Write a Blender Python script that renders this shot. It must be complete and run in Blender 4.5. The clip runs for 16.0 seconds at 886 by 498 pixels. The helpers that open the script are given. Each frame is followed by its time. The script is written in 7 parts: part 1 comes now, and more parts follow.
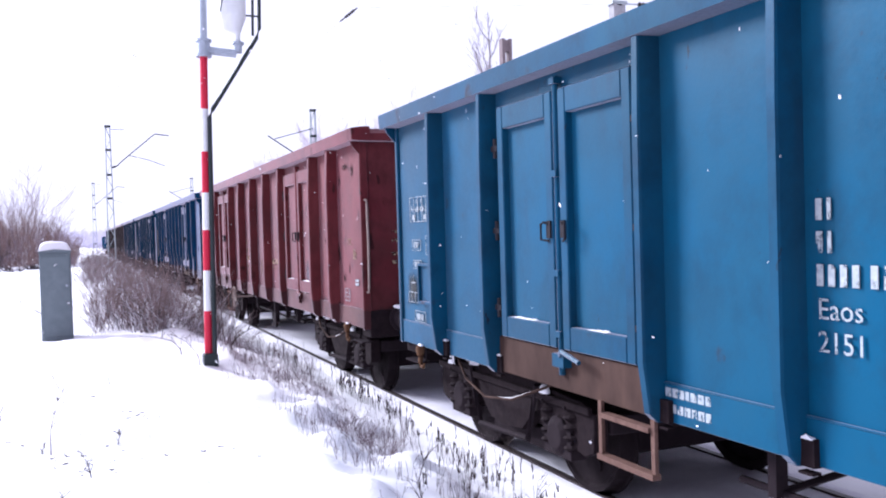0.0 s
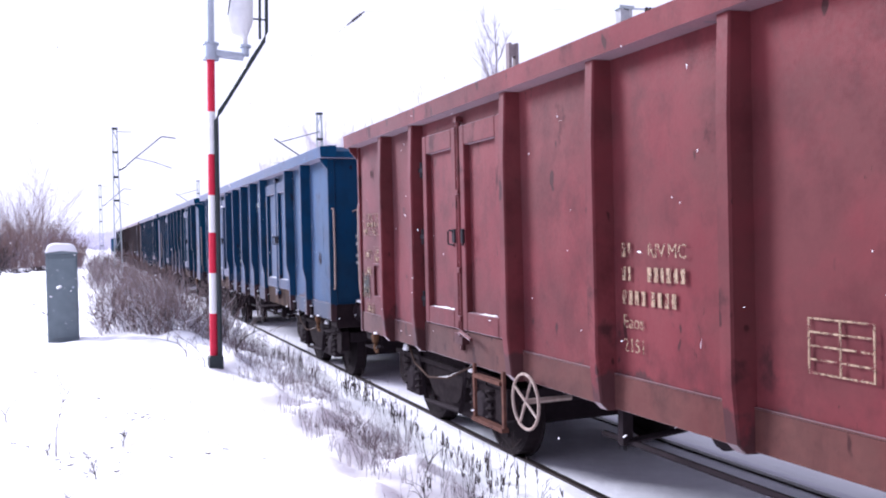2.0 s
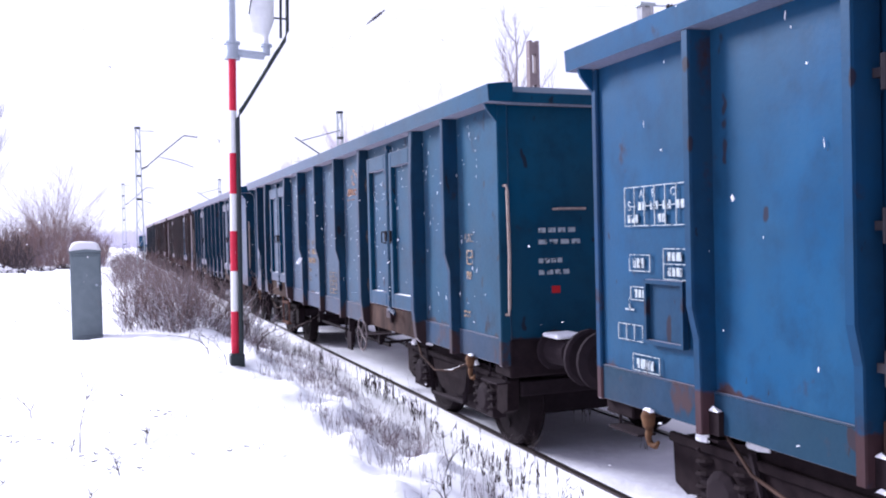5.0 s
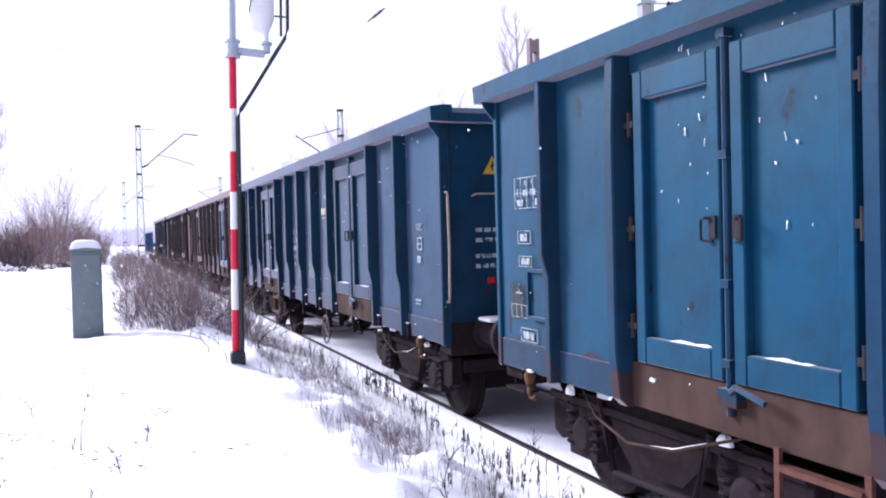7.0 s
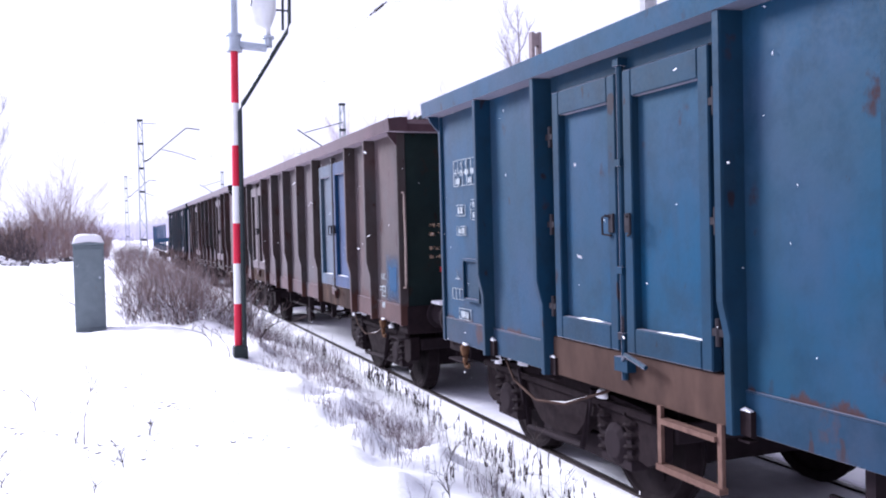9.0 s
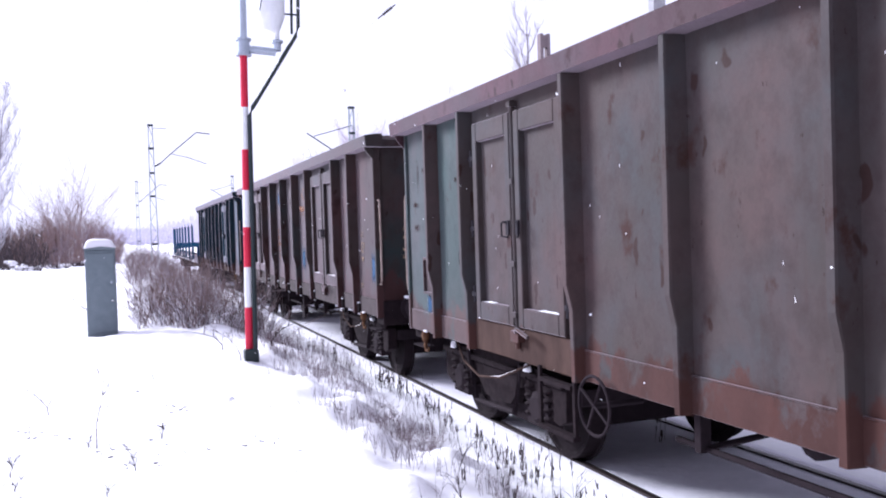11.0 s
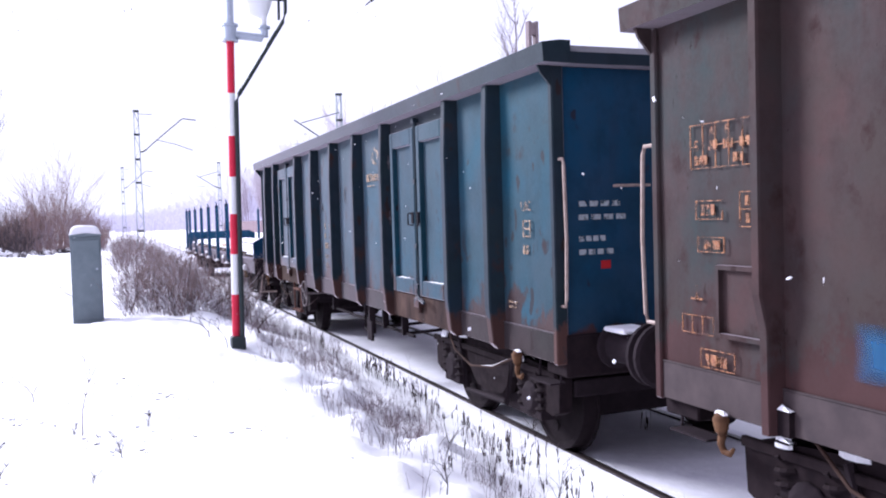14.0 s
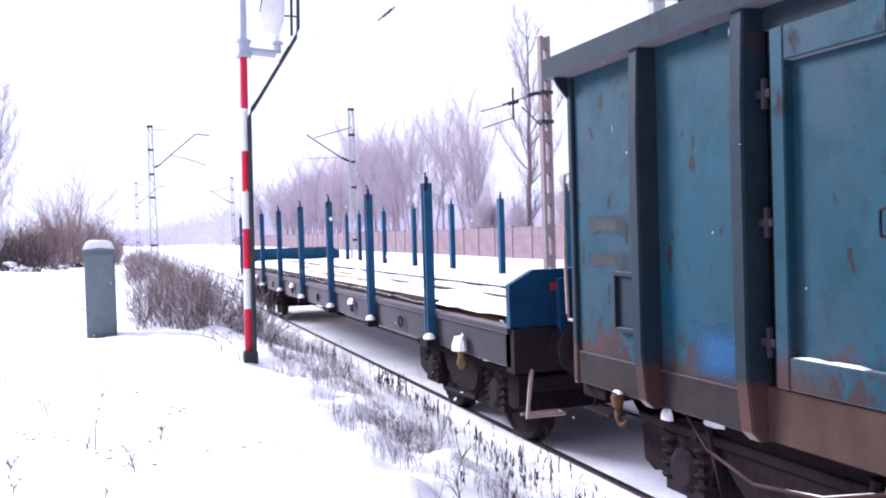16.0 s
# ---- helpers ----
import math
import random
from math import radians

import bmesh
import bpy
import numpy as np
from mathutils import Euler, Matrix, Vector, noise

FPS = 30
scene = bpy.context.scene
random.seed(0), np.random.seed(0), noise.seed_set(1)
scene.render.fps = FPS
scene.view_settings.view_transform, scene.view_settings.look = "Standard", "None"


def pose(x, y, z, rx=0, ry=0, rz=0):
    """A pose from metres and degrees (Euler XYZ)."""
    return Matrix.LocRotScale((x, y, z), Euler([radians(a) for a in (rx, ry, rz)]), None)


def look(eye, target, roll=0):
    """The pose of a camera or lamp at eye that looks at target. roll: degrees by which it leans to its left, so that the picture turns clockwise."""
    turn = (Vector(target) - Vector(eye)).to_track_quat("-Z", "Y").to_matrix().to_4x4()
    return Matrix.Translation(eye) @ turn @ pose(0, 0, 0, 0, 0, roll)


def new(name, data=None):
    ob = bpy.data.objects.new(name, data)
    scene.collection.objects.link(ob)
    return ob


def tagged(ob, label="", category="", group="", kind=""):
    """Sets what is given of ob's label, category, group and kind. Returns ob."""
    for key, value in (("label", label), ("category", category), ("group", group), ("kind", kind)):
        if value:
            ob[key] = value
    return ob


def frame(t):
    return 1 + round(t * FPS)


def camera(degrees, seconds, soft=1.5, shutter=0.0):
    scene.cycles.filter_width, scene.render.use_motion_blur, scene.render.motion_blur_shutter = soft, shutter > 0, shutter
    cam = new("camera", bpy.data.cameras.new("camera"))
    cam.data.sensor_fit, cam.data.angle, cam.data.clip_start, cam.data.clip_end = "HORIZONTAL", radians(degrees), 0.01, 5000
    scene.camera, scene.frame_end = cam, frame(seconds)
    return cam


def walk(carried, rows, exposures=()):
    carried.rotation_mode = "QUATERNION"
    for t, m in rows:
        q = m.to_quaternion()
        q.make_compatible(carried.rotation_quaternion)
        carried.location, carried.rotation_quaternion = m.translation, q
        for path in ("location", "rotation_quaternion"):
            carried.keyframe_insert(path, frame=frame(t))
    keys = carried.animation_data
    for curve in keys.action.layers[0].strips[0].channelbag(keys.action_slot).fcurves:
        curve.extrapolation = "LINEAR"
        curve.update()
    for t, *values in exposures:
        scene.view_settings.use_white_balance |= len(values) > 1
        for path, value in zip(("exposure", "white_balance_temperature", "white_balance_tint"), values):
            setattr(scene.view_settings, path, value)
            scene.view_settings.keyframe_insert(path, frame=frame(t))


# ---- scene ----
EYE = 2.03          # eye height over the rail head
TRACK_X = 4.37      # centre line of the near track
FAR_TRACK_X = 8.45  # centre line of the far track
SPEED = 6.42        # the train's speed in m/s

# ---- camera ----
cam = camera(54.0, 16.0, soft=2.0)
walk(cam, [
    (0.0, pose(0, 0, EYE, 88.82, 1.68, -22.75)),
    (0.5, pose(0, 0, EYE, 88.77, 1.84, -22.58)),
    (1.0, pose(0, 0, EYE, 88.97, 1.60, -22.76)),
    (1.5, pose(0, 0, EYE, 89.04, 1.40, -22.83)),
    (2.0, pose(0, 0, EYE, 89.08, 1.37, -22.38)),
    (2.5, pose(0, 0, EYE, 89.33, 1.55, -21.95)),
    (3.0, pose(0, 0, EYE, 89.60, 1.37, -21.36)),
    (3.5, pose(0, 0, EYE, 89.28, 1.30, -21.42)),
    (6.0, pose(0, 0, EYE, 88.97, 1.46, -20.86)),
    (6.5, pose(0, 0, EYE, 89.01, 1.30, -21.05)),
    (7.0, pose(0, 0, EYE, 88.87, 1.45, -21.02)),
    (7.5, pose(0, 0, EYE, 88.80, 1.53, -20.89)),
    (8.0, pose(0, 0, EYE, 88.66, 1.41, -20.87)),
    (8.5, pose(0, 0, EYE, 88.43, 1.56, -20.94)),
    (9.0, pose(0, 0, EYE, 88.48, 1.48, -20.88)),
    (9.5, pose(0, 0, EYE, 88.55, 1.54, -20.66)),
    (12.0, pose(0, 0, EYE, 88.67, 1.94, -20.16)),
    (12.5, pose(0, 0, EYE, 88.66, 1.93, -20.09)),
    (13.0, pose(0, 0, EYE, 88.89, 2.21, -19.52)),
    (13.5, pose(0, 0, EYE, 88.05, 1.75, -19.59)),
    (14.0, pose(0, 0, EYE, 87.82, 1.67, -21.06)),
    (14.5, pose(0, 0, EYE, 87.68, 1.88, -20.07)),
    (15.0, pose(0, 0, EYE, 87.93, 1.89, -19.78)),
    (15.5, pose(0, 0, EYE, 88.47, 1.77, -19.76)),
    (16.0, pose(0, 0, EYE, 88.78, 1.76, -20.27)),
], exposures=[(0.0, 1.15, 5650, 12), (16.0, 1.15, 5650, 12)])

# ---- sky and light ----
world = bpy.data.worlds.new("overcast_sky")
scene.world = world
world.use_nodes = True
wn, wl = world.node_tree.nodes, world.node_tree.links
wn.clear()
sky = wn.new("ShaderNodeTexSky")
sky.sky_type = "NISHITA"
sky.sun_disc = False
sky.sun_elevation = radians(30)
sky.sun_rotation = radians(-38)
sky.dust_density = 6.0
cloud = wn.new("ShaderNodeMixRGB")      # the cloud deck hides nearly all of the blue
cloud.inputs[0].default_value = 0.96
cloud.inputs[2].default_value = (12.9, 12.05, 14.1, 1)
bg = wn.new("ShaderNodeBackground")
bg.inputs[1].default_value = 0.0385
wout = wn.new("ShaderNodeOutputWorld")
wl.new(sky.outputs[0], cloud.inputs[1])
towards = wn.new("ShaderNodeTexCoord")    # the deck thins smoothly towards the sun
side_of = wn.new("ShaderNodeVectorMath")
side_of.operation = "DOT_PRODUCT"
side_of.inputs[1].default_value = (-0.54, 0.70, 0.46)
glow = wn.new("ShaderNodeMapRange")
glow.interpolation_type = "SMOOTHSTEP"
for sock, v in zip(("From Min", "From Max", "To Min", "To Max"), (-0.75, 0.65, 0.42, 1.12)):
    glow.inputs[sock].default_value = v
wl.new(towards.outputs["Generated"], side_of.inputs[0])
wl.new(side_of.outputs["Value"], glow.inputs["Value"])
thin = wn.new("ShaderNodeVectorMath")
thin.operation = "SCALE"
wl.new(cloud.outputs[0], thin.inputs[0])
wl.new(glow.outputs[0], thin.inputs["Scale"])
wl.new(thin.outputs[0], bg.inputs[0])
wl.new(bg.outputs[0], wout.inputs[0])

sun_data = bpy.data.lights.new("sun", "SUN")
sun_data.energy = 3.4
sun_data.angle = radians(20)
sun_data.color = (1.0, 0.97, 0.95)
sun = new("sun", sun_data)
sun.matrix_world = look((-20, 26, 17), (0, 0, 0))



# ---- materials ----
def material(name, rough=0.8, metal=0.0, spec=0.22):
    m = bpy.data.materials.new(name)
    m.use_nodes = True
    nt = m.node_tree
    b = nt.nodes["Principled BSDF"]
    b.inputs["Roughness"].default_value = rough
    b.inputs["Metallic"].default_value = metal
    b.inputs["Specular IOR Level"].default_value = spec
    return m, nt, b


def noise_node(nt, scale, detail=4.0, stretch=(1, 1, 1), rough=0.6):
    tc = nt.nodes.new("ShaderNodeTexCoord")
    mp = nt.nodes.new("ShaderNodeMapping")
    mp.inputs["Scale"].default_value = stretch
    n = nt.nodes.new("ShaderNodeTexNoise")
    n.inputs["Scale"].default_value = scale
    n.inputs["Detail"].default_value = detail
    n.inputs["Roughness"].default_value = rough
    nt.links.new(tc.outputs["Object"], mp.inputs["Vector"])
    nt.links.new(mp.outputs[0], n.inputs["Vector"])
    return n.outputs["Fac"]


def ramp_node(nt, fac, lo, hi, a=0.0, b=1.0):
    r = nt.nodes.new("ShaderNodeMapRange")
    r.inputs["From Min"].default_value = lo
    r.inputs["From Max"].default_value = hi
    r.inputs["To Min"].default_value = a
    r.inputs["To Max"].default_value = b
    nt.links.new(fac, r.inputs["Value"])
    return r.outputs[0]


def mix_node(nt, fac, a, b):
    x = nt.nodes.new("ShaderNodeMixRGB")
    for sock, v in ((x.inputs[0], fac), (x.inputs[1], a), (x.inputs[2], b)):
        if isinstance(v, (int, float)):
            sock.default_value = v
        elif isinstance(v, tuple):
            sock.default_value = (*v, 1)
        else:
            nt.links.new(v, sock)
    return x.outputs[0]


def bump_node(nt, bsdf, height, strength=0.3, dist=0.01):
    b = nt.nodes.new("ShaderNodeBump")
    b.inputs["Strength"].default_value = strength
    b.inputs["Distance"].default_value = dist
    nt.links.new(height, b.inputs["Height"])
    nt.links.new(b.outputs[0], bsdf.inputs["Normal"])


def grainy(name, base, other, scale=8.0, rough=0.85, metal=0.0, bump=0.3, dist=0.01, detail=5.0, stretch=(1, 1, 1), spec=0.22):
    """Two tones mixed by noise at two scales, with fine relief."""
    m, nt, b = material(name, rough, metal, spec)
    big = ramp_node(nt, noise_node(nt, scale * 0.23, 3.0, stretch), 0.35, 0.65)
    fine = noise_node(nt, scale, detail, stretch)
    c = mix_node(nt, ramp_node(nt, fine, 0.3, 0.7), base, other)
    dim = tuple(v * 0.8 for v in base)
    nt.links.new(mix_node(nt, big, c, mix_node(nt, 0.5, c, dim)), b.inputs["Base Color"])
    nt.links.new(ramp_node(nt, fine, 0.2, 0.8, max(rough - 0.12, 0.05), min(rough + 0.1, 1)), b.inputs["Roughness"])
    if bump:
        bump_node(nt, b, fine, bump, dist)
    return m


def rgb_noise(nt, scale):
    """Coloured noise, to ruffle the outline of chips and cells."""
    tc = nt.nodes.new("ShaderNodeTexCoord")
    n = nt.nodes.new("ShaderNodeTexNoise")
    n.inputs["Scale"].default_value = scale
    nt.links.new(tc.outputs["Object"], n.inputs["Vector"])
    return n.outputs["Color"]


def wagon_paint(name, base, faded, rust_amount, rust=(0.03, 0.014, 0.014), rough=0.38, seed=0.0, foot=0.0):
    """Old wagon enamel: faded patches, a few rain streaks, scabs of rust and scratches."""
    m, nt, b = material(name, rough, spec=0.08)
    base, faded = tuple(0.92 * v for v in base), tuple(0.92 * v for v in faded)
    fade = ramp_node(nt, noise_node(nt, 0.9 + seed * 0.05, 5.0, (1, 1, 0.8)), 0.36, 0.64)
    c = mix_node(nt, fade, base, faded)
    mask = ramp_node(nt, noise_node(nt, 1.7 + seed * 0.1, 3.0), 0.48, 0.66)
    run = ramp_node(nt, noise_node(nt, 7.0 + seed, 2.0, (1, 1, 0.06)), 0.52, 0.70)
    both = nt.nodes.new("ShaderNodeMath")
    both.operation = "MULTIPLY"
    nt.links.new(mask, both.inputs[0])
    nt.links.new(run, both.inputs[1])
    half = ramp_node(nt, both.outputs[0], 0, 1, 0, 0.45)
    c = mix_node(nt, half, c, tuple(0.45 * v + 0.5 * r for v, r in zip(base, rust)))
    film = ramp_node(nt, noise_node(nt, 0.55 + seed * 0.03, 6.0, (1, 1, 1.3), 0.62), 0.44, 0.60, 0, min(0.9, 0.45 + 0.9 * rust_amount))
    c = mix_node(nt, film, c, tuple(v * 0.55 + 0.012 * k for v, k in zip(base, (0.7, 1.0, 0.8))))
    grime = ramp_node(nt, noise_node(nt, 3.3 + seed * 0.2, 8.0, (1, 1, 0.8), 0.68), 0.47, 0.68, 0, min(0.9, 0.55 + 0.7 * rust_amount))
    c = mix_node(nt, grime, c, tuple(v * 0.5 + 0.004 for v in base))
    scab = ramp_node(nt, noise_node(nt, 2.2 + seed * 0.15, 8.0, (1, 1, 0.75), 0.62), 0.675 - rust_amount * 0.22, 0.76 - rust_amount * 0.22, 0, 0.85)
    c = mix_node(nt, scab, c, rust)
    scratch = ramp_node(nt, noise_node(nt, 9.0 + seed, 6.0, (1, 1.0, 0.35), 0.7), 0.69 - rust_amount * 0.08, 0.72 - rust_amount * 0.08, 0, 0.8)
    c = mix_node(nt, scratch, c, tuple(v * 0.5 for v in rust))
    chip_at, chip_map = nt.nodes.new("ShaderNodeTexCoord"), nt.nodes.new("ShaderNodeMapping")   # knocks and chips, taller than wide
    chip_map.inputs["Scale"].default_value = (2.3, 2.3, 0.85)
    chip_map.inputs["Location"].default_value = (seed * 1.7, seed * 2.3, seed)
    chip_map.inputs["Rotation"].default_value = (0.22, 0, 0)
    cells = nt.nodes.new("ShaderNodeTexVoronoi")
    nt.links.new(chip_at.outputs["Object"], chip_map.inputs["Vector"])
    nt.links.new(mix_node(nt, 0.24, chip_map.outputs[0], rgb_noise(nt, 5.0)), cells.inputs["Vector"])
    pick = nt.nodes.new("ShaderNodeSeparateColor")
    nt.links.new(cells.outputs["Color"], pick.inputs[0])
    rim = ramp_node(nt, pick.outputs[0], 0.90 - 0.9 * rust_amount, 1.0, 0.0, 0.31)
    inside = nt.nodes.new("ShaderNodeMath")
    inside.operation = "SUBTRACT"
    nt.links.new(rim, inside.inputs[0])
    nt.links.new(cells.outputs["Distance"], inside.inputs[1])
    chip = ramp_node(nt, inside.outputs[0], 0.0, 0.07, 0, 0.9)
    c = mix_node(nt, chip, c, tuple(0.55 * r + 0.12 * v for r, v in zip(rust, base)))
    if foot:                                               # rust eaten up from the foot of the plates
        tc, sep = nt.nodes.new("ShaderNodeTexCoord"), nt.nodes.new("ShaderNodeSeparateXYZ")
        nt.links.new(tc.outputs["Object"], sep.inputs[0])
        rise = ramp_node(nt, sep.outputs["Z"], 1.10, 1.10 + foot, 0.62, 0.26)
        over = nt.nodes.new("ShaderNodeMath")
        over.operation = "SUBTRACT"
        nt.links.new(rise, over.inputs[0])
        nt.links.new(noise_node(nt, 2.6 + seed * 0.1, 8.0, (1, 1, 0.7), 0.68), over.inputs[1])
        c = mix_node(nt, ramp_node(nt, over.outputs[0], -0.02, 0.06, 0, 0.92), c, mix_node(nt, fade, rust, tuple(v * 1.9 for v in rust)))
    b.inputs["Sheen Weight"].default_value = 0.66          # grazing veil put into the paint for haze and pinkish sky reflection
    b.inputs["Sheen Roughness"].default_value = 0.29
    b.inputs["Sheen Tint"].default_value = (0.93, 0.80, 0.90, 1)
    nt.links.new(c, b.inputs["Base Color"])
    fine = noise_node(nt, 40.0, 3.0)
    rg = mix_node(nt, scab, ramp_node(nt, fine, 0.2, 0.8, rough - 0.06, rough + 0.18), (0.85, 0.85, 0.85))
    nt.links.new(rg, b.inputs["Roughness"])
    bump_node(nt, b, mix_node(nt, 0.5, fine, scab), 0.2, 0.006)
    return m


m, nt, b = material("snow", 0.75)
n1, n2 = noise_node(nt, 1.2, 5.0), noise_node(nt, 26.0, 6.0)
nt.links.new(mix_node(nt, ramp_node(nt, n1, 0.3, 0.7), (0.86, 0.84, 0.88), (0.92, 0.9, 0.93)), b.inputs["Base Color"])
bump_node(nt, b, mix_node(nt, 0.35, n1, n2), 0.5, 0.05)
SNOW = m
TRACK_SNOW = grainy("trodden_track_snow", (0.86, 0.83, 0.90), (0.78, 0.75, 0.83), 9.0, 0.85, 0, 0.5, 0.03)
RUST_STEEL = grainy("rusty_underframe_steel", (0.019, 0.012, 0.014), (0.010, 0.007, 0.009), 14.0, 0.85, 0.0, 0.4, 0.008, spec=0.06)
SILL_RUST = grainy("rust_brown_sill", (0.078, 0.046, 0.037), (0.014, 0.009, 0.010), 2.8, 0.8, 0.0, 0.4, 0.006, 9.0, (1, 1, 0.55), 0.06)
BLACK_STEEL = grainy("black_grimy_steel", (0.018, 0.013, 0.016), (0.027, 0.019, 0.023), 20.0, 0.85, 0.0, 0.3, 0.005, spec=0.06)
WHEEL_STEEL = grainy("wheel_steel", (0.016, 0.011, 0.013), (0.010, 0.007, 0.009), 12.0, 0.85, 0.0, 0.2, 0.005, spec=0.06)
RAIL_STEEL = grainy("rail_steel", (0.035, 0.026, 0.028), (0.06, 0.046, 0.045), 18.0, 0.5, 0.6, 0.2, 0.004)
WOOD = grainy("pale_timber", (0.50, 0.33, 0.20), (0.36, 0.22, 0.13), 12.0, 0.8, 0, 0.3, 0.006, stretch=(1, 0.06, 1))
DOOR_GRIME_SHADE = grainy("grimy_shaded_door_iron", (0.030, 0.026, 0.032), (0.017, 0.014, 0.018), 16.0, 0.8, spec=0.08)
BEIGE_PAINT = grainy("worn_beige_paint", (0.36, 0.28, 0.25), (0.22, 0.15, 0.125), 18.0, 0.6)
HOOK_RUST = grainy("rusty_ochre_hook", (0.13, 0.065, 0.032), (0.06, 0.03, 0.02), 16.0, 0.75, spec=0.1)
HAND_WHEEL = grainy("dull_grey_brown_wheel", (0.17, 0.14, 0.145), (0.09, 0.068, 0.07), 16.0, 0.7, spec=0.12)
YELLOW_PAINT = grainy("dirty_ochre_paint", (0.19, 0.125, 0.05), (0.09, 0.055, 0.035), 14.0, 0.6)
LOGO_CREAM = grainy("cream_emblem_paint", (0.50, 0.43, 0.31), (0.36, 0.31, 0.24), 25.0, 0.6, bump=0)
STEP_BEIGE = grainy("worn_pinkish_step_paint", (0.15, 0.088, 0.070), (0.075, 0.040, 0.034), 16.0, 0.75, spec=0.1)
STEP_RUST = grainy("rusty_step_steel", (0.115, 0.05, 0.036), (0.05, 0.022, 0.02), 14.0, 0.8, spec=0.1)
WHITE_PAINT = grainy("white_lettering_paint", (0.40, 0.42, 0.44), (0.24, 0.28, 0.32), 25.0, 0.6, bump=0)
CREAM_PAINT = grainy("cream_lettering_paint", (0.36, 0.26, 0.18), (0.24, 0.145, 0.10), 25.0, 0.6, bump=0)
ORANGE_PAINT = grainy("orange_lettering_paint", (0.36, 0.165, 0.075), (0.19, 0.075, 0.05), 25.0, 0.6, bump=0)
SIGN_YELLOW = grainy("warning_yellow", (0.55, 0.32, 0.02), (0.4, 0.24, 0.04), 20.0, 0.5, bump=0)
SIGN_RED = grainy("signal_red", (0.45, 0.015, 0.018), (0.3, 0.015, 0.02), 20.0, 0.5, bump=0)
MAST_RED = grainy("mast_red_paint", (0.62, 0.022, 0.06), (0.50, 0.02, 0.05), 10.0, 0.5, bump=0.1)
MAST_WHITE = grainy("mast_white_paint", (0.84, 0.84, 0.85), (0.72, 0.72, 0.74), 10.0, 0.5, bump=0.1)
GALV = grainy("galvanised_grey", (0.46, 0.50, 0.58), (0.38, 0.42, 0.48), 16.0, 0.5, 0.2, 0.15, 0.003)
CONDUIT = grainy("dark_green_black_conduit", (0.022, 0.032, 0.034), (0.04, 0.045, 0.05), 18.0, 0.5)
CABINET = grainy("grey_cabinet_paint", (0.175, 0.21, 0.23), (0.135, 0.165, 0.185), 6.0, 0.6, 0, 0.15, 0.004)
PALE_CONCRETE = grainy("pale_mast_concrete", (0.40, 0.39, 0.41), (0.30, 0.29, 0.31), 9.0, 0.9)
CONCRETE = grainy("mast_concrete", (0.24, 0.19, 0.20), (0.16, 0.125, 0.13), 9.0, 0.9)
LATTICE = grainy("lattice_mast_grey", (0.42, 0.45, 0.47), (0.28, 0.30, 0.33), 9.0, 0.6, 0.2)
ARM_STEEL = grainy("dark_grey_arm_steel", (0.075, 0.075, 0.08), (0.12, 0.12, 0.125), 9.0, 0.6, 0.2)
CERAMIC = grainy("dark_insulator_glaze", (0.03, 0.024, 0.024), (0.05, 0.035, 0.03), 9.0, 0.25)
WIRE = grainy("weathered_wire", (0.20, 0.20, 0.21), (0.14, 0.13, 0.14), 9.0, 0.6, 0.4)
BARK = grainy("frosted_bark", (0.20, 0.165, 0.19), (0.13, 0.10, 0.115), 5.0, 0.95)
FROST_TWIG = grainy("rimed_twigs", (0.40, 0.345, 0.40), (0.30, 0.25, 0.29), 5.0, 0.95, bump=0)
TREE_TWIG = grainy("grey_brown_twigs", (0.30, 0.25, 0.27), (0.22, 0.18, 0.195), 5.0, 0.95, bump=0)
# bark and twigs behind the barrier, with haze painted into the pale tones
HAZY_BARK = grainy("haze_pale_bark", (0.40, 0.33, 0.385), (0.32, 0.26, 0.31), 5.0, 0.95)
HAZY_TWIG = grainy("haze_pinkish_twigs", (0.58, 0.51, 0.565), (0.48, 0.42, 0.47), 5.0, 0.95, bump=0)
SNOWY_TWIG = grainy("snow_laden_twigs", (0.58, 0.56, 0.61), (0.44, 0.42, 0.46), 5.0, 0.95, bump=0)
# distance haze painted in as a pale lilac tone
FAR_WOOD = grainy("haze_pale_far_wood", (0.74, 0.71, 0.82), (0.66, 0.63, 0.74), 0.4, 0.95, bump=0)
BROWN_TWIG = grainy("bare_brown_twigs", (0.18, 0.125, 0.122), (0.28, 0.215, 0.215), 3.0, 0.95, bump=0)
WARM_TWIG = grainy("warm_brown_twigs", (0.25, 0.165, 0.145), (0.33, 0.24, 0.225), 0.6, 0.95, bump=0)
DARK_TWIG = grainy("dark_grey_brown_twigs", (0.075, 0.058, 0.062), (0.115, 0.098, 0.102), 3.0, 0.95, bump=0)
DRY_STALK = grainy("dry_weed_stalks", (0.045, 0.034, 0.034), (0.10, 0.075, 0.07), 6.0, 0.95, bump=0)
MID_STALK = grainy("grey_brown_stalks", (0.15, 0.115, 0.125), (0.09, 0.068, 0.075), 6.0, 0.95, bump=0)
GREY_STALK = grainy("frosted_grass_stalks", (0.26, 0.205, 0.225), (0.15, 0.112, 0.12), 6.0, 0.95, bump=0)
BARRIER = grainy("brown_barrier_panels", (0.25, 0.18, 0.205), (0.19, 0.13, 0.15), 1.2, 0.9, 0, 0.3, 0.02)
COAL = grainy("coal_lumps", (0.02, 0.02, 0.022), (0.045, 0.042, 0.045), 6.0, 0.5, 0, 0.6, 0.03)


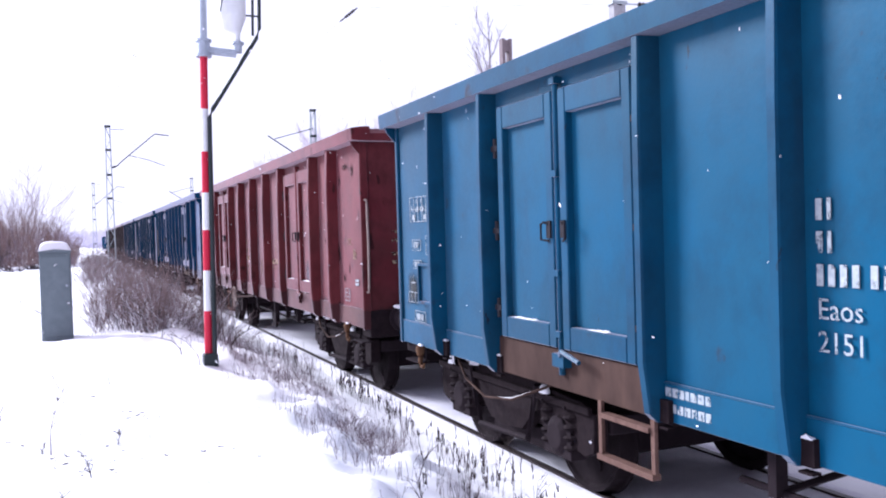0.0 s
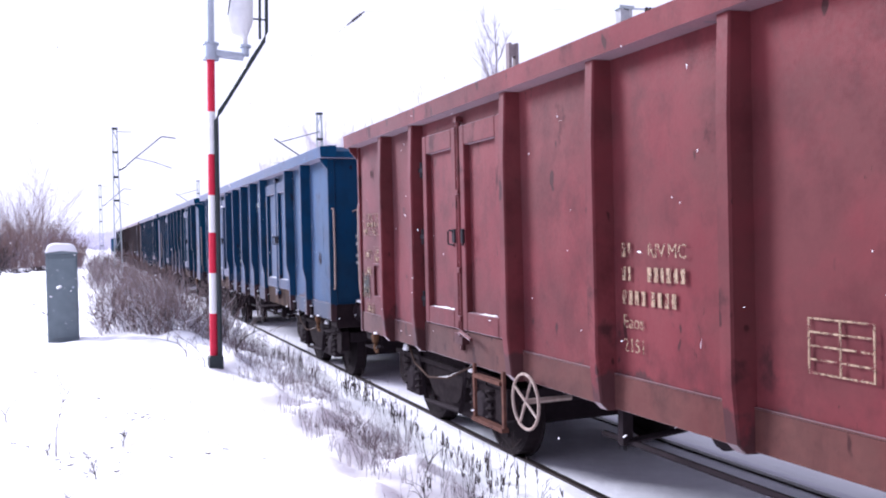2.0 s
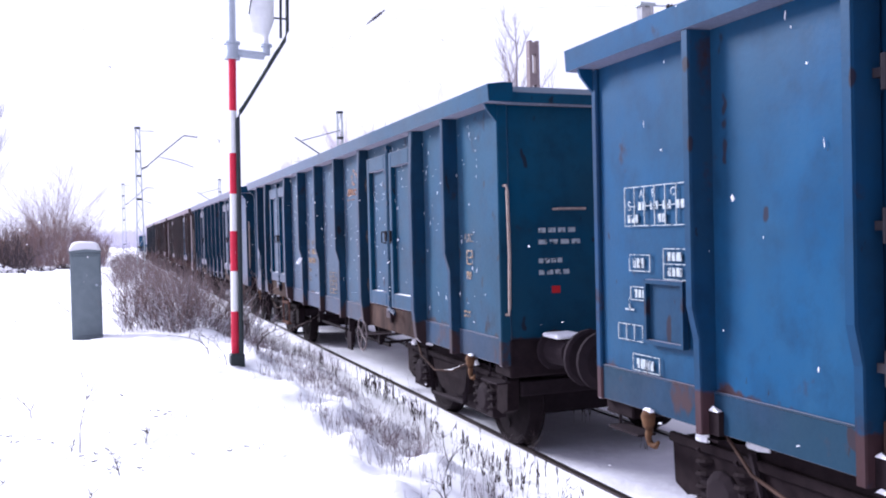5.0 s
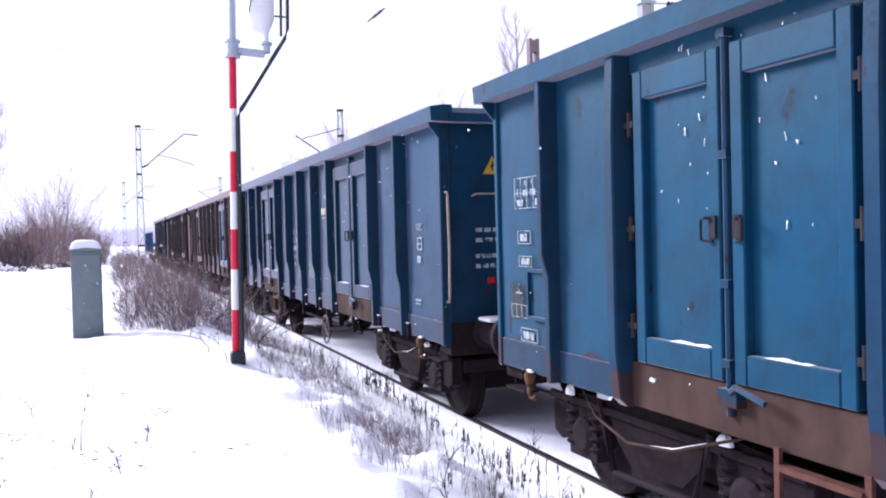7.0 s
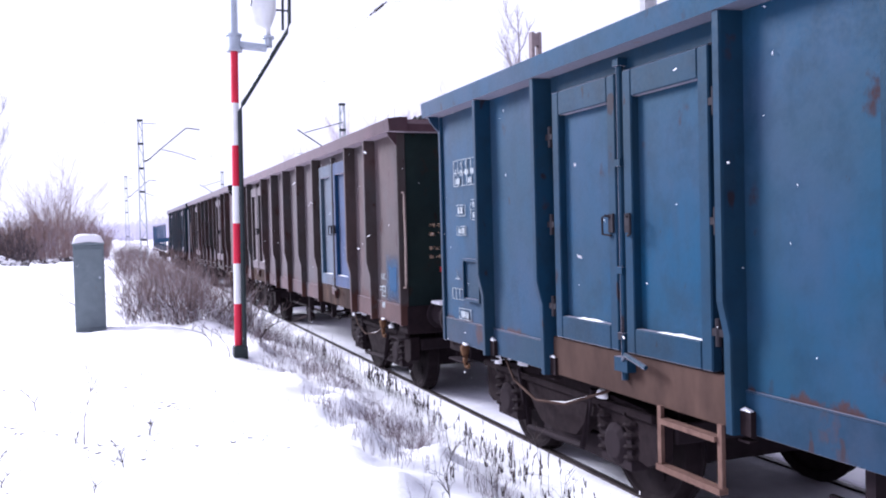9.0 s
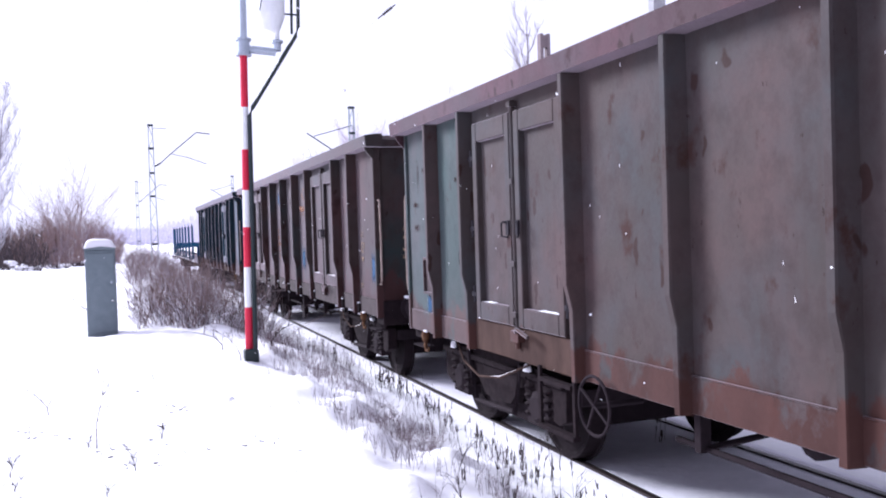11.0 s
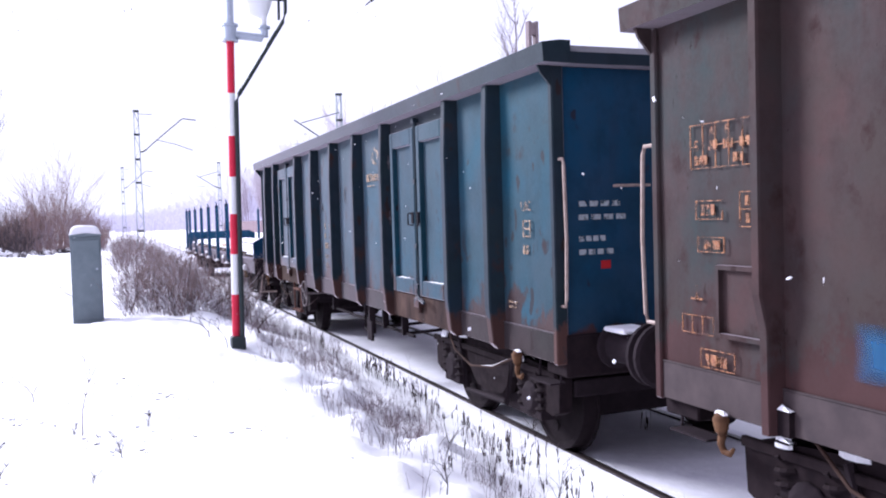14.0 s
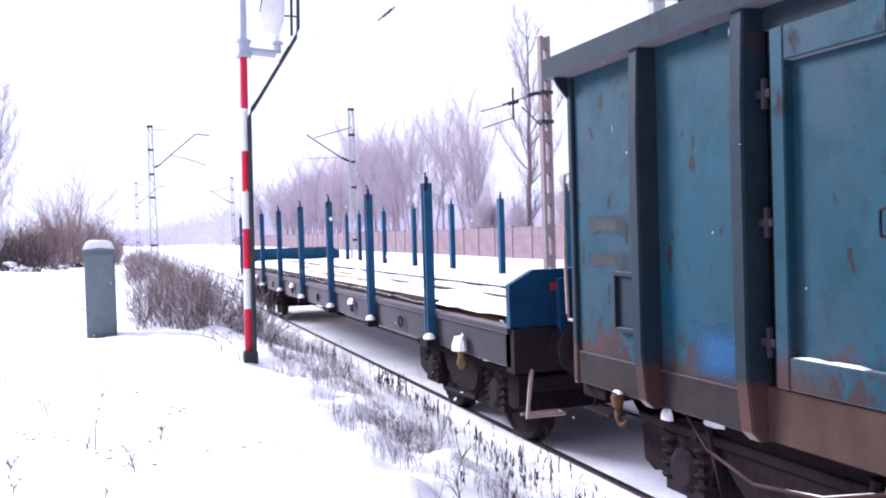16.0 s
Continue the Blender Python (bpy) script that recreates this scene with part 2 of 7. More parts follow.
def worn(mat, lo, hi, scale=22.0):
    """Lettering worn through in spots, so that the paint under it shows."""
    nt = mat.node_tree
    gaps = ramp_node(nt, noise_node(nt, scale, 5.0, (1, 1, 0.6)), lo, hi)
    nt.links.new(gaps, nt.nodes["Principled BSDF"].inputs["Alpha"])


def soft_edged(mat, round_shape, spread=0.55, scale=9.0):
    """A stain or brushed patch that breaks up towards its own outline."""
    nt = mat.node_tree
    tc, mp = nt.nodes.new("ShaderNodeTexCoord"), nt.nodes.new("ShaderNodeMapping")
    mp.inputs["Location"].default_value = (0, -1, -1)
    mp.inputs["Scale"].default_value = (0, 2, 2)
    nt.links.new(tc.outputs["Generated"], mp.inputs["Vector"])
    if round_shape:
        far = nt.nodes.new("ShaderNodeVectorMath")
        far.operation = "LENGTH"
        nt.links.new(mp.outputs[0], far.inputs[0])
        r = far.outputs["Value"]
    else:
        ab, sep, mx = nt.nodes.new("ShaderNodeVectorMath"), nt.nodes.new("ShaderNodeSeparateXYZ"), nt.nodes.new("ShaderNodeMath")
        ab.operation, mx.operation = "ABSOLUTE", "MAXIMUM"
        nt.links.new(mp.outputs[0], ab.inputs[0])
        nt.links.new(ab.outputs[0], sep.inputs[0])
        nt.links.new(sep.outputs["Y"], mx.inputs[0])
        nt.links.new(sep.outputs["Z"], mx.inputs[1])
        r = mx.outputs[0]
    add = nt.nodes.new("ShaderNodeMath")
    add.operation = "ADD"
    nt.links.new(r, add.inputs[0])
    nt.links.new(ramp_node(nt, noise_node(nt, scale, 7.0, (1, 1, 0.8), 0.7), 0.25, 0.75, -spread, spread), add.inputs[1])
    nt.links.new(ramp_node(nt, add.outputs[0], 1.0, 0.35, 0.0, 0.85), nt.nodes["Principled BSDF"].inputs["Alpha"])
    return mat


worn(WHITE_PAINT, 0.36, 0.50)
worn(LOGO_CREAM, 0.28, 0.42)
worn(CREAM_PAINT, 0.40, 0.60)
worn(ORANGE_PAINT, 0.40, 0.60)


# ---- mesh helpers ----
def box(bm, x0, x1, y0, y1, z0, z1):
    v = [bm.verts.new(p) for p in ((x0, y0, z0), (x1, y0, z0), (x1, y1, z0), (x0, y1, z0),
                                   (x0, y0, z1), (x1, y0, z1), (x1, y1, z1), (x0, y1, z1))]
    for f in ((3, 2, 1, 0), (4, 5, 6, 7), (0, 1, 5, 4), (1, 2, 6, 5), (2, 3, 7, 6), (3, 0, 4, 7)):
        bm.faces.new([v[i] for i in f])
    return v


def tube(bm, pts, radii, sides=8, caps=True):
    """A tube along points, with one radius or one for each point."""
    pts = [Vector(p) for p in pts]
    if not isinstance(radii, (list, tuple)):
        radii = [radii] * len(pts)
    rings = []
    for i, p in enumerate(pts):
        d = (pts[min(i + 1, len(pts) - 1)] - pts[max(i - 1, 0)]).normalized()
        ref = Vector((0, 0, 1)) if abs(d.z) < 0.9 else Vector((1, 0, 0))
        u = d.cross(ref).normalized()
        w = d.cross(u)
        rings.append([bm.verts.new(p + (u * math.cos(2 * math.pi * k / sides) + w * math.sin(2 * math.pi * k / sides)) * radii[i])
                      for k in range(sides)])
    for a, b in zip(rings, rings[1:]):
        for k in range(sides):
            bm.faces.new((a[k], a[(k + 1) % sides], b[(k + 1) % sides], b[k]))
    if caps and sides > 2:
        bm.faces.new(rings[0][::-1])
        bm.faces.new(rings[-1])


def prism(bm, outline, axis, a, b):
    """A closed outline of 2D points pushed along an axis ('x', 'y' or 'z') from a to b."""
    def at(p, d):
        return {"x": (d, p[0], p[1]), "y": (p[0], d, p[1]), "z": (p[0], p[1], d)}[axis]
    lo = [bm.verts.new(at(p, a)) for p in outline]
    hi = [bm.verts.new(at(p, b)) for p in outline]
    n = len(outline)
    bm.faces.new(lo[::-1])
    bm.faces.new(hi)
    for i in range(n):
        bm.faces.new((lo[i], lo[(i + 1) % n], hi[(i + 1) % n], hi[i]))


def ring(bm, centre, axis, radius, thick, n=20, sides=6):
    """A torus round an axis ('x', 'y' or 'z')."""
    c = Vector(centre)
    e = {"x": (Vector((0, 1, 0)), Vector((0, 0, 1))), "y": (Vector((1, 0, 0)), Vector((0, 0, 1))), "z": (Vector((1, 0, 0)), Vector((0, 1, 0)))}[axis]
    w = e[0].cross(e[1])
    rows = []
    for i in range(n):
        a = 2 * math.pi * i / n
        d = e[0] * math.cos(a) + e[1] * math.sin(a)
        rows.append([bm.verts.new(c + d * (radius + thick * math.cos(2 * math.pi * k / sides)) + w * thick * math.sin(2 * math.pi * k / sides)) for k in range(sides)])
    for i in range(n):
        a, b = rows[i], rows[(i + 1) % n]
        for k in range(sides):
            bm.faces.new((a[k], b[k], b[(k + 1) % sides], a[(k + 1) % sides]))


def mesh_from(name, bm, mat, bevel=0.0, smooth=False):
    if bevel:
        bmesh.ops.bevel(bm, geom=list(bm.edges), offset=bevel, segments=1, affect="EDGES", clamp_overlap=True)
    bmesh.ops.recalc_face_normals(bm, faces=bm.faces)
    me = bpy.data.meshes.new(name)
    bm.to_mesh(me)
    bm.free()
    me.materials.append(mat)
    if smooth:
        for p in me.polygons:
            p.use_smooth = True
    return me


def part(name, bm, mat, parent=None, label="", bevel=0.0, smooth=False):
    ob = new(name, mesh_from(name, bm, mat, bevel, smooth))
    ob.parent = parent
    if label:
        tagged(ob, label)
    return ob


def part_mesh(name, me, parent, label="", at=None):
    ob = new(name, me)
    ob.parent = parent
    if at is not None:
        ob.matrix_basis = at
    if label:
        tagged(ob, label)
    return ob


def raw_mesh(name, verts, faces, mat, smooth=False):
    me = bpy.data.meshes.new(name)
    me.from_pydata([tuple(v) for v in verts], [], faces)
    me.materials.append(mat)
    me.update()
    if smooth:
        for p in me.polygons:
            p.use_smooth = True
    return me


def lettering(text, size, mat, m, parent, name="lettering", label="", heavy=0.0):
    cu = bpy.data.curves.new(name, "FONT")
    cu.body, cu.size, cu.extrude, cu.offset = text, size, 0.001, heavy
    cu.resolution_u = 3
    tmp = new("tmp_text", cu)
    me = bpy.data.meshes.new_from_object(tmp)
    bpy.data.objects.remove(tmp)
    me.materials.clear()
    me.materials.append(mat)
    return part_mesh(name, me, parent, label, m)


def smooth_step(a, b, x):
    t = min(max((x - a) / (b - a), 0.0), 1.0)
    return t * t * (3 - 2 * t)


# ---- ground ----
def ground_height(x, y):
    verge = 0.42 - 0.48 * smooth_step(1.2, 3.35, x)
    shoulder = 0.0
    if x > 10.5:
        shoulder = 0.1 * smooth_step(10.5, 14, x)
    far = smooth_step(60, 200, abs(y))
    h = verge + shoulder
    rough = 1.0 - smooth_step(2.9, 3.4, x) * (1 - smooth_step(10.6, 12.0, x))
    lumps = noise.noise((x * 0.9, y * 0.9, 0.3)) * 0.07 + noise.noise((x * 2.3, y * 2.3, 4.1)) * 0.045 + noise.noise((x * 4.6, y * 4.6, 2.2)) * 0.036 + noise.noise((x * 0.23, y * 0.23, 9.1)) * 0.10
    mound = 0.0
    if 1.2 < x < 3.0 and 3 < y < 14:
        k = smooth_step(1.2, 1.9, x) * (1 - smooth_step(2.55, 3.0, x))
        mound = k * max(0.0, noise.noise((x * 2.4, y * 1.7, 7.7)) + 0.12) * 0.17
    near = 1 - smooth_step(40, 140, max(abs(x), abs(y)))
    h += (lumps * near + mound) * rough
    if x < 1.5:
        h += 0.25 * smooth_step(-3, -12, x) * (1 - far * 0.6)
    return h


def spaced(lo, hi, dense_lo, dense_hi, step, grow=1.18):
    vals = list(np.arange(dense_lo, dense_hi + 1e-6, step))
    s, v = step, dense_hi
    while v < hi:
        s *= grow
        v += s
        vals.append(min(v, hi))
    s, v = step, dense_lo
    while v > lo:
        s *= grow
        v -= s
        vals.insert(0, max(v, lo))
    return vals


def build_ground():
    xs = spaced(-2500, 2500, -3.0, 5.5, 0.09)
    ys = spaced(-2500, 2500, 2.5, 20.0, 0.11)
    verts = [(x, y, ground_height(x, y)) for y in ys for x in xs]
    nx = len(xs)
    faces = [(j * nx + i, j * nx + i + 1, (j + 1) * nx + i + 1, (j + 1) * nx + i) for j in range(len(ys) - 1) for i in range(nx - 1)]
    me = raw_mesh("ground", verts, faces, SNOW, True)
    tagged(new("ground", me), "deep white snow with small drifts and trodden dips", "snow", kind="structure")


build_ground()


def build_track(cx, name, label):
    """A track: bed of packed snow with sleepers under it and two rails."""
    bm = bmesh.new()
    ys = [-60 + i * 6 for i in range(80)]
    prof = [(-1.10, -0.10), (-0.98, -0.036), (-0.85, -0.016), (-0.66, -0.022), (0.66, -0.022), (0.85, -0.016), (0.98, -0.036), (1.10, -0.10)]
    rows = [[bm.verts.new((cx + p[0], y, p[1] + 0.007 * noise.noise((y * 0.7, p[0], cx)))) for p in prof] for y in ys]
    for a, b in zip(rows, rows[1:]):
        for k in range(len(prof) - 1):
            bm.faces.new((a[k], a[k + 1], b[k + 1], b[k]))
    bed = part("track_bed_" + name, bm, TRACK_SNOW, None, smooth=True)
    tagged(bed, label, "track bed", kind="structure")
    for s in (-1, 1):
        bm = bmesh.new()
        prism(bm, [(cx + s * 0.7535 + dx, z) for dx, z in ((-0.07, -0.15), (0.07, -0.15), (0.02, -0.12), (0.012, -0.045), (0.035, -0.035), (0.035, -0.004), (0.028, 0), (-0.028, 0), (-0.035, -0.004), (-0.035, -0.035), (-0.012, -0.045), (-0.02, -0.12))], "y", -60, 420)
        tagged(part("rail", bm, RAIL_STEEL), "dark worn steel rail half sunk in snow", "rail", "running rails", "structure")


build_track(TRACK_X, "1", "greyish packed snow between the rails of the busy track")
build_track(FAR_TRACK_X, "2", "snowed-in bed of the second track")


# ---- the train ----
HALF = 6.45                      # half the body length
SIDE = 1.295                     # side plate
DEPTH = 0.14                     # how far the posts stand out
Z0, Z1, ZR = 0.93, 3.10, 3.265   # lower edge, plate top, rim top
shared = {}


def layout(end_bay, next_bay, door, HALF=HALF):
    """Post places, plate bays and door bays of a wagon side, the same from either end."""
    a, c, d = HALF - end_bay, HALF - end_bay - next_bay, HALF - end_bay - next_bay - door
    posts = [-a, -c, -d, -d / 2, 0.0, d / 2, d, c, a]
    bays = [(-HALF, -a), (-a, -c), (-d, -d / 2), (-d / 2, 0.0), (0.0, d / 2), (d / 2, d), (c, a), (a, HALF)]
    return posts, bays, [(-c, -d), (d, c)]


def cached(key, make):
    if key not in shared:
        shared[key] = make()
    return shared[key]


def plate(bm, s, y0, y1, z0, z1, dent, seed, depth=0.02):
    """A side plate with slight dents, thick, facing s."""
    ny, nz = 7, 8
    outer, inner = [], []
    for j in range(nz + 1):
        for i in range(ny + 1):
            u, v = i / ny, j / nz
            y, z = y0 + (y1 - y0) * u, z0 + (z1 - z0) * v
            edge = min(1.0, 4 * min(u, 1 - u)) * min(1.0, 4 * min(v, 1 - v))
            d = dent * edge * (noise.noise((y * 1.3 + seed, z * 1.3, seed)) + 0.5 * noise.noise((y * 3.1, z * 3.1, seed)))
            outer.append(bm.verts.new((s * (SIDE + d), y, z)))
            inner.append(bm.verts.new((s * (SIDE - depth - 0.03), y, z)))
    w = ny + 1
    for j in range(nz):
        for i in range(ny):
            a = j * w + i
            bm.faces.new((outer[a], outer[a + 1], outer[a + w + 1], outer[a + w]))
            bm.faces.new((inner[a], inner[a + w], inner[a + w + 1], inner[a + 1]))
    loop = [i for i in range(w)] + [j * w + ny for j in range(1, nz + 1)] + [nz * w + i for i in range(ny - 1, -1, -1)] + [j * w for j in range(nz - 1, 0, -1)]
    ro = [bm.verts.new(outer[k].co) for k in loop]
    ri = [bm.verts.new(inner[k].co) for k in loop]
    for k in range(len(loop)):
        q = (k + 1) % len(loop)
        bm.faces.new((ro[k], ro[q], ri[q], ri[k]))


def post_mesh(kind, s, y, mat):
    """A deep pressed side post, straight or drawn in towards its foot."""
    bm = bmesh.new()
    D = DEPTH
    if kind == "drawn":
        out = [(SIDE + D, Z1), (SIDE + D, 1.60), (SIDE + D - 0.042, 1.42), (SIDE + D - 0.048, 0.90), (SIDE - 0.01, 0.90), (SIDE - 0.01, Z1)]
        w = 0.03
    elif kind == "high_drawn":
        out = [(SIDE + D, Z1), (SIDE + D, 1.84), (SIDE + D - 0.045, 1.68), (SIDE + D - 0.05, 0.90), (SIDE - 0.01, 0.90), (SIDE - 0.01, Z1)]
        w = 0.035
    elif kind == "deep":
        out = [(SIDE + D, Z1), (SIDE + D + 0.01, 2.6), (SIDE + D + 0.01, 1.25), (SIDE + D - 0.03, 0.95), (SIDE + 0.06, 0.90), (SIDE - 0.01, 0.90), (SIDE - 0.01, Z1)]
        w = 0.032
    else:
        out = [(SIDE + D - 0.02, Z1), (SIDE + D, 2.6), (SIDE + D, 1.25), (SIDE + D - 0.03, 0.95), (SIDE + 0.06, 0.90), (SIDE - 0.01, 0.90), (SIDE - 0.01, Z1)]
        w = 0.05
    rows = []
    for dy, k in ((-w - 0.012, 0.0), (-w, 0.9), (-w * 0.8, 1.0), (w * 0.8, 1.0), (w, 0.9), (w + 0.012, 0.0)):
        rows.append([bm.verts.new((s * (SIDE + (x - SIDE) * (k if x > SIDE else 1)), y + dy, z)) for x, z in out])
    n = len(out)
    for a, c in zip(rows, rows[1:]):
        for i in range(n):
            bm.faces.new((a[i], a[(i + 1) % n], c[(i + 1) % n], c[i]))
    bm.faces.new(rows[0][::-1])
    bm.faces.new(rows[-1])
    return mesh_from("post", bm, mat)


def door_leaf(parent, s, y0, y1, mat, panel_mat, hinge_side):
    """One leaf of a side door: pressed frame, sunk panel, hinges, latch."""
    bm = bmesh.new()
    fw, zb, zt = 0.095, 1.20, 2.97
    x0, x1 = SIDE - 0.01, SIDE + 0.06
    lo, hi = (x0, x1) if s > 0 else (-x1, -x0)
    box(bm, lo, hi, y0, y0 + fw, zb, zt)
    box(bm, lo, hi, y1 - fw, y1, zb, zt)
    box(bm, lo, hi, y0 + fw, y1 - fw, zt - 0.17, zt)
    box(bm, lo, hi, y0 + fw, y1 - fw, zb, zb + 0.16)
    leaf = part("door_leaf", bm, mat, parent, bevel=0.008)
    bm = bmesh.new()
    xa, xb = s * (SIDE - 0.03), s * (SIDE + 0.005)
    box(bm, min(xa, xb), max(xa, xb), y0 + fw - 0.01, y1 - fw + 0.01, zb + 0.15, zt - 0.16)
    part("door_panel", bm, panel_mat, leaf)
    yh = y0 if hinge_side < 0 else y1
    for z in (1.42, 2.02, 2.66):                # hinge lugs across the recess beside the leaf
        bm = bmesh.new()
        box(bm, *sorted((s * (SIDE - 0.03), s * (SIDE + 0.062))), *sorted((yh, yh + hinge_side * 0.10)), z - 0.02, z + 0.02)
        tube(bm, [(s * (SIDE + 0.050), yh + hinge_side * 0.045, z - 0.075), (s * (SIDE + 0.050), yh + hinge_side * 0.045, z + 0.075)], 0.019, 8)
        # lugs get the dark iron, so the recess shade sits in their colour
        part("hinge", bm, DOOR_GRIME_SHADE, leaf)
    yl = y1 - 0.05 if hinge_side < 0 else y0 + 0.05
    bm = bmesh.new()
    box(bm, *sorted((s * (SIDE + 0.06), s * (SIDE + 0.075))), yl - 0.026, yl + 0.026, 1.96, 2.08)
    yo = yl + hinge_side * 0.065
    tube(bm, [(s * (SIDE + 0.07), yl, 2.06), (s * (SIDE + 0.095), yl + hinge_side * 0.03, 2.07), (s * (SIDE + 0.095), yo, 2.06), (s * (SIDE + 0.095), yo, 1.95), (s * (SIDE + 0.07), yl, 1.94)], 0.009, 6)
    part("latch", bm, DOOR_GRIME_SHADE, leaf, "dark bent door handle")
    return leaf


def wheelset_mesh():
    bm = bmesh.new()
    for s in (-1, 1):
        prof = [(0.0, 0.09), (0.12, 0.09), (0.14, 0.05), (0.40, 0.045), (0.42, 0.065), (0.455, 0.065), (0.465, -0.05), (0.49, -0.055), (0.49, -0.075), (0.42, -0.075), (0.40, -0.03), (0.14, -0.05), (0.12, -0.08), (0.0, -0.08)]
        n = 28
        rows = []
        for k in range(n):
            a = 2 * math.pi * k / n
            rows.append([bm.verts.new((s * (0.7535 + o), r * math.cos(a), r * math.sin(a))) for r, o in prof[1:-1]])
        for k in range(n):
            p, q = rows[k], rows[(k + 1) % n]
            for i in range(len(p) - 1):
                bm.faces.new((p[i], p[i + 1], q[i + 1], q[i]))
        bm.faces.new([r[0] for r in rows])
        bm.faces.new([r[-1] for r in rows][::-1])
        for k in range(3):
            a = 2 * math.pi * k / 3
            c = (s * 0.81, 0.27 * math.cos(a), 0.27 * math.sin(a))
            tube(bm, [c, (s * 0.816, c[1], c[2])], 0.05, 8)
    tube(bm, [(-1.05, 0, 0), (1.05, 0, 0)], 0.075, 10)
    return mesh_from("wheelset", bm, WHEEL_STEEL)


def side_frame_mesh(s):
    bm = bmesh.new()
    half = [(0.0, 0.36), (0.30, 0.38), (0.50, 0.58), (0.62, 0.60), (0.66, 0.40), (1.18, 0.40), (1.26, 0.37), (1.38, 0.42), (1.40, 0.70), (1.22, 0.76), (0.62, 0.80), (0.42, 0.86), (0.0, 0.86)]
    outline = half + [(-y, z) for y, z in half[-2:0:-1]]
    prism(bm, outline, "x", s * 0.94, s * 1.06)
    box(bm, *sorted((s * 1.06, s * 1.10)), -1.38, 1.38, 0.69, 0.75)
    return mesh_from("side_frame", bm, RUST_STEEL, 0.008)


def axle_box_mesh():
    bm = bmesh.new()
    tube(bm, [(0, 0, 0), (0.10, 0, 0), (0.13, 0, 0)], [0.15, 0.15, 0.10], 12)
    box(bm, -0.04, 0.10, -0.20, 0.20, -0.16, 0.10)
    return mesh_from("axle_box", bm, BLACK_STEEL, 0.006)


def spring_mesh():
    bm = bmesh.new()
    pts = [(0.075 * math.cos(a), 0.075 * math.sin(a), 0.34 * a / (9 * math.pi)) for a in np.linspace(0, 9 * math.pi, 60)]
    tube(bm, pts, 0.019, 5)
    return mesh_from("coil_spring", bm, RUST_STEEL)


axles = []          # (wheelset, place on its bogie)


def snow_wedge(bm, x0, x1, y0, y1, z0, h):
    """A small uneven heap of snow on a ledge."""
    xm, ym, rx, ry = (x0 + x1) / 2, (y0 + y1) / 2, (x1 - x0) / 2, (y1 - y0) / 2
    rows = []
    for f, k in ((1.0, 0.0), (0.92, 0.45), (0.6, 0.85)):
        rows.append([bm.verts.new((xm + rx * f * math.cos(a), ym + ry * f * math.sin(a), z0 + h * k * (1 + 0.5 * noise.noise((ym * 7 + math.cos(a), z0 * 5 + math.sin(a), 3.0)))))
                     for a in [2 * math.pi * i / 9 for i in range(9)]])
    tip = bm.verts.new((xm + rx * 0.2, ym - ry * 0.15, z0 + h))
    for p, q in zip(rows, rows[1:]):
        for i in range(9):
            bm.faces.new((p[i], p[(i + 1) % 9], q[(i + 1) % 9], q[i]))
    for i in range(9):
        bm.faces.new((rows[-1][i], rows[-1][(i + 1) % 9], tip))
    bm.faces.new(rows[0][::-1])


def snow_fillet(bm, x0, x1, y0, y1, z0, h):
    """Snow drifted up against a post: flat below, thin at one side, peaked at the other."""
    lo = [bm.verts.new(p) for p in ((x0, y0, z0), (x1, y0 + 0.006, z0), (x1, y1, z0), (x0, y1, z0))]
    hi = [bm.verts.new(p) for p in ((x0 * 0.7 + x1 * 0.3, y1 - 0.030, z0 + h), (x0 * 0.25 + x1 * 0.75, y1 - 0.012, z0 + h * 0.75), (x0 * 0.45 + x1 * 0.55, y0 + 0.030, z0 + h * 0.30))]
    bm.faces.new(lo[::-1])
    for f in ((lo[0], lo[1], hi[2]), (lo[1], lo[2], hi[1]), (lo[1], hi[1], hi[2]), (lo[2], lo[3], hi[0]), (lo[2], hi[0], hi[1]), (lo[3], lo[0], hi[0]), (lo[0], hi[2], hi[0]), (hi[0], hi[2], hi[1])):
        bm.faces.new(f)


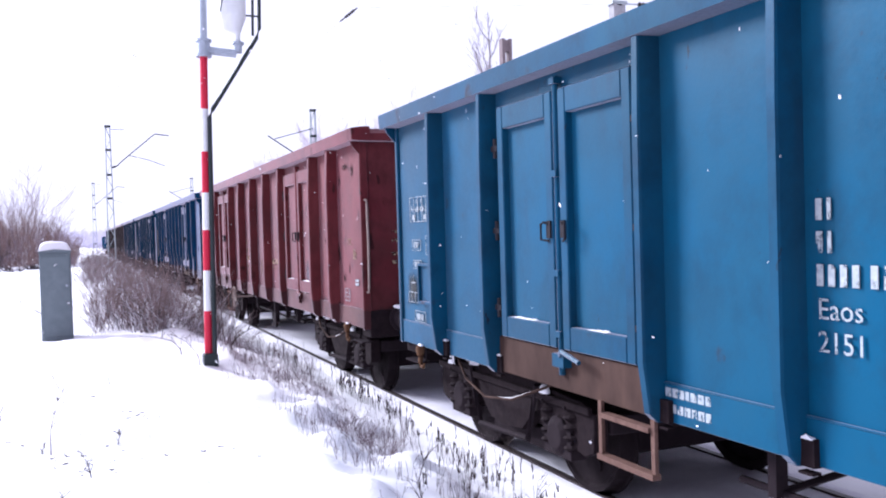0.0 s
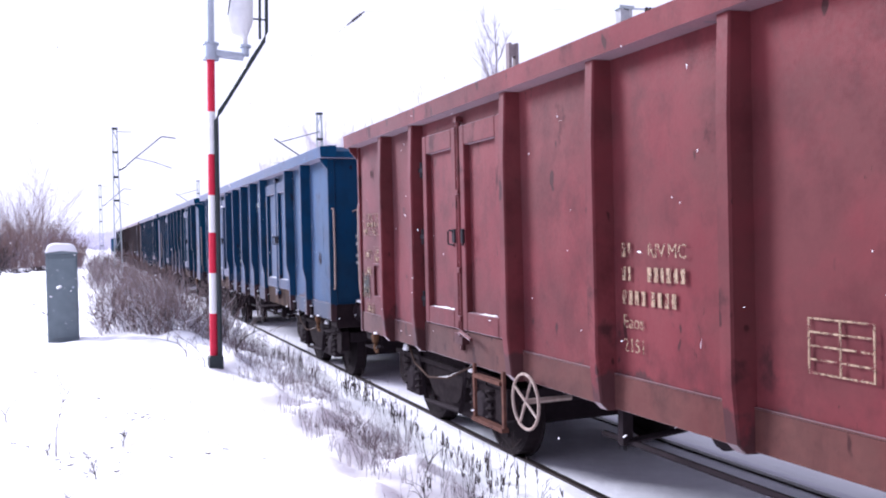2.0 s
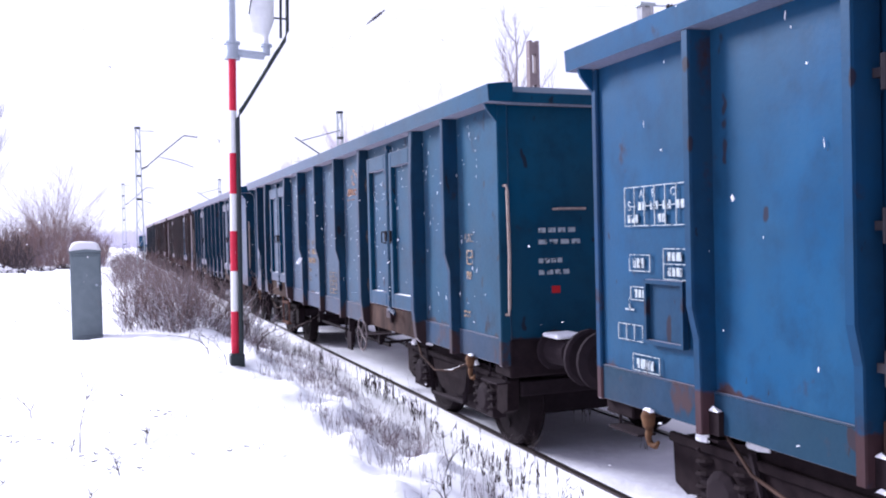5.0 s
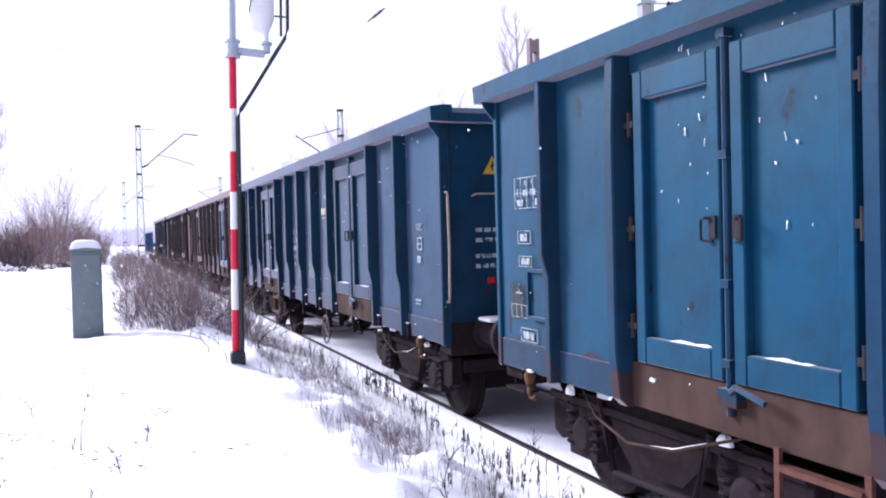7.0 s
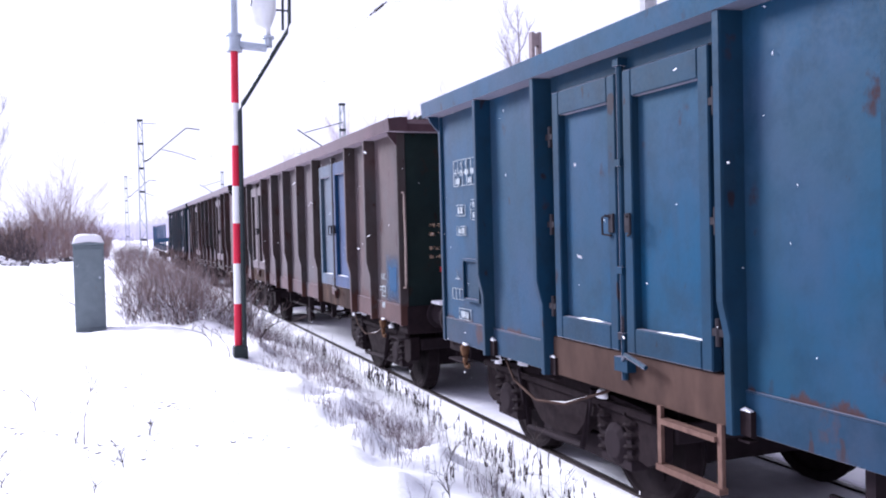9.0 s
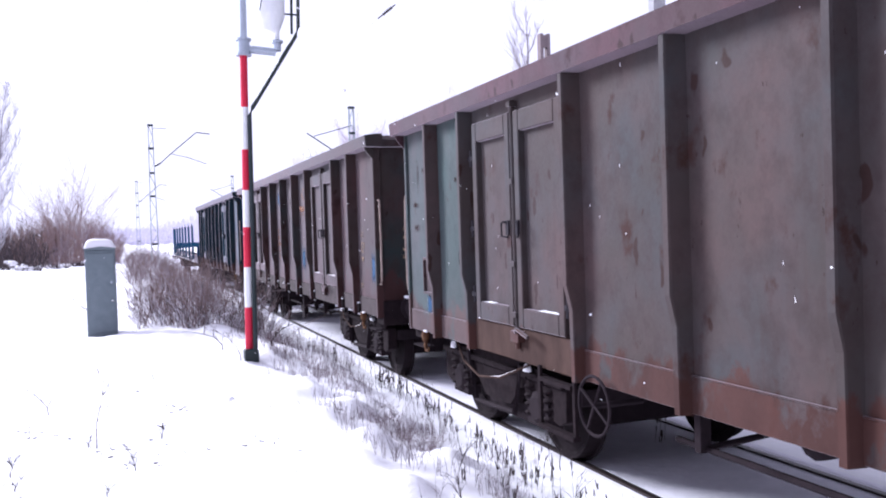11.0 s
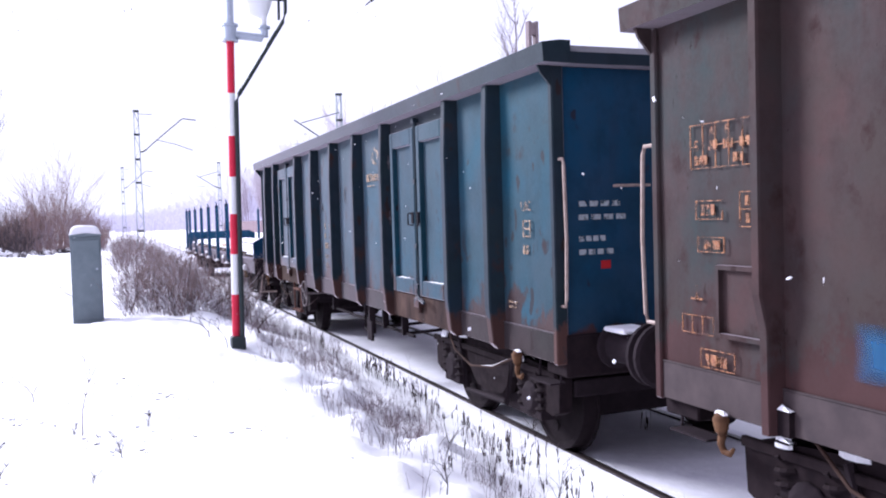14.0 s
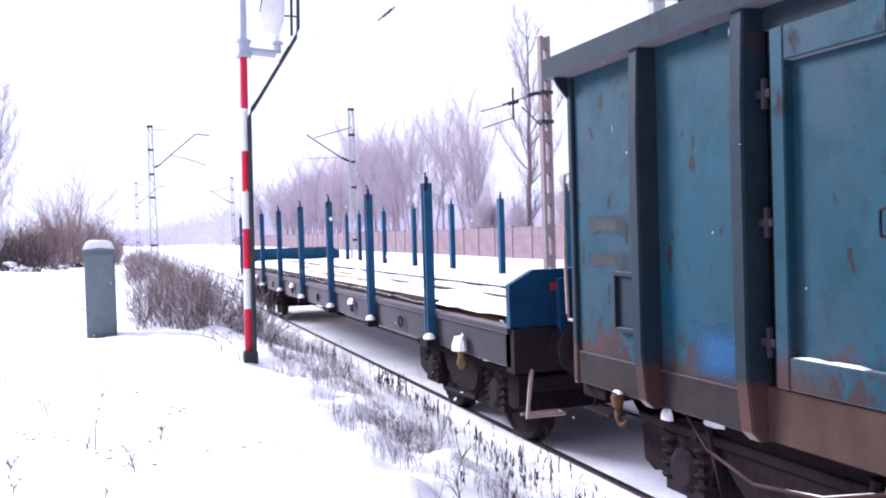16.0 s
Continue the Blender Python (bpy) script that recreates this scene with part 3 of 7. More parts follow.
def bogie(parent, y):
    bg_ob = new("bogie", None)
    bg_ob.parent = parent
    bg_ob.matrix_basis = pose(0, y, 0)
    for s in (-1, 1):
        part_mesh("side_frame", cached(("sf", s), lambda: side_frame_mesh(s)), bg_ob)
        for a in (-0.9, 0.9):
            part_mesh("axle_box", cached("axlebox", axle_box_mesh), bg_ob, "", pose(s * 0.98, a, 0.46, 0, 0, 0 if s > 0 else 180))
            for d in (-0.17, 0.17):
                part_mesh("coil_spring", cached("spring", spring_mesh), bg_ob, "", pose(s * 1.02, a + d, 0.36))
    for k, spot in enumerate(((-1.10, -0.97, 0.50, 0.72, 0.80, 0.10), (-1.13, -1.06, -0.82, -0.68, 0.76, 0.06), (-1.13, -1.07, 0.98, 1.10, 0.76, 0.07))):
        def heap(spot=spot):
            bm = bmesh.new()
            snow_wedge(bm, *spot)
            return mesh_from("snow_cap", bm, SNOW)
        part_mesh("snow_cap", cached(("bogie_snow", k), heap), bg_ob, "small wedge of snow on the bogie frame")
    def bolster():
        bm = bmesh.new()
        box(bm, -0.95, 0.95, -0.22, 0.22, 0.55, 0.80)
        tube(bm, [(0, 0, 0.78), (0, 0, 0.90)], 0.20, 14)
        return mesh_from("bolster", bm, RUST_STEEL, 0.01)
    part_mesh("bolster", cached("bolster", bolster), bg_ob)
    def block(name, dims, bevel=0.012):
        def make():
            bm = bmesh.new()
            box(bm, *dims)
            return mesh_from(name, bm, BLACK_STEEL, bevel)
        return cached(name, make)
    def rod(name, pts, r):
        def make():
            bm = bmesh.new()
            tube(bm, pts, r, 6)
            return mesh_from(name, bm, BLACK_STEEL)
        return cached(name, make)
    for e in (-0.38, 0.38):
        for s in (-1, 1):
            part_mesh("brake_shoe", block("brake_shoe", (-0.05, 0.05, -0.05, 0.05, 0.30, 0.62)), bg_ob, "", pose(s * 0.755, e, 0))
        part_mesh("brake_beam", rod("brake_beam", [(-0.8, 0, 0.40), (0.8, 0, 0.40)], 0.03), bg_ob, "", pose(0, e, 0))
    for e in (-1.37, 1.37):
        part_mesh("end_beam", block("end_beam", (-0.93, 0.93, -0.04, 0.04, 0.54, 0.68)), bg_ob, "", pose(0, e, 0))
    # dark blocks added between the wheels, standing in for shaded clutter
    for e in (-1.05, -0.62, 0.62, 1.05):
        part_mesh("filler_beam", block("filler_beam", (-0.66, 0.66, -0.09, 0.09, 0.30, 0.78)), bg_ob, "", pose(0, e, 0))
    part_mesh("filler_block", block("filler_block", (-0.64, 0.64, -0.55, 0.55, 0.26, 0.56)), bg_ob)
    for s in (-1, 1):
        part_mesh("equaliser", block("equaliser", (-0.035, 0.035, -0.50, 0.50, 0.22, 0.40)), bg_ob, "", pose(s * 0.895, 0, 0))
        part_mesh("safety_strap", rod("safety_strap", [(0, -0.62, 0.80), (0, -0.45, 0.34), (0, 0.45, 0.30), (0, 0.62, 0.78)], 0.028), bg_ob, "", pose(s * 1.09, 0, 0))
    for a in (-0.9, 0.9):
        w = part_mesh("wheelset", cached("wheelset", wheelset_mesh), bg_ob, "dark steel wheels with worn bright rims", pose(0, a, 0.46))
        axles.append((w, a))
    return bg_ob


def buffer_mesh():
    bm = bmesh.new()
    tube(bm, [(0, 0, 0), (0, -0.03, 0), (0, -0.035, 0), (0, -0.32, 0), (0, -0.33, 0), (0, -0.53, 0)], [0.17, 0.17, 0.125, 0.115, 0.085, 0.085], 16)
    tube(bm, [(0, -0.53, 0), (0, -0.555, 0), (0, -0.585, 0), (0, -0.60, 0)], [0.16, 0.225, 0.225, 0.20], 20)
    return mesh_from("buffer", bm, BLACK_STEEL, 0)


def gondola(index, label, paint, panel_paint, post_kind, end_paint=None, door_paint=None, rim_paint=None, wheel_y=2.2, wheel_z=0.78, wheel_mat=None, step_y=3.1, step_z=(0.46, 0.94), step_mat=None, dent=0.014, bays_of=(1.0, 0.95, 2.02), band_mat=None, brackets=False, far_rail=False, post_paint=None, far_paint=None, sill_mat=None, HALF=HALF):
    """An open high-sided bogie wagon; its near end is at -y."""
    end_paint, rim_paint = end_paint or paint, rim_paint or paint
    wg = new("open_wagon", None)
    wg.empty_display_size = 0.5
    tagged(wg, label, "freight wagon", "wagons of the passing train")
    rnd = random.Random(40 + index)
    POSTS, BAYS, DOORS = layout(*bays_of, HALF)
    for s in (-1, 1):
        for k, (y0, y1) in enumerate(BAYS):
            bm = bmesh.new()
            plate(bm, s, y0 + 0.002, y1 - 0.002, Z0, Z1, dent, index * 3.7 + k + s * 50)
            part("side_panel", bm, far_paint if far_paint and k >= 6 else panel_paint, wg, smooth=True)
            bm = bmesh.new()                    # lower plate with a folded ledge over it
            box(bm, *sorted((s * (SIDE - 0.01), s * (SIDE + 0.014))), y0 + 0.004, y1 - 0.004, Z0 - 0.02, 1.125)
            box(bm, *sorted((s * (SIDE - 0.01), s * (SIDE + 0.019))), y0 + 0.004, y1 - 0.004, 1.127, 1.135)
            part("lower_plate", bm, band_mat or (far_paint if far_paint and k >= 6 else panel_paint), wg, bevel=0.003)
        for y in POSTS:
            kind = post_kind
            if kind == "mixed":                 # door posts run straight down
                kind = "straight" if any(abs(abs(y) - abs(v)) < 0.01 for dr in DOORS for v in dr) else "high_drawn"
            part_mesh("post", post_mesh(kind, s, y, post_paint or paint), wg)
        for e in (-1, 1):                       # corner posts
            bm = bmesh.new()
            box(bm, *sorted((s * (SIDE - 0.07), s * (SIDE + 0.03))), *sorted((e * (HALF - 0.05), e * (HALF + 0.012))), 0.90, Z1)
            part("corner_post", bm, far_paint if far_paint and e > 0 else paint, wg, bevel=0.01)
        for d, (y0, y1) in enumerate(DOORS):
            mid = (y0 + y1) / 2
            dp = door_paint[d] if door_paint else (panel_paint, panel_paint)
            door_leaf(wg, s, y0 + 0.165, mid - 0.045, paint if not door_paint else dp[0], dp[0], -1)
            door_leaf(wg, s, mid + 0.045, y1 - 0.165, paint if not door_paint else dp[1], dp[1], 1)
            bm = bmesh.new()                    # back sheet, lintel and lock bars
            box(bm, *sorted((s * (SIDE - 0.06), s * (SIDE - 0.031))), y0, y1, Z0, Z1)
            box(bm, *sorted((s * (SIDE - 0.03), s * (SIDE + 0.01))), y0 + 0.07, y1 - 0.07, 2.985, Z1)
            part("door_backing", bm, paint, wg)
            bm = bmesh.new()
            tube(bm, [(s * (SIDE + 0.045), mid, 1.02), (s * (SIDE + 0.045), mid, 3.06)], 0.024, 8)
            for z in (1.30, 1.72, 2.40, 3.03):
                box(bm, *sorted((s * SIDE, s * (SIDE + 0.078))), mid - 0.032, mid + 0.032, z - 0.022, z + 0.022)
            box(bm, *sorted((s * SIDE, s * (SIDE + 0.095))), mid - 0.10, mid + 0.05, 1.08, 1.17)
            tube(bm, [(s * (SIDE + 0.09), mid - 0.05, 1.16), (s * (SIDE + 0.12), mid - 0.12, 1.20), (s * (SIDE + 0.12), mid - 0.34, 1.15)], 0.016, 6)
            part("lock_bar", bm, post_paint or paint, wg, "grimy rusty door lock bar with its keeps")
            bm = bmesh.new()
            box(bm, *sorted((s * (SIDE - 0.03), s * (SIDE + 0.03))), y0 + 0.06, y1 - 0.06, Z0 - 0.02, 1.19)
            part("door_sill", bm, sill_mat or SILL_RUST, wg, "" if sill_mat else "bare rust-brown sill below the side door", bevel=0.006)
            for ya, yb in ((y0 + 0.20, mid - 0.16), (mid + 0.14, y1 - 0.22)):
                bm = bmesh.new()
                cut = rnd.uniform(0.25, 0.75)
                ya += (yb - ya) * cut * rnd.random()
                yb -= (yb - ya) * 0.5 * rnd.random()
                k = 7
                lo = [bm.verts.new((s * (SIDE + 0.058), ya + (yb - ya) * i / k, 1.362)) for i in range(k + 1)]
                hi = [bm.verts.new((s * (SIDE + 0.012), ya + (yb - ya) * i / k, 1.362 + rnd.uniform(0.0, 0.009) * (0 < i < k))) for i in range(k + 1)]
                for i in range(k):
                    bm.faces.new((lo[i], lo[i + 1], hi[i + 1], hi[i]))
                part("snow_on_ledge", bm, SNOW, wg, "thin uneven line of snow on the door ledge")
        # tie brackets beside the posts, some with snow
        for y in POSTS if brackets else ():
            bm = bmesh.new()                    # stiffening foot in the angle behind the post
            box(bm, *sorted((s * (SIDE - 0.005), s * (SIDE + 0.048))), y - 0.115, y - 0.020, 0.905, 1.035)
            box(bm, *sorted((s * (SIDE - 0.005), s * (SIDE + 0.050))), y - 0.105, y - 0.020, 0.868, 0.88)
            # the dark steel tone puts the shade behind the post into the foot
            br = part("post_foot", bm, RUST_STEEL, wg, "foot behind the post, recess shade put into its dark colour")
            for z, out, keep in ((1.035, 0.050, 0.9), (0.88, 0.048, 0.4)):
                if rnd.random() < keep:
                    bm = bmesh.new()
                    snow_fillet(bm, *sorted((s * (SIDE + 0.012), s * (SIDE + out))), y - 0.110 - 0.014 * rnd.random(), y - 0.030, z - 0.002, 0.014 + 0.016 * rnd.random())
                    part("snow_cap", bm, SNOW, br, "small wedge of snow drifted on the post foot")
        # rim of the side
        bm = bmesh.new()
        prism(bm, [(s * (SIDE - 0.07), Z1), (s * (SIDE + 0.15), Z1 + 0.005), (s * (SIDE + 0.16), Z1 + 0.145), (s * (SIDE + 0.02), ZR), (s * (SIDE - 0.07), ZR)], "y", -HALF - 0.13, HALF + 0.13)
        part("top_rim", bm, rim_paint, wg)
        for e in (-1, 1):                       # gusset under each overhanging end of the rim
            bm = bmesh.new()
            prism(bm, [(s * (SIDE + 0.028), Z1 + 0.002), (s * (SIDE + 0.135), Z1 + 0.002), (s * (SIDE + 0.115), Z1 - 0.05), (s * (SIDE + 0.028), Z1 - 0.15)][:: s], "y", *sorted((e * (HALF - 0.012), e * (HALF + 0.010))))
            part("rim_gusset", bm, rim_paint, wg)
        bm = bmesh.new()
        box(bm, *sorted((s * (SIDE - 0.14), s * (SIDE - 0.051))), -HALF + 0.05, HALF - 0.05, 0.90, 1.20)
        part("sole_bar", bm, RUST_STEEL, wg, bevel=0.01)
    for e in (-1, 1):
        bm = bmesh.new()
        box(bm, -SIDE + 0.07, SIDE - 0.07, *sorted((e * (HALF - 0.04), e * (HALF - 0.01))), 0.95, Z1)
        end = part("end_wall", bm, end_paint, wg, bevel=0.006)
        bm = bmesh.new()
        prism(bm, [(e * (HALF - 0.06), Z1), (e * (HALF + 0.10), Z1 + 0.005), (e * (HALF + 0.10), Z1 + 0.09), (e * (HALF + 0.0), ZR - 0.01), (e * (HALF - 0.06), ZR - 0.01)], "x", -SIDE + 0.07, SIDE - 0.07)
        part("end_rim", bm, rim_paint, wg)
        bm = bmesh.new()
        box(bm, -1.25, 1.25, *sorted((e * (HALF - 0.30), e * (HALF + 0.02))), 0.80, 1.12)
        part("headstock", bm, RUST_STEEL, wg, bevel=0.012)
        for s in (-1, 1):
            bf = part_mesh("buffer", cached("buffer", buffer_mesh), wg, "", pose(s * 0.875, e * (HALF + 0.10), 1.03, 0, 0, 0 if e < 0 else 180))
            bm = bmesh.new()
            box(bm, s * 0.875 - 0.13, s * 0.875 + 0.13, *sorted((e * (HALF + 0.12), e * (HALF + 0.40))), 1.15, 1.185)
            part("snow_on_buffer", bm, SNOW, wg, bevel=0.015)
            # step under the corner
            bm = bmesh.new()
            for yy in (HALF - 0.12, HALF - 0.46):
                tube(bm, [(s * 1.22, e * yy, 0.95), (s * 1.23, e * yy, 0.74)], 0.010, 5)
            box(bm, s * 1.24 - 0.08, s * 1.24 + 0.05, *sorted((e * (HALF - 0.12), e * (HALF - 0.46))), 0.73, 0.745)
            part("corner_step", bm, BLACK_STEEL, wg)
            if s * e < 0 and not (far_rail and e > 0):
                continue
            # grab rail at the corner
            bm = bmesh.new()
            gx, gy = s * (SIDE - 0.02), e * (HALF + (0.17 if e > 0 else 0.08))
            tube(bm, [(gx, e * (HALF - 0.02), 2.42), (gx, gy - e * 0.02, 2.42), (gx, gy, 2.37), (gx, gy + e * 0.02, 1.85), (gx, gy, 1.39), (gx, gy - e * 0.02, 1.34), (gx, e * (HALF - 0.02), 1.34)], 0.013, 6)
            part("grab_rail", bm, BEIGE_PAINT, wg, "pale worn corner grab rail")
        bm = bmesh.new()
        if post_kind == "drawn" and not far_rail:
            tube(bm, [(e * 0.98, e * (HALF - 0.02), 2.38), (e * 0.96, e * (HALF + 0.05), 2.40), (e * 0.33, e * (HALF + 0.05), 2.40), (e * 0.31, e * (HALF - 0.02), 2.38)], 0.010, 6)
        else:
            tube(bm, [(e * 0.80, e * (HALF - 0.02), 2.22), (e * 0.78, e * (HALF + 0.05), 2.22), (e * 0.52, e * (HALF + 0.05), 2.22), (e * 0.50, e * (HALF - 0.02), 2.22)], 0.012, 6)
        part("end_rail", bm, BEIGE_PAINT, wg, "pale worn grab rail across the end")
        bm = bmesh.new()                         # screw coupling
        tube(bm, [(0, e * HALF, 0.98), (0, e * (HALF + 0.28), 0.98), (0, e * (HALF + 0.36), 1.05), (0, e * (HALF + 0.30), 1.12)], 0.035, 7)
        for sx in (-0.045, 0.045):
            tube(bm, [(sx, e * (HALF + 0.25), 0.98), (sx, e * (HALF + 0.66), 0.90)], 0.018, 6)
        part("coupling", bm, BLACK_STEEL, wg)
        bm = bmesh.new()                         # air hose
        tube(bm, [(0.32, e * HALF, 0.86), (0.32, e * (HALF + 0.18), 0.82), (0.30, e * (HALF + 0.42), 0.60), (0.20, e * (HALF + 0.62), 0.56), (0.1, e * (HALF + 0.7), 0.62)], 0.024, 6)
        part("air_hose", bm, BLACK_STEEL, wg)
        bm = bmesh.new()                         # tow hook under the corner
        yt = e * (HALF - 0.62)
        tube(bm, [(-SIDE - 0.05, yt, 0.93), (-SIDE - 0.055, yt, 0.90), (-SIDE - 0.055, yt - 0.005, 0.84), (-SIDE - 0.055, yt - 0.02, 0.81)], [0.030, 0.046, 0.036, 0.022], 9)
        tube(bm, [(-SIDE - 0.055, yt - 0.01, 0.82), (-SIDE - 0.055, yt + 0.005, 0.77), (-SIDE - 0.055, yt - 0.02, 0.73), (-SIDE - 0.055, yt - 0.07, 0.725), (-SIDE - 0.055, yt - 0.10, 0.76)], [0.024, 0.022, 0.020, 0.017, 0.010], 7)
        hook = part("tow_hook", bm, HOOK_RUST, wg, "rusty ochre tow hook under the sill", smooth=True)
        bm = bmesh.new()
        snow_wedge(bm, -SIDE - 0.08, -SIDE - 0.02, yt - 0.045, yt + 0.045, 0.923, 0.02)
        part("snow_cap", bm, SNOW, hook)
        if e < 0:
            continue
        bm = bmesh.new()                         # card holder in the corner bay
        yc = HALF - 0.78
        box(bm, -SIDE - 0.02, -SIDE - 0.012, yc - 0.17, yc + 0.17, 1.36, 1.70)
        for ya, yb, za, zb in ((yc - 0.19, yc + 0.19, 1.70, 1.725), (yc - 0.19, yc + 0.19, 1.335, 1.36), (yc + 0.17, yc + 0.19, 1.36, 1.70), (yc - 0.19, yc - 0.17, 1.36, 1.70)):
            box(bm, -SIDE - 0.05, -SIDE - 0.012, ya, yb, za, zb)
        part("card_holder", bm, paint, wg)
    bm = bmesh.new()
    box(bm, -SIDE + 0.07, SIDE - 0.07, -HALF + 0.05, HALF - 0.05, 1.18, 1.24)
    part("floor_plate", bm, RUST_STEEL, wg)
    bm = bmesh.new()
    box(bm, -0.20, 0.20, -HALF + 0.05, HALF - 0.05, 0.86, 1.17)
    for y in (-2.9, -1.3, 0.0, 1.3, 2.9):
        box(bm, -SIDE + 0.15, SIDE - 0.15, y - 0.07, y + 0.07, 0.95, 1.17)
    part("underframe", bm, RUST_STEEL, wg, bevel=0.01)
    bm = bmesh.new()
    tube(bm, [(-0.35, -0.95, 0.78), (-0.35, -0.90, 0.78), (-0.35, -0.30, 0.78), (-0.35, -0.25, 0.78)], [0.10, 0.19, 0.19, 0.10], 12)
    for y in (-0.8, -0.35):
        box(bm, -0.40, -0.30, y - 0.03, y + 0.03, 0.9, 1.0)
    part("brake_cylinder", bm, BLACK_STEEL, wg)
    bm = bmesh.new()
    tube(bm, [(-0.75, 0.9, 0.78), (-0.7, 0.9, 0.78), (-0.15, 0.9, 0.78), (-0.1, 0.9, 0.78)], [0.09, 0.15, 0.15, 0.09], 12)
    part("air_tank", bm, BLACK_STEEL, wg)
    bm = bmesh.new()
    tube(bm, [(-0.30, -3.6, 0.62), (-0.30, 3.6, 0.62)], 0.02, 6)
    tube(bm, [(0.30, -3.2, 0.58), (0.30, 3.2, 0.66)], 0.02, 6)
    tube(bm, [(-1.0, -2.3, 0.60), (-1.0, 1.8, 0.60)], 0.022, 6)
    for y in (-2.0, -1.2, 1.5):
        tube(bm, [(-1.0, y, 0.95), (-1.0, y, 0.60), (0.5, y + 0.3, 0.60)], 0.022, 6)
        box(bm, -1.06, -0.98, y - 0.03, y + 0.03, 0.58, 1.0)
    part("brake_rigging", bm, BLACK_STEEL, wg)
    bm = bmesh.new()
    box(bm, -1.30, -1.22, -1.42, -1.36, 0.55, 0.95)
    box(bm, -1.33, -1.30, -1.60, -1.40, 0.48, 0.72)
    tube(bm, [(-1.28, -1.2, 0.95), (-1.28, -1.15, 0.60), (-1.28, -1.5, 0.52)], 0.02, 6)
    part("brake_lever", bm, BLACK_STEEL, wg)
    # hand-brake wheel on the side
    bm = bmesh.new()
    hx = -SIDE - 0.09
    ring(bm, (hx, wheel_y, wheel_z), "x", 0.205, 0.012, 24, 6)
    for k in range(4):
        a = math.pi * k / 2 + 0.5
        tube(bm, [(hx, wheel_y, wheel_z), (hx, wheel_y + 0.20 * math.cos(a), wheel_z + 0.20 * math.sin(a))], 0.011, 5)
    tube(bm, [(hx, wheel_y, wheel_z), (-1.0, wheel_y, wheel_z)], 0.022, 6)
    part("hand_wheel", bm, wheel_mat or BLACK_STEEL, wg, "spoked hand-brake wheel at the sill")
    # framed ladder step
    bm = bmesh.new()
    x = -SIDE - 0.06
    za, zb = step_z
    prism(bm, [(step_y - 0.29, za), (step_y + 0.29, za), (step_y + 0.29, za + 0.035), (step_y - 0.29, za + 0.035)], "x", x - 0.03, x + 0.03)
    for y in (step_y - 0.275, step_y + 0.275):
        box(bm, x - 0.012, x + 0.012, y - 0.018, y + 0.018, za + 0.03, max(zb, 0.93))
    box(bm, x - 0.03, x + 0.03, step_y - 0.255, step_y + 0.255, min(zb, 0.86) - 0.03, min(zb, 0.86))
    part("ladder_step", bm, step_mat or RUST_STEEL, wg)
    for y in (-4.6, 4.6):
        bogie(wg, y)
        bm = bmesh.new()                         # brake pipe sagging over the bogie, dusted with snow
        tube(bm, [(-1.18, y - 1.0, 0.86), (-1.20, y - 0.4, 0.66), (-1.20, y + 0.1, 0.60), (-1.20, y + 0.5, 0.70), (-1.16, y + 0.8, 0.90)], 0.011, 6)
        pipe = part("brake_pipe", bm, SILL_RUST, wg)
        bm = bmesh.new()
        tube(bm, [(-1.19, y - 0.70, 0.770), (-1.20, y - 0.4, 0.669), (-1.20, y - 0.05, 0.624)], [0.002, 0.006, 0.002], 6)
        part("snow_line", bm, SNOW, pipe, "line of snow caught on the brake pipe")
    return wg


def on_side(y, z, off=0.003):
    """Pose of writing on the near side of a wagon: it reads towards -y."""
    return Matrix.Translation((-SIDE - 0.012 - off, y, z)) @ Matrix(((0, 0, -1, 0), (-1, 0, 0, 0), (0, 1, 0, 0), (0, 0, 0, 1)))


def bars(wg, y, z, widths, height, mat, gap=0.0, name="number_bar", label=""):
    """A line of writing kept as plain bars, starting at y and running towards -y."""
    x = -SIDE - 0.013
    for w in widths:
        bm = bmesh.new()
        box(bm, x - 0.003, x + 0.002, y - w, y, z, z + height)
        part(name, bm, mat, wg, label)
        y -= w + gap


def outline_box(wg, y, z, w, h, mat, cols=0, rows=0, t=0.008, name="stencil_frame"):
    bm = bmesh.new()
    x0, x1 = -SIDE - 0.0165, -SIDE - 0.012
    for zz in [z + h * k / (rows + 1) for k in range(rows + 2)]:
        box(bm, x0, x1, y - w - t, y + t, zz - t, zz + t)
    for k in range(cols + 2):
        yy = y - w * k / (cols + 1)
        box(bm, x0 - 0.0015, x1, yy - t, yy + t, z, z + h)
    return part(name, bm, mat, wg)


def emblem(wg, y, z, size, mat):
    """Company mark, simplified: an open ring with a swept tail, over a bar of writing."""
    bm = bmesh.new()
    x = -SIDE - 0.013
    swept = ((-0.30, 0.42), (-0.02, 0.46), (0.20, 0.40), (0.54, 0.08), (0.50, 0.0), (0.36, -0.16), (0.22, -0.24), (0.26, -0.02), (0.20, 0.14), (0.04, 0.28), (-0.14, 0.36))
    for turn in (1, -1):
        bm.faces.new([bm.verts.new((x - 0.002, y - size * 1.05 * turn * u, z + size * 0.78 * turn * v)) for u, v in swept])
    me = part("emblem", bm, mat, wg, "company mark painted as a swept ring")
    return me


NEAR_END = [-4.42, 9.86, 24.28, 38.72, 52.93, 67.19, 81.42, 95.57]     # near end of each gondola at the clip's start


def travel(t):
    """How far the train has come by t seconds; it gains a little speed towards the end."""
    return SPEED * t + 0.20 * smooth_step(13.0, 17.0, t)


def wagon_start(i):
    """Centre of gondola i along the track at the clip's start."""
    return NEAR_END[i] + HALF


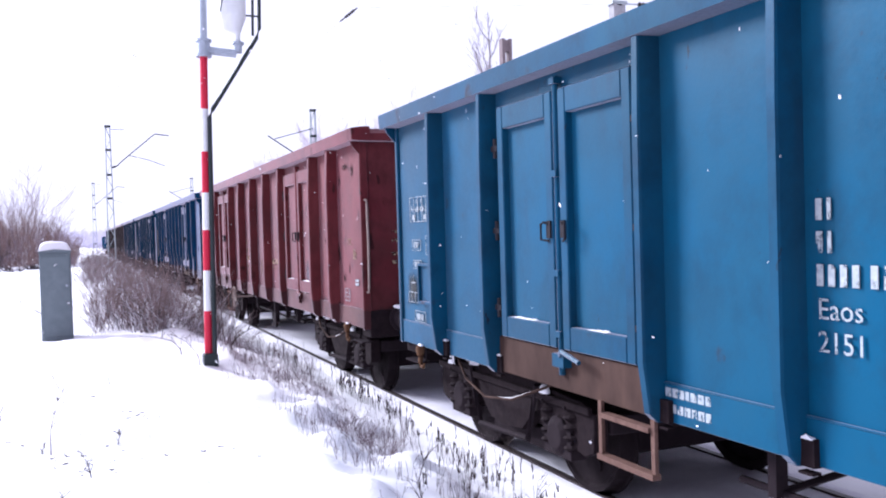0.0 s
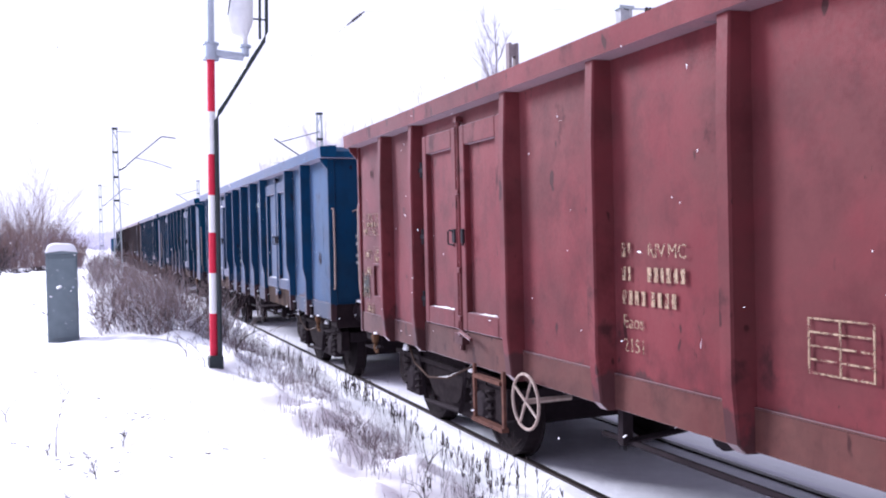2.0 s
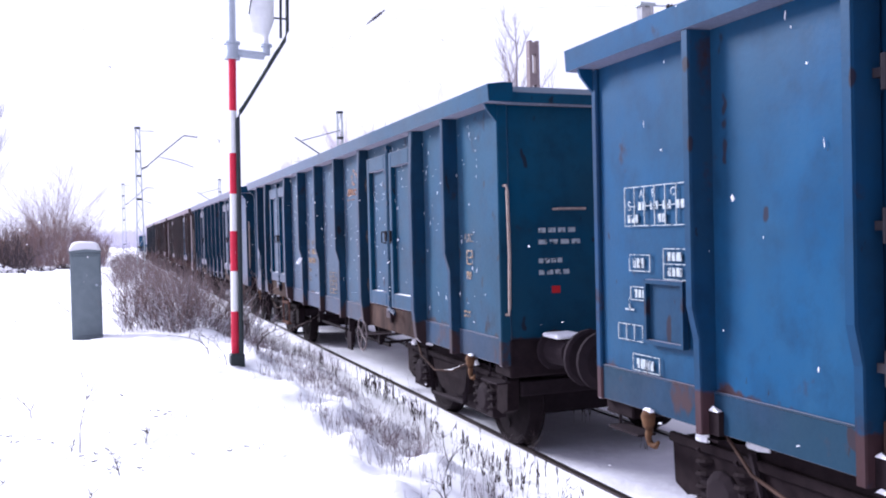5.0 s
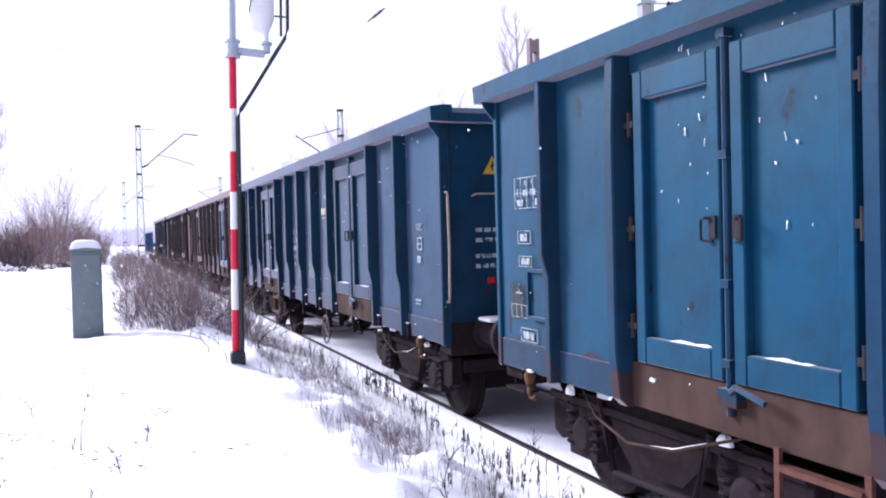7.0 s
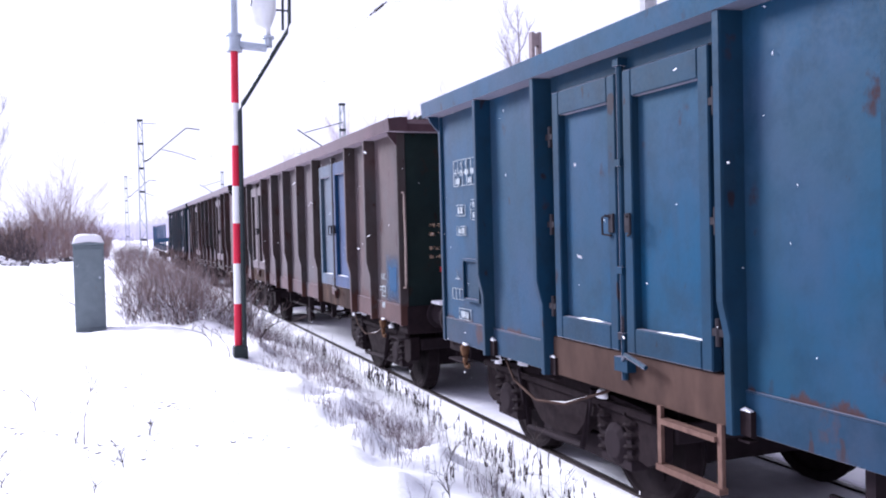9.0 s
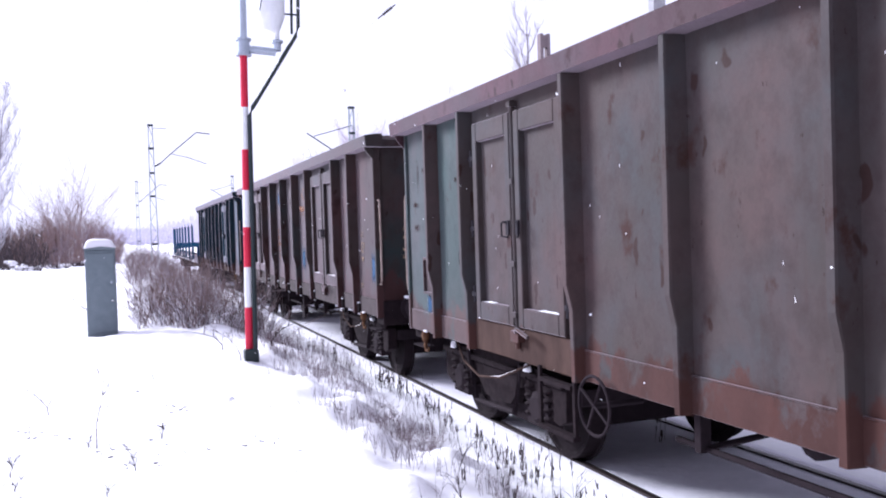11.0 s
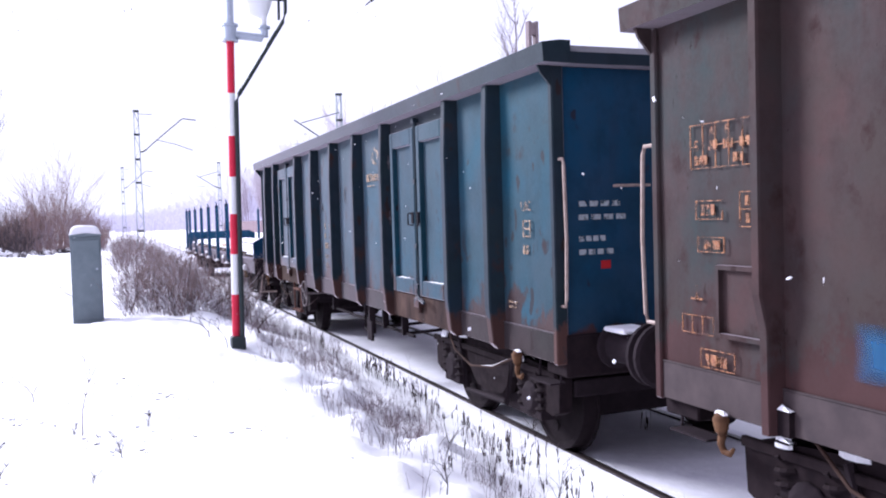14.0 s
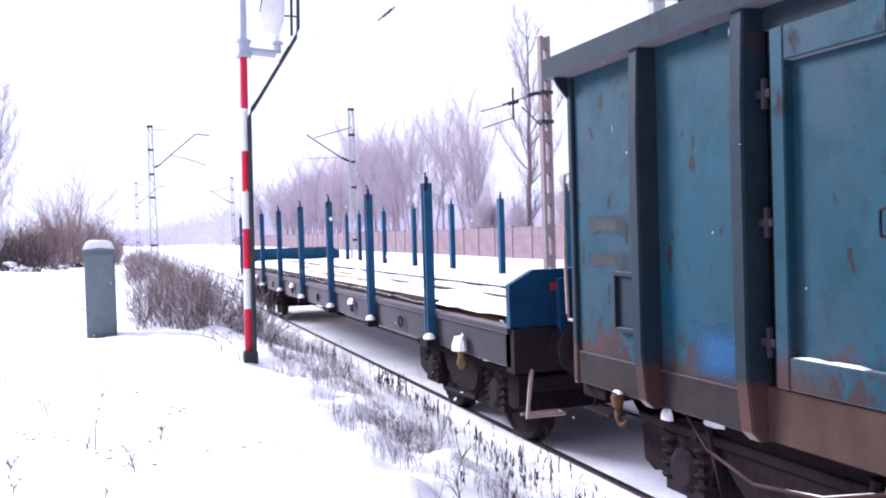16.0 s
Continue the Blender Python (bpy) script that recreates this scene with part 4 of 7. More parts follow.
BLUE_BRIGHT = wagon_paint("bright_blue_enamel", (0.0025, 0.076, 0.160), (0.009, 0.074, 0.138), 0.04, rough=0.36)
BLUE_BRIGHT_FRAME = wagon_paint("bright_blue_enamel_frame", (0.004, 0.060, 0.130), (0.010, 0.070, 0.130), 0.14, rough=0.36, seed=1)
RED_OXIDE = wagon_paint("red_oxide_enamel", (0.126, 0.021, 0.027), (0.150, 0.036, 0.040), 0.26, (0.0360, 0.0144, 0.0158), 0.5, 2, foot=0.14)
COBALT = wagon_paint("cobalt_blue_enamel", (0.0035, 0.054, 0.140), (0.014, 0.064, 0.135), 0.14, rough=0.36, seed=3, foot=0.16)
# darker copy of the cobalt plates: post shade and grime put into colour
COBALT_SHADE_FRAME = wagon_paint("shaded_cobalt_blue_frame", (0.004, 0.040, 0.104), (0.010, 0.046, 0.105), 0.20, rough=0.36, seed=3.4, foot=0.10)
TEAL_BLUE = wagon_paint("scratched_blue_enamel", (0.0022, 0.049, 0.106), (0.009, 0.056, 0.102), 0.12, (0.022, 0.014, 0.016), 0.42, 4, foot=0.14)
GREY_BLUE = wagon_paint("faded_grey_blue_enamel", (0.004, 0.047, 0.102), (0.022, 0.048, 0.092), 0.16, rough=0.5, seed=5, foot=0.16)
BROWN_GREY = wagon_paint("weathered_brown_grey", (0.074, 0.049, 0.048), (0.050, 0.050, 0.053), 0.34, (0.0360, 0.0158, 0.0130), 0.65, 6, foot=0.22)
PLUM_RIM = wagon_paint("dull_plum_rim", (0.080, 0.036, 0.046), (0.062, 0.042, 0.050), 0.3, (0.03, 0.014, 0.014), 0.6, 6.8)
DARK_GREEN = wagon_paint("dark_green_end", (0.0058, 0.0144, 0.0158), (0.0115, 0.0180, 0.0166), 0.3, (0.0216, 0.0108, 0.0086), rough=0.6, seed=6.5)
DARK_BROWN = wagon_paint("dark_brown_grey", (0.058, 0.031, 0.031), (0.028, 0.036, 0.037), 0.40, (0.026, 0.012, 0.012), 0.65, 7, 0.75)
SEA_BLUE = wagon_paint("sea_blue_enamel", (0.004, 0.054, 0.086), (0.026, 0.050, 0.070), 0.28, (0.024, 0.0125, 0.0115), 0.5, 8, 0.55)
SEA_FRAME = wagon_paint("sea_blue_frame", (0.010, 0.024, 0.038), (0.020, 0.026, 0.036), 0.34, (0.0360, 0.0173, 0.0144), 0.55, 8.4, foot=0.26)
PATCH_BLUE = wagon_paint("fresh_blue_patch", (0.010, 0.045, 0.130), (0.018, 0.056, 0.135), 0.12, rough=0.4, seed=9)
# two more plate paints copied darker, with the posts' shade and grime in them
TEAL_SHADE_FRAME = wagon_paint("shaded_scratched_blue_frame", (0.004, 0.030, 0.072), (0.010, 0.040, 0.080), 0.26, (0.022, 0.012, 0.012), 0.5, 4.4, foot=0.10)
GREY_BLUE_SHADE_FRAME = wagon_paint("shaded_faded_blue_frame", (0.004, 0.032, 0.070), (0.011, 0.036, 0.070), 0.22, rough=0.5, seed=5.3)
STAINED_BLUE = wagon_paint("grimy_blue_lower_plates", (0.005, 0.040, 0.090), (0.026, 0.036, 0.060), 0.40, (0.050, 0.027, 0.027), 0.6, 1.7)
STAINED_RED = wagon_paint("grimy_red_lower_plates", (0.085, 0.026, 0.024), (0.120, 0.050, 0.043), 0.30, (0.036, 0.014, 0.015), 0.6, 2.6)
RUSTY_LOWER = wagon_paint("rusted_lower_plates", (0.020, 0.013, 0.014), (0.030, 0.021, 0.021), 0.30, (0.018, 0.008, 0.008), 0.75, 8.8)
SAGE = wagon_paint("weathered_sage_green", (0.046, 0.076, 0.074), (0.064, 0.066, 0.068), 0.30, (0.040, 0.024, 0.022), 0.6, 6.2, 0.35)
LIGHT_BLUE = wagon_paint("pale_blue_door", (0.045, 0.090, 0.140), (0.075, 0.092, 0.115), 0.2, rough=0.5, seed=9.5)
BAND_BROWN = grainy("grimy_brown_lower_plates", (0.055, 0.038, 0.040), (0.030, 0.022, 0.025), 6.0, 0.8, 0, 0.3, 0.006)

BLOT = soft_edged(grainy("rust_blot", (0.022, 0.010, 0.010), (0.045, 0.022, 0.019), 12.0, 0.85, spec=0.06), True, 0.75, 26.0)
BLOT_RED = soft_edged(grainy("dark_scab_on_red", (0.026, 0.010, 0.012), (0.045, 0.016, 0.017), 12.0, 0.85, spec=0.06), True, 0.75, 26.0)
SCRAPE = soft_edged(grainy("dark_scrape", (0.008, 0.010, 0.014), (0.016, 0.014, 0.016), 12.0, 0.85, spec=0.06), True, 0.6, 20.0)
BRUSHED_BLUE = soft_edged(grainy("brushed_blue_paint", (0.005, 0.055, 0.150), (0.010, 0.070, 0.150), 6.0, 0.5, bump=0), False, 0.14)
BRUSHED_GREY = soft_edged(grainy("brushed_grey_primer", (0.115, 0.088, 0.115), (0.085, 0.064, 0.085), 5.0, 0.7), False, 0.25)
BRUSHED_DARK = soft_edged(grainy("brushed_dark_paint", (0.036, 0.036, 0.038), (0.026, 0.026, 0.028), 5.0, 0.7), False, 0.25)
TYPE_A, TYPE_B = (1.15, 1.10, 2.10), (1.0, 0.95, 2.02)
wagons = []
SPECS = [
    dict(label="bright blue steel open wagon with rust-brown door sills", paint=BLUE_BRIGHT_FRAME, panel_paint=BLUE_BRIGHT, post_kind="deep", brackets=True, bays_of=TYPE_A, step_y=2.38, step_z=(0.56, 0.86), step_mat=STEP_BEIGE, wheel_y=-2.1),
    dict(label="red oxide open wagon with scuffed plates and yellowed lettering", paint=RED_OXIDE, panel_paint=RED_OXIDE, band_mat=STAINED_RED, sill_mat=STAINED_RED, post_kind="straight", bays_of=(1.13, 0.95, 2.02), HALF=6.58, far_rail=True, wheel_y=2.25, wheel_mat=BEIGE_PAINT, step_y=2.95, step_mat=STEP_RUST),
    dict(label="cobalt blue open wagon with drawn-in side posts", paint=COBALT_SHADE_FRAME, panel_paint=COBALT, rim_paint=COBALT, band_mat=STAINED_BLUE, post_kind="drawn", brackets=True, bays_of=TYPE_A, wheel_y=-1.45, wheel_mat=HAND_WHEEL, step_y=2.6),
    dict(label="blue open wagon with scratched speckled paint and orange lettering", paint=TEAL_BLUE, panel_paint=TEAL_BLUE, post_paint=TEAL_SHADE_FRAME, band_mat=STAINED_BLUE, post_kind="mixed", bays_of=TYPE_B, wheel_y=-2.37, wheel_mat=HAND_WHEEL, step_y=2.86, step_mat=STEP_RUST),
    dict(label="faded grey-blue open wagon with white lettering", paint=GREY_BLUE_SHADE_FRAME, panel_paint=GREY_BLUE, rim_paint=GREY_BLUE, band_mat=STAINED_BLUE, post_kind="drawn", brackets=True, bays_of=TYPE_A, wheel_y=-1.70, wheel_z=0.62, wheel_mat=HAND_WHEEL, step_y=2.48, step_z=(0.55, 0.86), step_mat=STEP_BEIGE),
    dict(label="brown-grey open wagon with blue door leaves and sage green end", paint=BROWN_GREY, panel_paint=BROWN_GREY, far_paint=SAGE, far_rail=True, post_kind="drawn", bays_of=TYPE_B, end_paint=DARK_GREEN, door_paint=[(PATCH_BLUE, LIGHT_BLUE), (BROWN_GREY, BROWN_GREY)], rim_paint=PLUM_RIM, wheel_y=2.2, step_y=2.8),
    dict(label="dark brown rusty open wagon with orange lettering and blue patches", paint=DARK_BROWN, panel_paint=DARK_BROWN, post_kind="drawn", brackets=True, bays_of=TYPE_B, far_rail=True, wheel_y=2.07, wheel_mat=HAND_WHEEL, step_y=4.04, band_mat=BAND_BROWN, sill_mat=BAND_BROWN),
    dict(label="sea blue open wagon, rust at the sills, with dark frames", paint=SEA_FRAME, panel_paint=SEA_BLUE, band_mat=RUSTY_LOWER, post_kind="straight", bays_of=TYPE_B, end_paint=GREY_BLUE, door_paint=[(SEA_BLUE, SEA_BLUE), (SEA_BLUE, SEA_BLUE)], far_rail=True, wheel_y=2.14, wheel_z=0.81, wheel_mat=HAND_WHEEL, step_y=2.82, step_mat=STEP_RUST),
]
for i, spec in enumerate(SPECS):
    wagons.append(gondola(i, **spec))



# ---- lettering and marks on the wagons ----
def number_block(wg, y, z, mat, step=0.145, h=0.085, riv=True, klass=True):
    """Fleet number kept as bars, with the class letters readable."""
    bars(wg, y, z, (0.034, 0.020), h, mat, 0.030)
    bars(wg, y, z - step, (0.034, 0.020), h, mat, 0.030)
    bars(wg, y, z - 2 * step, (0.036, 0.036, 0.036, 0.036), h, mat, 0.029)
    bars(wg, y - 0.29, z - 2 * step, (0.036, 0.036, 0.036, 0.036), h, mat, 0.029)
    if riv:
        lettering("RIV", h * 1.38, mat, on_side(y - 0.26, z), wg, "class_letters")
        lettering("MC", h * 1.38, mat, on_side(y - 0.26 - 2.25 * h, z), wg, "class_letters")
        bars(wg, y - 0.26, z - step, (0.036, 0.036, 0.025, 0.036, 0.036, 0.036), h, mat, 0.028)
    if klass:
        lettering("Eaos", h * 1.38, mat, on_side(y, z - 3 * step), wg, "class_letters")
    lettering("2151", h * 1.38, mat, on_side(y, z - 4 * step), wg, "class_letters")


def load_table(wg, y, z, mat, w=0.64, h=0.24, letters=True):
    """Load-limit table: ruled frame, headings and plain bars for the figures."""
    outline_box(wg, y, z, w, h, mat, 5, 1, 0.0028)
    if letters:
        for k, ch in enumerate(("A", "B", "C")):
            lettering(ch, 0.07, mat, on_side(y - w * (0.25 + 0.2 * k) - (0.06 if k == 2 else 0), z + h * 0.72), wg, "table_letter")
        lettering("S", 0.085, mat, on_side(y - 0.03, z + h * 0.40), wg, "table_letter")
    for k in range(1, 5):
        bars(wg, y - w * (k * 0.2 + 0.03), z + h * 0.40, (0.032, 0.032), 0.05, mat, 0.012, "figure_bar")
    bars(wg, y - 0.03, z + h * 0.08, (0.03, 0.03, 0.03), 0.05, mat, 0.01, "figure_bar")
    bars(wg, y - w * 0.55, z + h * 0.08, (0.03, 0.03), 0.05, mat, 0.01, "figure_bar")


def corner_marks(wg, mat, z, dy=0.0):
    """Stencilled marks in the far corner bay."""
    load_table(wg, 6.10 + dy, z, mat)
    outline_box(wg, 6.06 + dy, z - 0.28, 0.22, 0.10, mat, 0, 0, 0.0028)
    bars(wg, 6.02 + dy, z - 0.26, (0.03, 0.03, 0.03), 0.06, mat, 0.012, "figure_bar")
    outline_box(wg, 5.70 + dy, z - 0.32, 0.27, 0.18, mat, 0, 1, 0.0028)
    bars(wg, 5.66 + dy, z - 0.30, (0.03, 0.03, 0.05), 0.05, mat, 0.012, "figure_bar")
    bars(wg, 5.66 + dy, z - 0.21, (0.03, 0.03, 0.05), 0.05, mat, 0.012, "figure_bar")
    outline_box(wg, 6.05 + dy, z - 0.46, 0.22, 0.08, mat, 0, 0, 0.0028)
    bars(wg, 6.01 + dy, z - 0.445, (0.03, 0.03, 0.06), 0.05, mat, 0.012, "figure_bar")
    outline_box(wg, 6.20 + dy, 1.33, 0.27, 0.10, mat, 2, 0, 0.0028)
    bars(wg, 6.12 + dy, 1.52, (0.10,), 0.010, mat)
    bars(wg, 6.075 + dy, 1.52, (0.010,), 0.08, mat)
    outline_box(wg, 6.04 + dy, 1.15, 0.28, 0.10, mat, 0, 0, 0.0028)
    bars(wg, 6.00 + dy, 1.165, (0.03, 0.05, 0.03, 0.03), 0.06, mat, 0.012, "figure_bar")


def paint_patch(wg, y, z, w, h, mat, label):
    """A brushed-on rectangle of other paint with a ragged lower edge."""
    bm = bmesh.new()
    rnd = random.Random(int(abs(y) * 100))
    x = -SIDE - 0.011
    n = 9
    top = [bm.verts.new((x, y - w * k / n, z + h + rnd.uniform(-0.006, 0.006))) for k in range(n + 1)]
    low = [bm.verts.new((x, y - w * k / n, z + rnd.uniform(-0.03, 0.015))) for k in range(n + 1)]
    for k in range(n):
        bm.faces.new((top[k], top[k + 1], low[k + 1], low[k]))
    part("paint_patch", bm, mat, wg, label)


def near_bay_marks(wg, mat, z=1.95, dy=0.0):
    """Small stencils in the near corner bay."""
    lettering("UIC", 0.11, mat, on_side(-5.68 + dy, z), wg, "class_letters")
    outline_box(wg, -5.72 + dy, z - 0.20, 0.12, 0.12, mat, 0, 1, 0.007)
    bars(wg, -5.70 + dy, z - 0.34, (0.04, 0.04), 0.07, mat, 0.02, "figure_bar")
    bars(wg, -5.62, 1.30, (0.16,), 0.018, mat, 0, "small_text_bar")
    bars(wg, -5.62, 1.26, (0.13,), 0.018, mat, 0, "small_text_bar")


def company_mark(wg, y, z, mat, gap=0.23):
    emblem(wg, y - 0.38, z, 0.30, mat)
    bars(wg, y, z - gap, (0.055, 0.06, 0.055), 0.095, mat, 0.022, "company_bar", "company wordmark kept as plain bars")
    bars(wg, y - 0.245, z - gap, (0.07, 0.075, 0.045, 0.075, 0.075), 0.085, mat, 0.026, "company_bar", "company wordmark kept as plain bars")
    bars(wg, y - 0.02, z - gap - 0.06, (0.18, 0.12), 0.014, mat, 0.04, "small_text_bar")


def end_marks(wg, mat, triangle=True, red=True, HALF=HALF, dx=0.0, dz=0.0):
    """Writing on the near end wall, kept as bars, and a warning triangle."""
    for k, (x, z, w) in enumerate(((-0.95, 2.02, 0.32), (-0.95, 1.92, 0.36), (-0.95, 1.76, 0.2), (-0.95, 1.66, 0.26))):
        bm = bmesh.new()
        for j in range(4):
            box(bm, x + dx + w * j * 0.3, x + dx + w * (j * 0.3 + 0.22), -HALF + 0.004, -HALF + 0.008, z + dz, z + dz + 0.04)
        part("small_text_bar", bm, mat, wg)
    if triangle:
        bm = bmesh.new()
        prism(bm, [(-0.85, 2.60), (-0.65, 2.60), (-0.75, 2.78)], "y", -HALF + 0.002, -HALF + 0.008)
        sign = part("warning_sign", bm, SIGN_YELLOW, wg, "yellow warning triangle")
        bm = bmesh.new()
        prism(bm, [(-0.757, 2.74), (-0.73, 2.685), (-0.745, 2.685), (-0.745, 2.62), (-0.775, 2.69), (-0.757, 2.69)], "y", -HALF - 0.003, -HALF + 0.001)
        part("bolt_symbol", bm, BLACK_STEEL, sign)
    if red:
        bm = bmesh.new()
        box(bm, -0.83 + dx * 0.6, -0.75 + dx * 0.6, -HALF + 0.003, -HALF + 0.008, 1.50 + dz * 2, 1.56 + dz * 2)
        part("red_mark", bm, SIGN_RED, wg)


def snow_flecks(wg, n, seed, y0, y1):
    """Wet snow stuck to the plates in short uneven streaks."""
    rnd = random.Random(seed)
    verts, faces = [], []
    x = -SIDE - 0.016
    for k in range(n):
        y, z = rnd.uniform(y0, y1), 1.2 + 1.85 * rnd.random() ** 0.6
        w, h = rnd.uniform(0.0025, 0.006), rnd.choice((0.005, 0.007, 0.010, 0.014, 0.026))
        base, m, tilt = len(verts), 8, rnd.uniform(-0.25, 0.25)
        for i in range(m):
            ang = 2 * math.pi * i / m
            f = rnd.uniform(0.65, 1.15)
            dz = h * f * (abs(math.sin(ang)) ** 0.6) * (1 if math.sin(ang) > 0 else -1)
            verts.append((x, y + w * f * math.cos(ang) + tilt * dz, z + dz))
        verts.append((x - 0.004, y, z))
        faces += [(base + i, base + (i + 1) % m, base + m) for i in range(m)]
    tagged(part_mesh("stuck_snow", raw_mesh("stuck_snow", verts, faces, SNOW), wg, "flecks of wet snow stuck to the plates"), kind="stuff")


def rust_blot(wg, y, z, w, h, mat, seed, label="dark blot of rust and grime"):
    """A blot of bare rusty metal with an uneven outline."""
    bm = bmesh.new()
    x = -SIDE - 0.0112 - 0.0004 * (seed % 3)
    bm.faces.new([bm.verts.new((x, y + w * u * 1.5, z + h * v * 1.5)) for u, v in ((1, -1), (-1, -1), (-1, 1), (1, 1))])
    part("rust_patch", bm, mat, wg, label)


W0, W1, W2, W3, W4, W5, W6, W7 = wagons
number_block(W0, 0.93, 2.03, WHITE_PAINT, 0.148, 0.098, riv=False)
corner_marks(W0, WHITE_PAINT, 2.13)
paint_patch(W0, 6.26, 1.30, 0.33, 0.33, BRUSHED_DARK, "dark brushed-over panel behind the stencils")
bars(W0, 2.05, 1.055, (0.05, 0.05, 0.04, 0.03, 0.05, 0.05, 0.04), 0.05, WHITE_PAINT, 0.012, "small_text_bar")
bars(W0, 2.05, 0.965, (0.05, 0.03, 0.05, 0.05, 0.04, 0.05, 0.04), 0.05, WHITE_PAINT, 0.012, "small_text_bar")

company_mark(W1, -1.40, 1.86, CREAM_PAINT, 0.31)
number_block(W1, 1.07, 1.87, CREAM_PAINT, 0.145)
lettering("UIC", 0.125, CREAM_PAINT, on_side(-5.93, 1.89), W1, "class_letters")
outline_box(W1, -6.20, 1.73, 0.10, 0.10, CREAM_PAINT, 0, 0, 0.008)
bars(W1, -6.235, 1.755, (0.03,), 0.05, CREAM_PAINT, 0, "figure_bar")
bars(W1, -6.24, 1.45, (0.04, 0.03, 0.05), 0.030, WHITE_PAINT, 0.008, "small_text_bar")
bars(W1, -6.24, 1.405, (0.03, 0.05, 0.04), 0.030, WHITE_PAINT, 0.008, "small_text_bar")
outline_box(W1, -5.79, 1.20, 0.20, 0.15, WHITE_PAINT, 0, 2, 0.0028)
paint_patch(W1, -3.72, 1.22, 0.44, 0.44, BRUSHED_GREY, "grey primer brushed over the door leaf")
corner_marks(W1, CREAM_PAINT, 2.05, 0.33)
paint_patch(W1, 6.55, 1.30, 0.33, 0.33, BRUSHED_DARK, "dark brushed-over panel behind the stencils")
outline_box(W1, -0.42, 1.36, 0.36, 0.25, CREAM_PAINT, 1, 3, 0.0045)
end_marks(W1, CREAM_PAINT, False, False, 6.58)

company_mark(W2, -1.10, 2.86, WHITE_PAINT)
number_block(W2, 1.00, 1.80, WHITE_PAINT, 0.13, 0.07)
rust_blot(W2, -5.86, 1.74, 0.055, 0.07, BLOT, 2.0)
rust_blot(W2, -6.08, 2.05, 0.007, 0.32, SCRAPE, 5.0, "long dark scrape down the plate")
rust_blot(W2, -6.17, 1.62, 0.006, 0.08, SCRAPE, 6.0, "long dark scrape down the plate")
corner_marks(W2, WHITE_PAINT, 2.05)
end_marks(W2, WHITE_PAINT)
outline_box(W2, -4.86, 0.97, 0.50, 0.12, WHITE_PAINT, 1, 1, 0.006)

company_mark(W3, -1.50, 2.80, ORANGE_PAINT)
number_block(W3, 1.06, 1.90, CREAM_PAINT, 0.145)
outline_box(W3, -0.40, 1.20, 0.40, 0.30, CREAM_PAINT, 1, 4, 0.006)
corner_marks(W3, WHITE_PAINT, 2.20)
paint_patch(W3, 6.26, 1.30, 0.33, 0.33, BRUSHED_DARK, "dark brushed-over panel behind the stencils")
near_bay_marks(W3, CREAM_PAINT)
end_marks(W3, WHITE_PAINT, False)

company_mark(W4, -1.28, 2.62, LOGO_CREAM, 0.28)
number_block(W4, 0.95, 2.05, WHITE_PAINT, 0.14)
outline_box(W4, -0.30, 1.35, 0.40, 0.26, WHITE_PAINT, 2, 4, 0.005)
corner_marks(W4, WHITE_PAINT, 2.40)
near_bay_marks(W4, WHITE_PAINT, 2.05)
end_marks(W4, WHITE_PAINT, True, True)

paint_patch(W5, -5.85, 1.14, 0.56, 0.58, BRUSHED_BLUE, "fresh blue paint patch")
near_bay_marks(W5, WHITE_PAINT, 1.40)
for k, (y, z, w, h) in enumerate(((6.05, 2.62, 0.012, 0.13), (5.85, 2.66, 0.04, 0.03), (5.75, 2.95, 0.05, 0.04), (5.72, 2.35, 0.03, 0.06), (5.80, 2.12, 0.02, 0.06), (6.15, 2.30, 0.06, 0.02), (6.12, 2.05, 0.05, 0.03), (4.9, 2.5, 0.03, 0.02), (4.85, 1.75, 0.02, 0.08))):
    rust_blot(W5, y, z, w, h, BLOT, 7.0 + k * 1.3)
paint_patch(W5, 5.86, 1.12, 0.20, 0.20, BRUSHED_BLUE, "fresh blue paint patch")
end_marks(W5, CREAM_PAINT, False, True)

company_mark(W6, -1.40, 2.72, ORANGE_PAINT, 0.30)
number_block(W6, 1.01, 2.05, ORANGE_PAINT, 0.13, 0.075)
paint_patch(W6, -1.46, 1.38, 0.33, 0.40, BRUSHED_BLUE, "fresh blue paint patch")
paint_patch(W6, 0.98, 2.62, 0.22, 0.28, BRUSHED_BLUE, "fresh blue paint patch")
paint_patch(W6, 4.98, 1.25, 0.34, 0.26, BRUSHED_BLUE, "fresh blue paint patch")
near_bay_marks(W6, CREAM_PAINT)
paint_patch(W6, -6.16, 1.34, 0.22, 0.42, BRUSHED_BLUE, "fresh blue paint patch")
corner_marks(W6, ORANGE_PAINT, 2.25)
end_marks(W6, CREAM_PAINT, False, False)

company_mark(W7, -1.52, 2.78, CREAM_PAINT, 0.30)
number_block(W7, 0.86, 1.88, CREAM_PAINT, 0.145, 0.09)
near_bay_marks(W7, CREAM_PAINT, 2.05, -0.2)
paint_patch(W7, 5.11, 1.16, 0.66, 0.32, BRUSHED_BLUE, "fresh blue paint patch")
paint_patch(W7, 6.30, 1.75, 0.60, 0.10, BRUSHED_DARK, "brushed-over stencil")
paint_patch(W7, 6.30, 1.98, 0.60, 0.12, BRUSHED_DARK, "brushed-over stencil")
end_marks(W7, WHITE_PAINT, False, True, HALF, -0.16, 0.05)


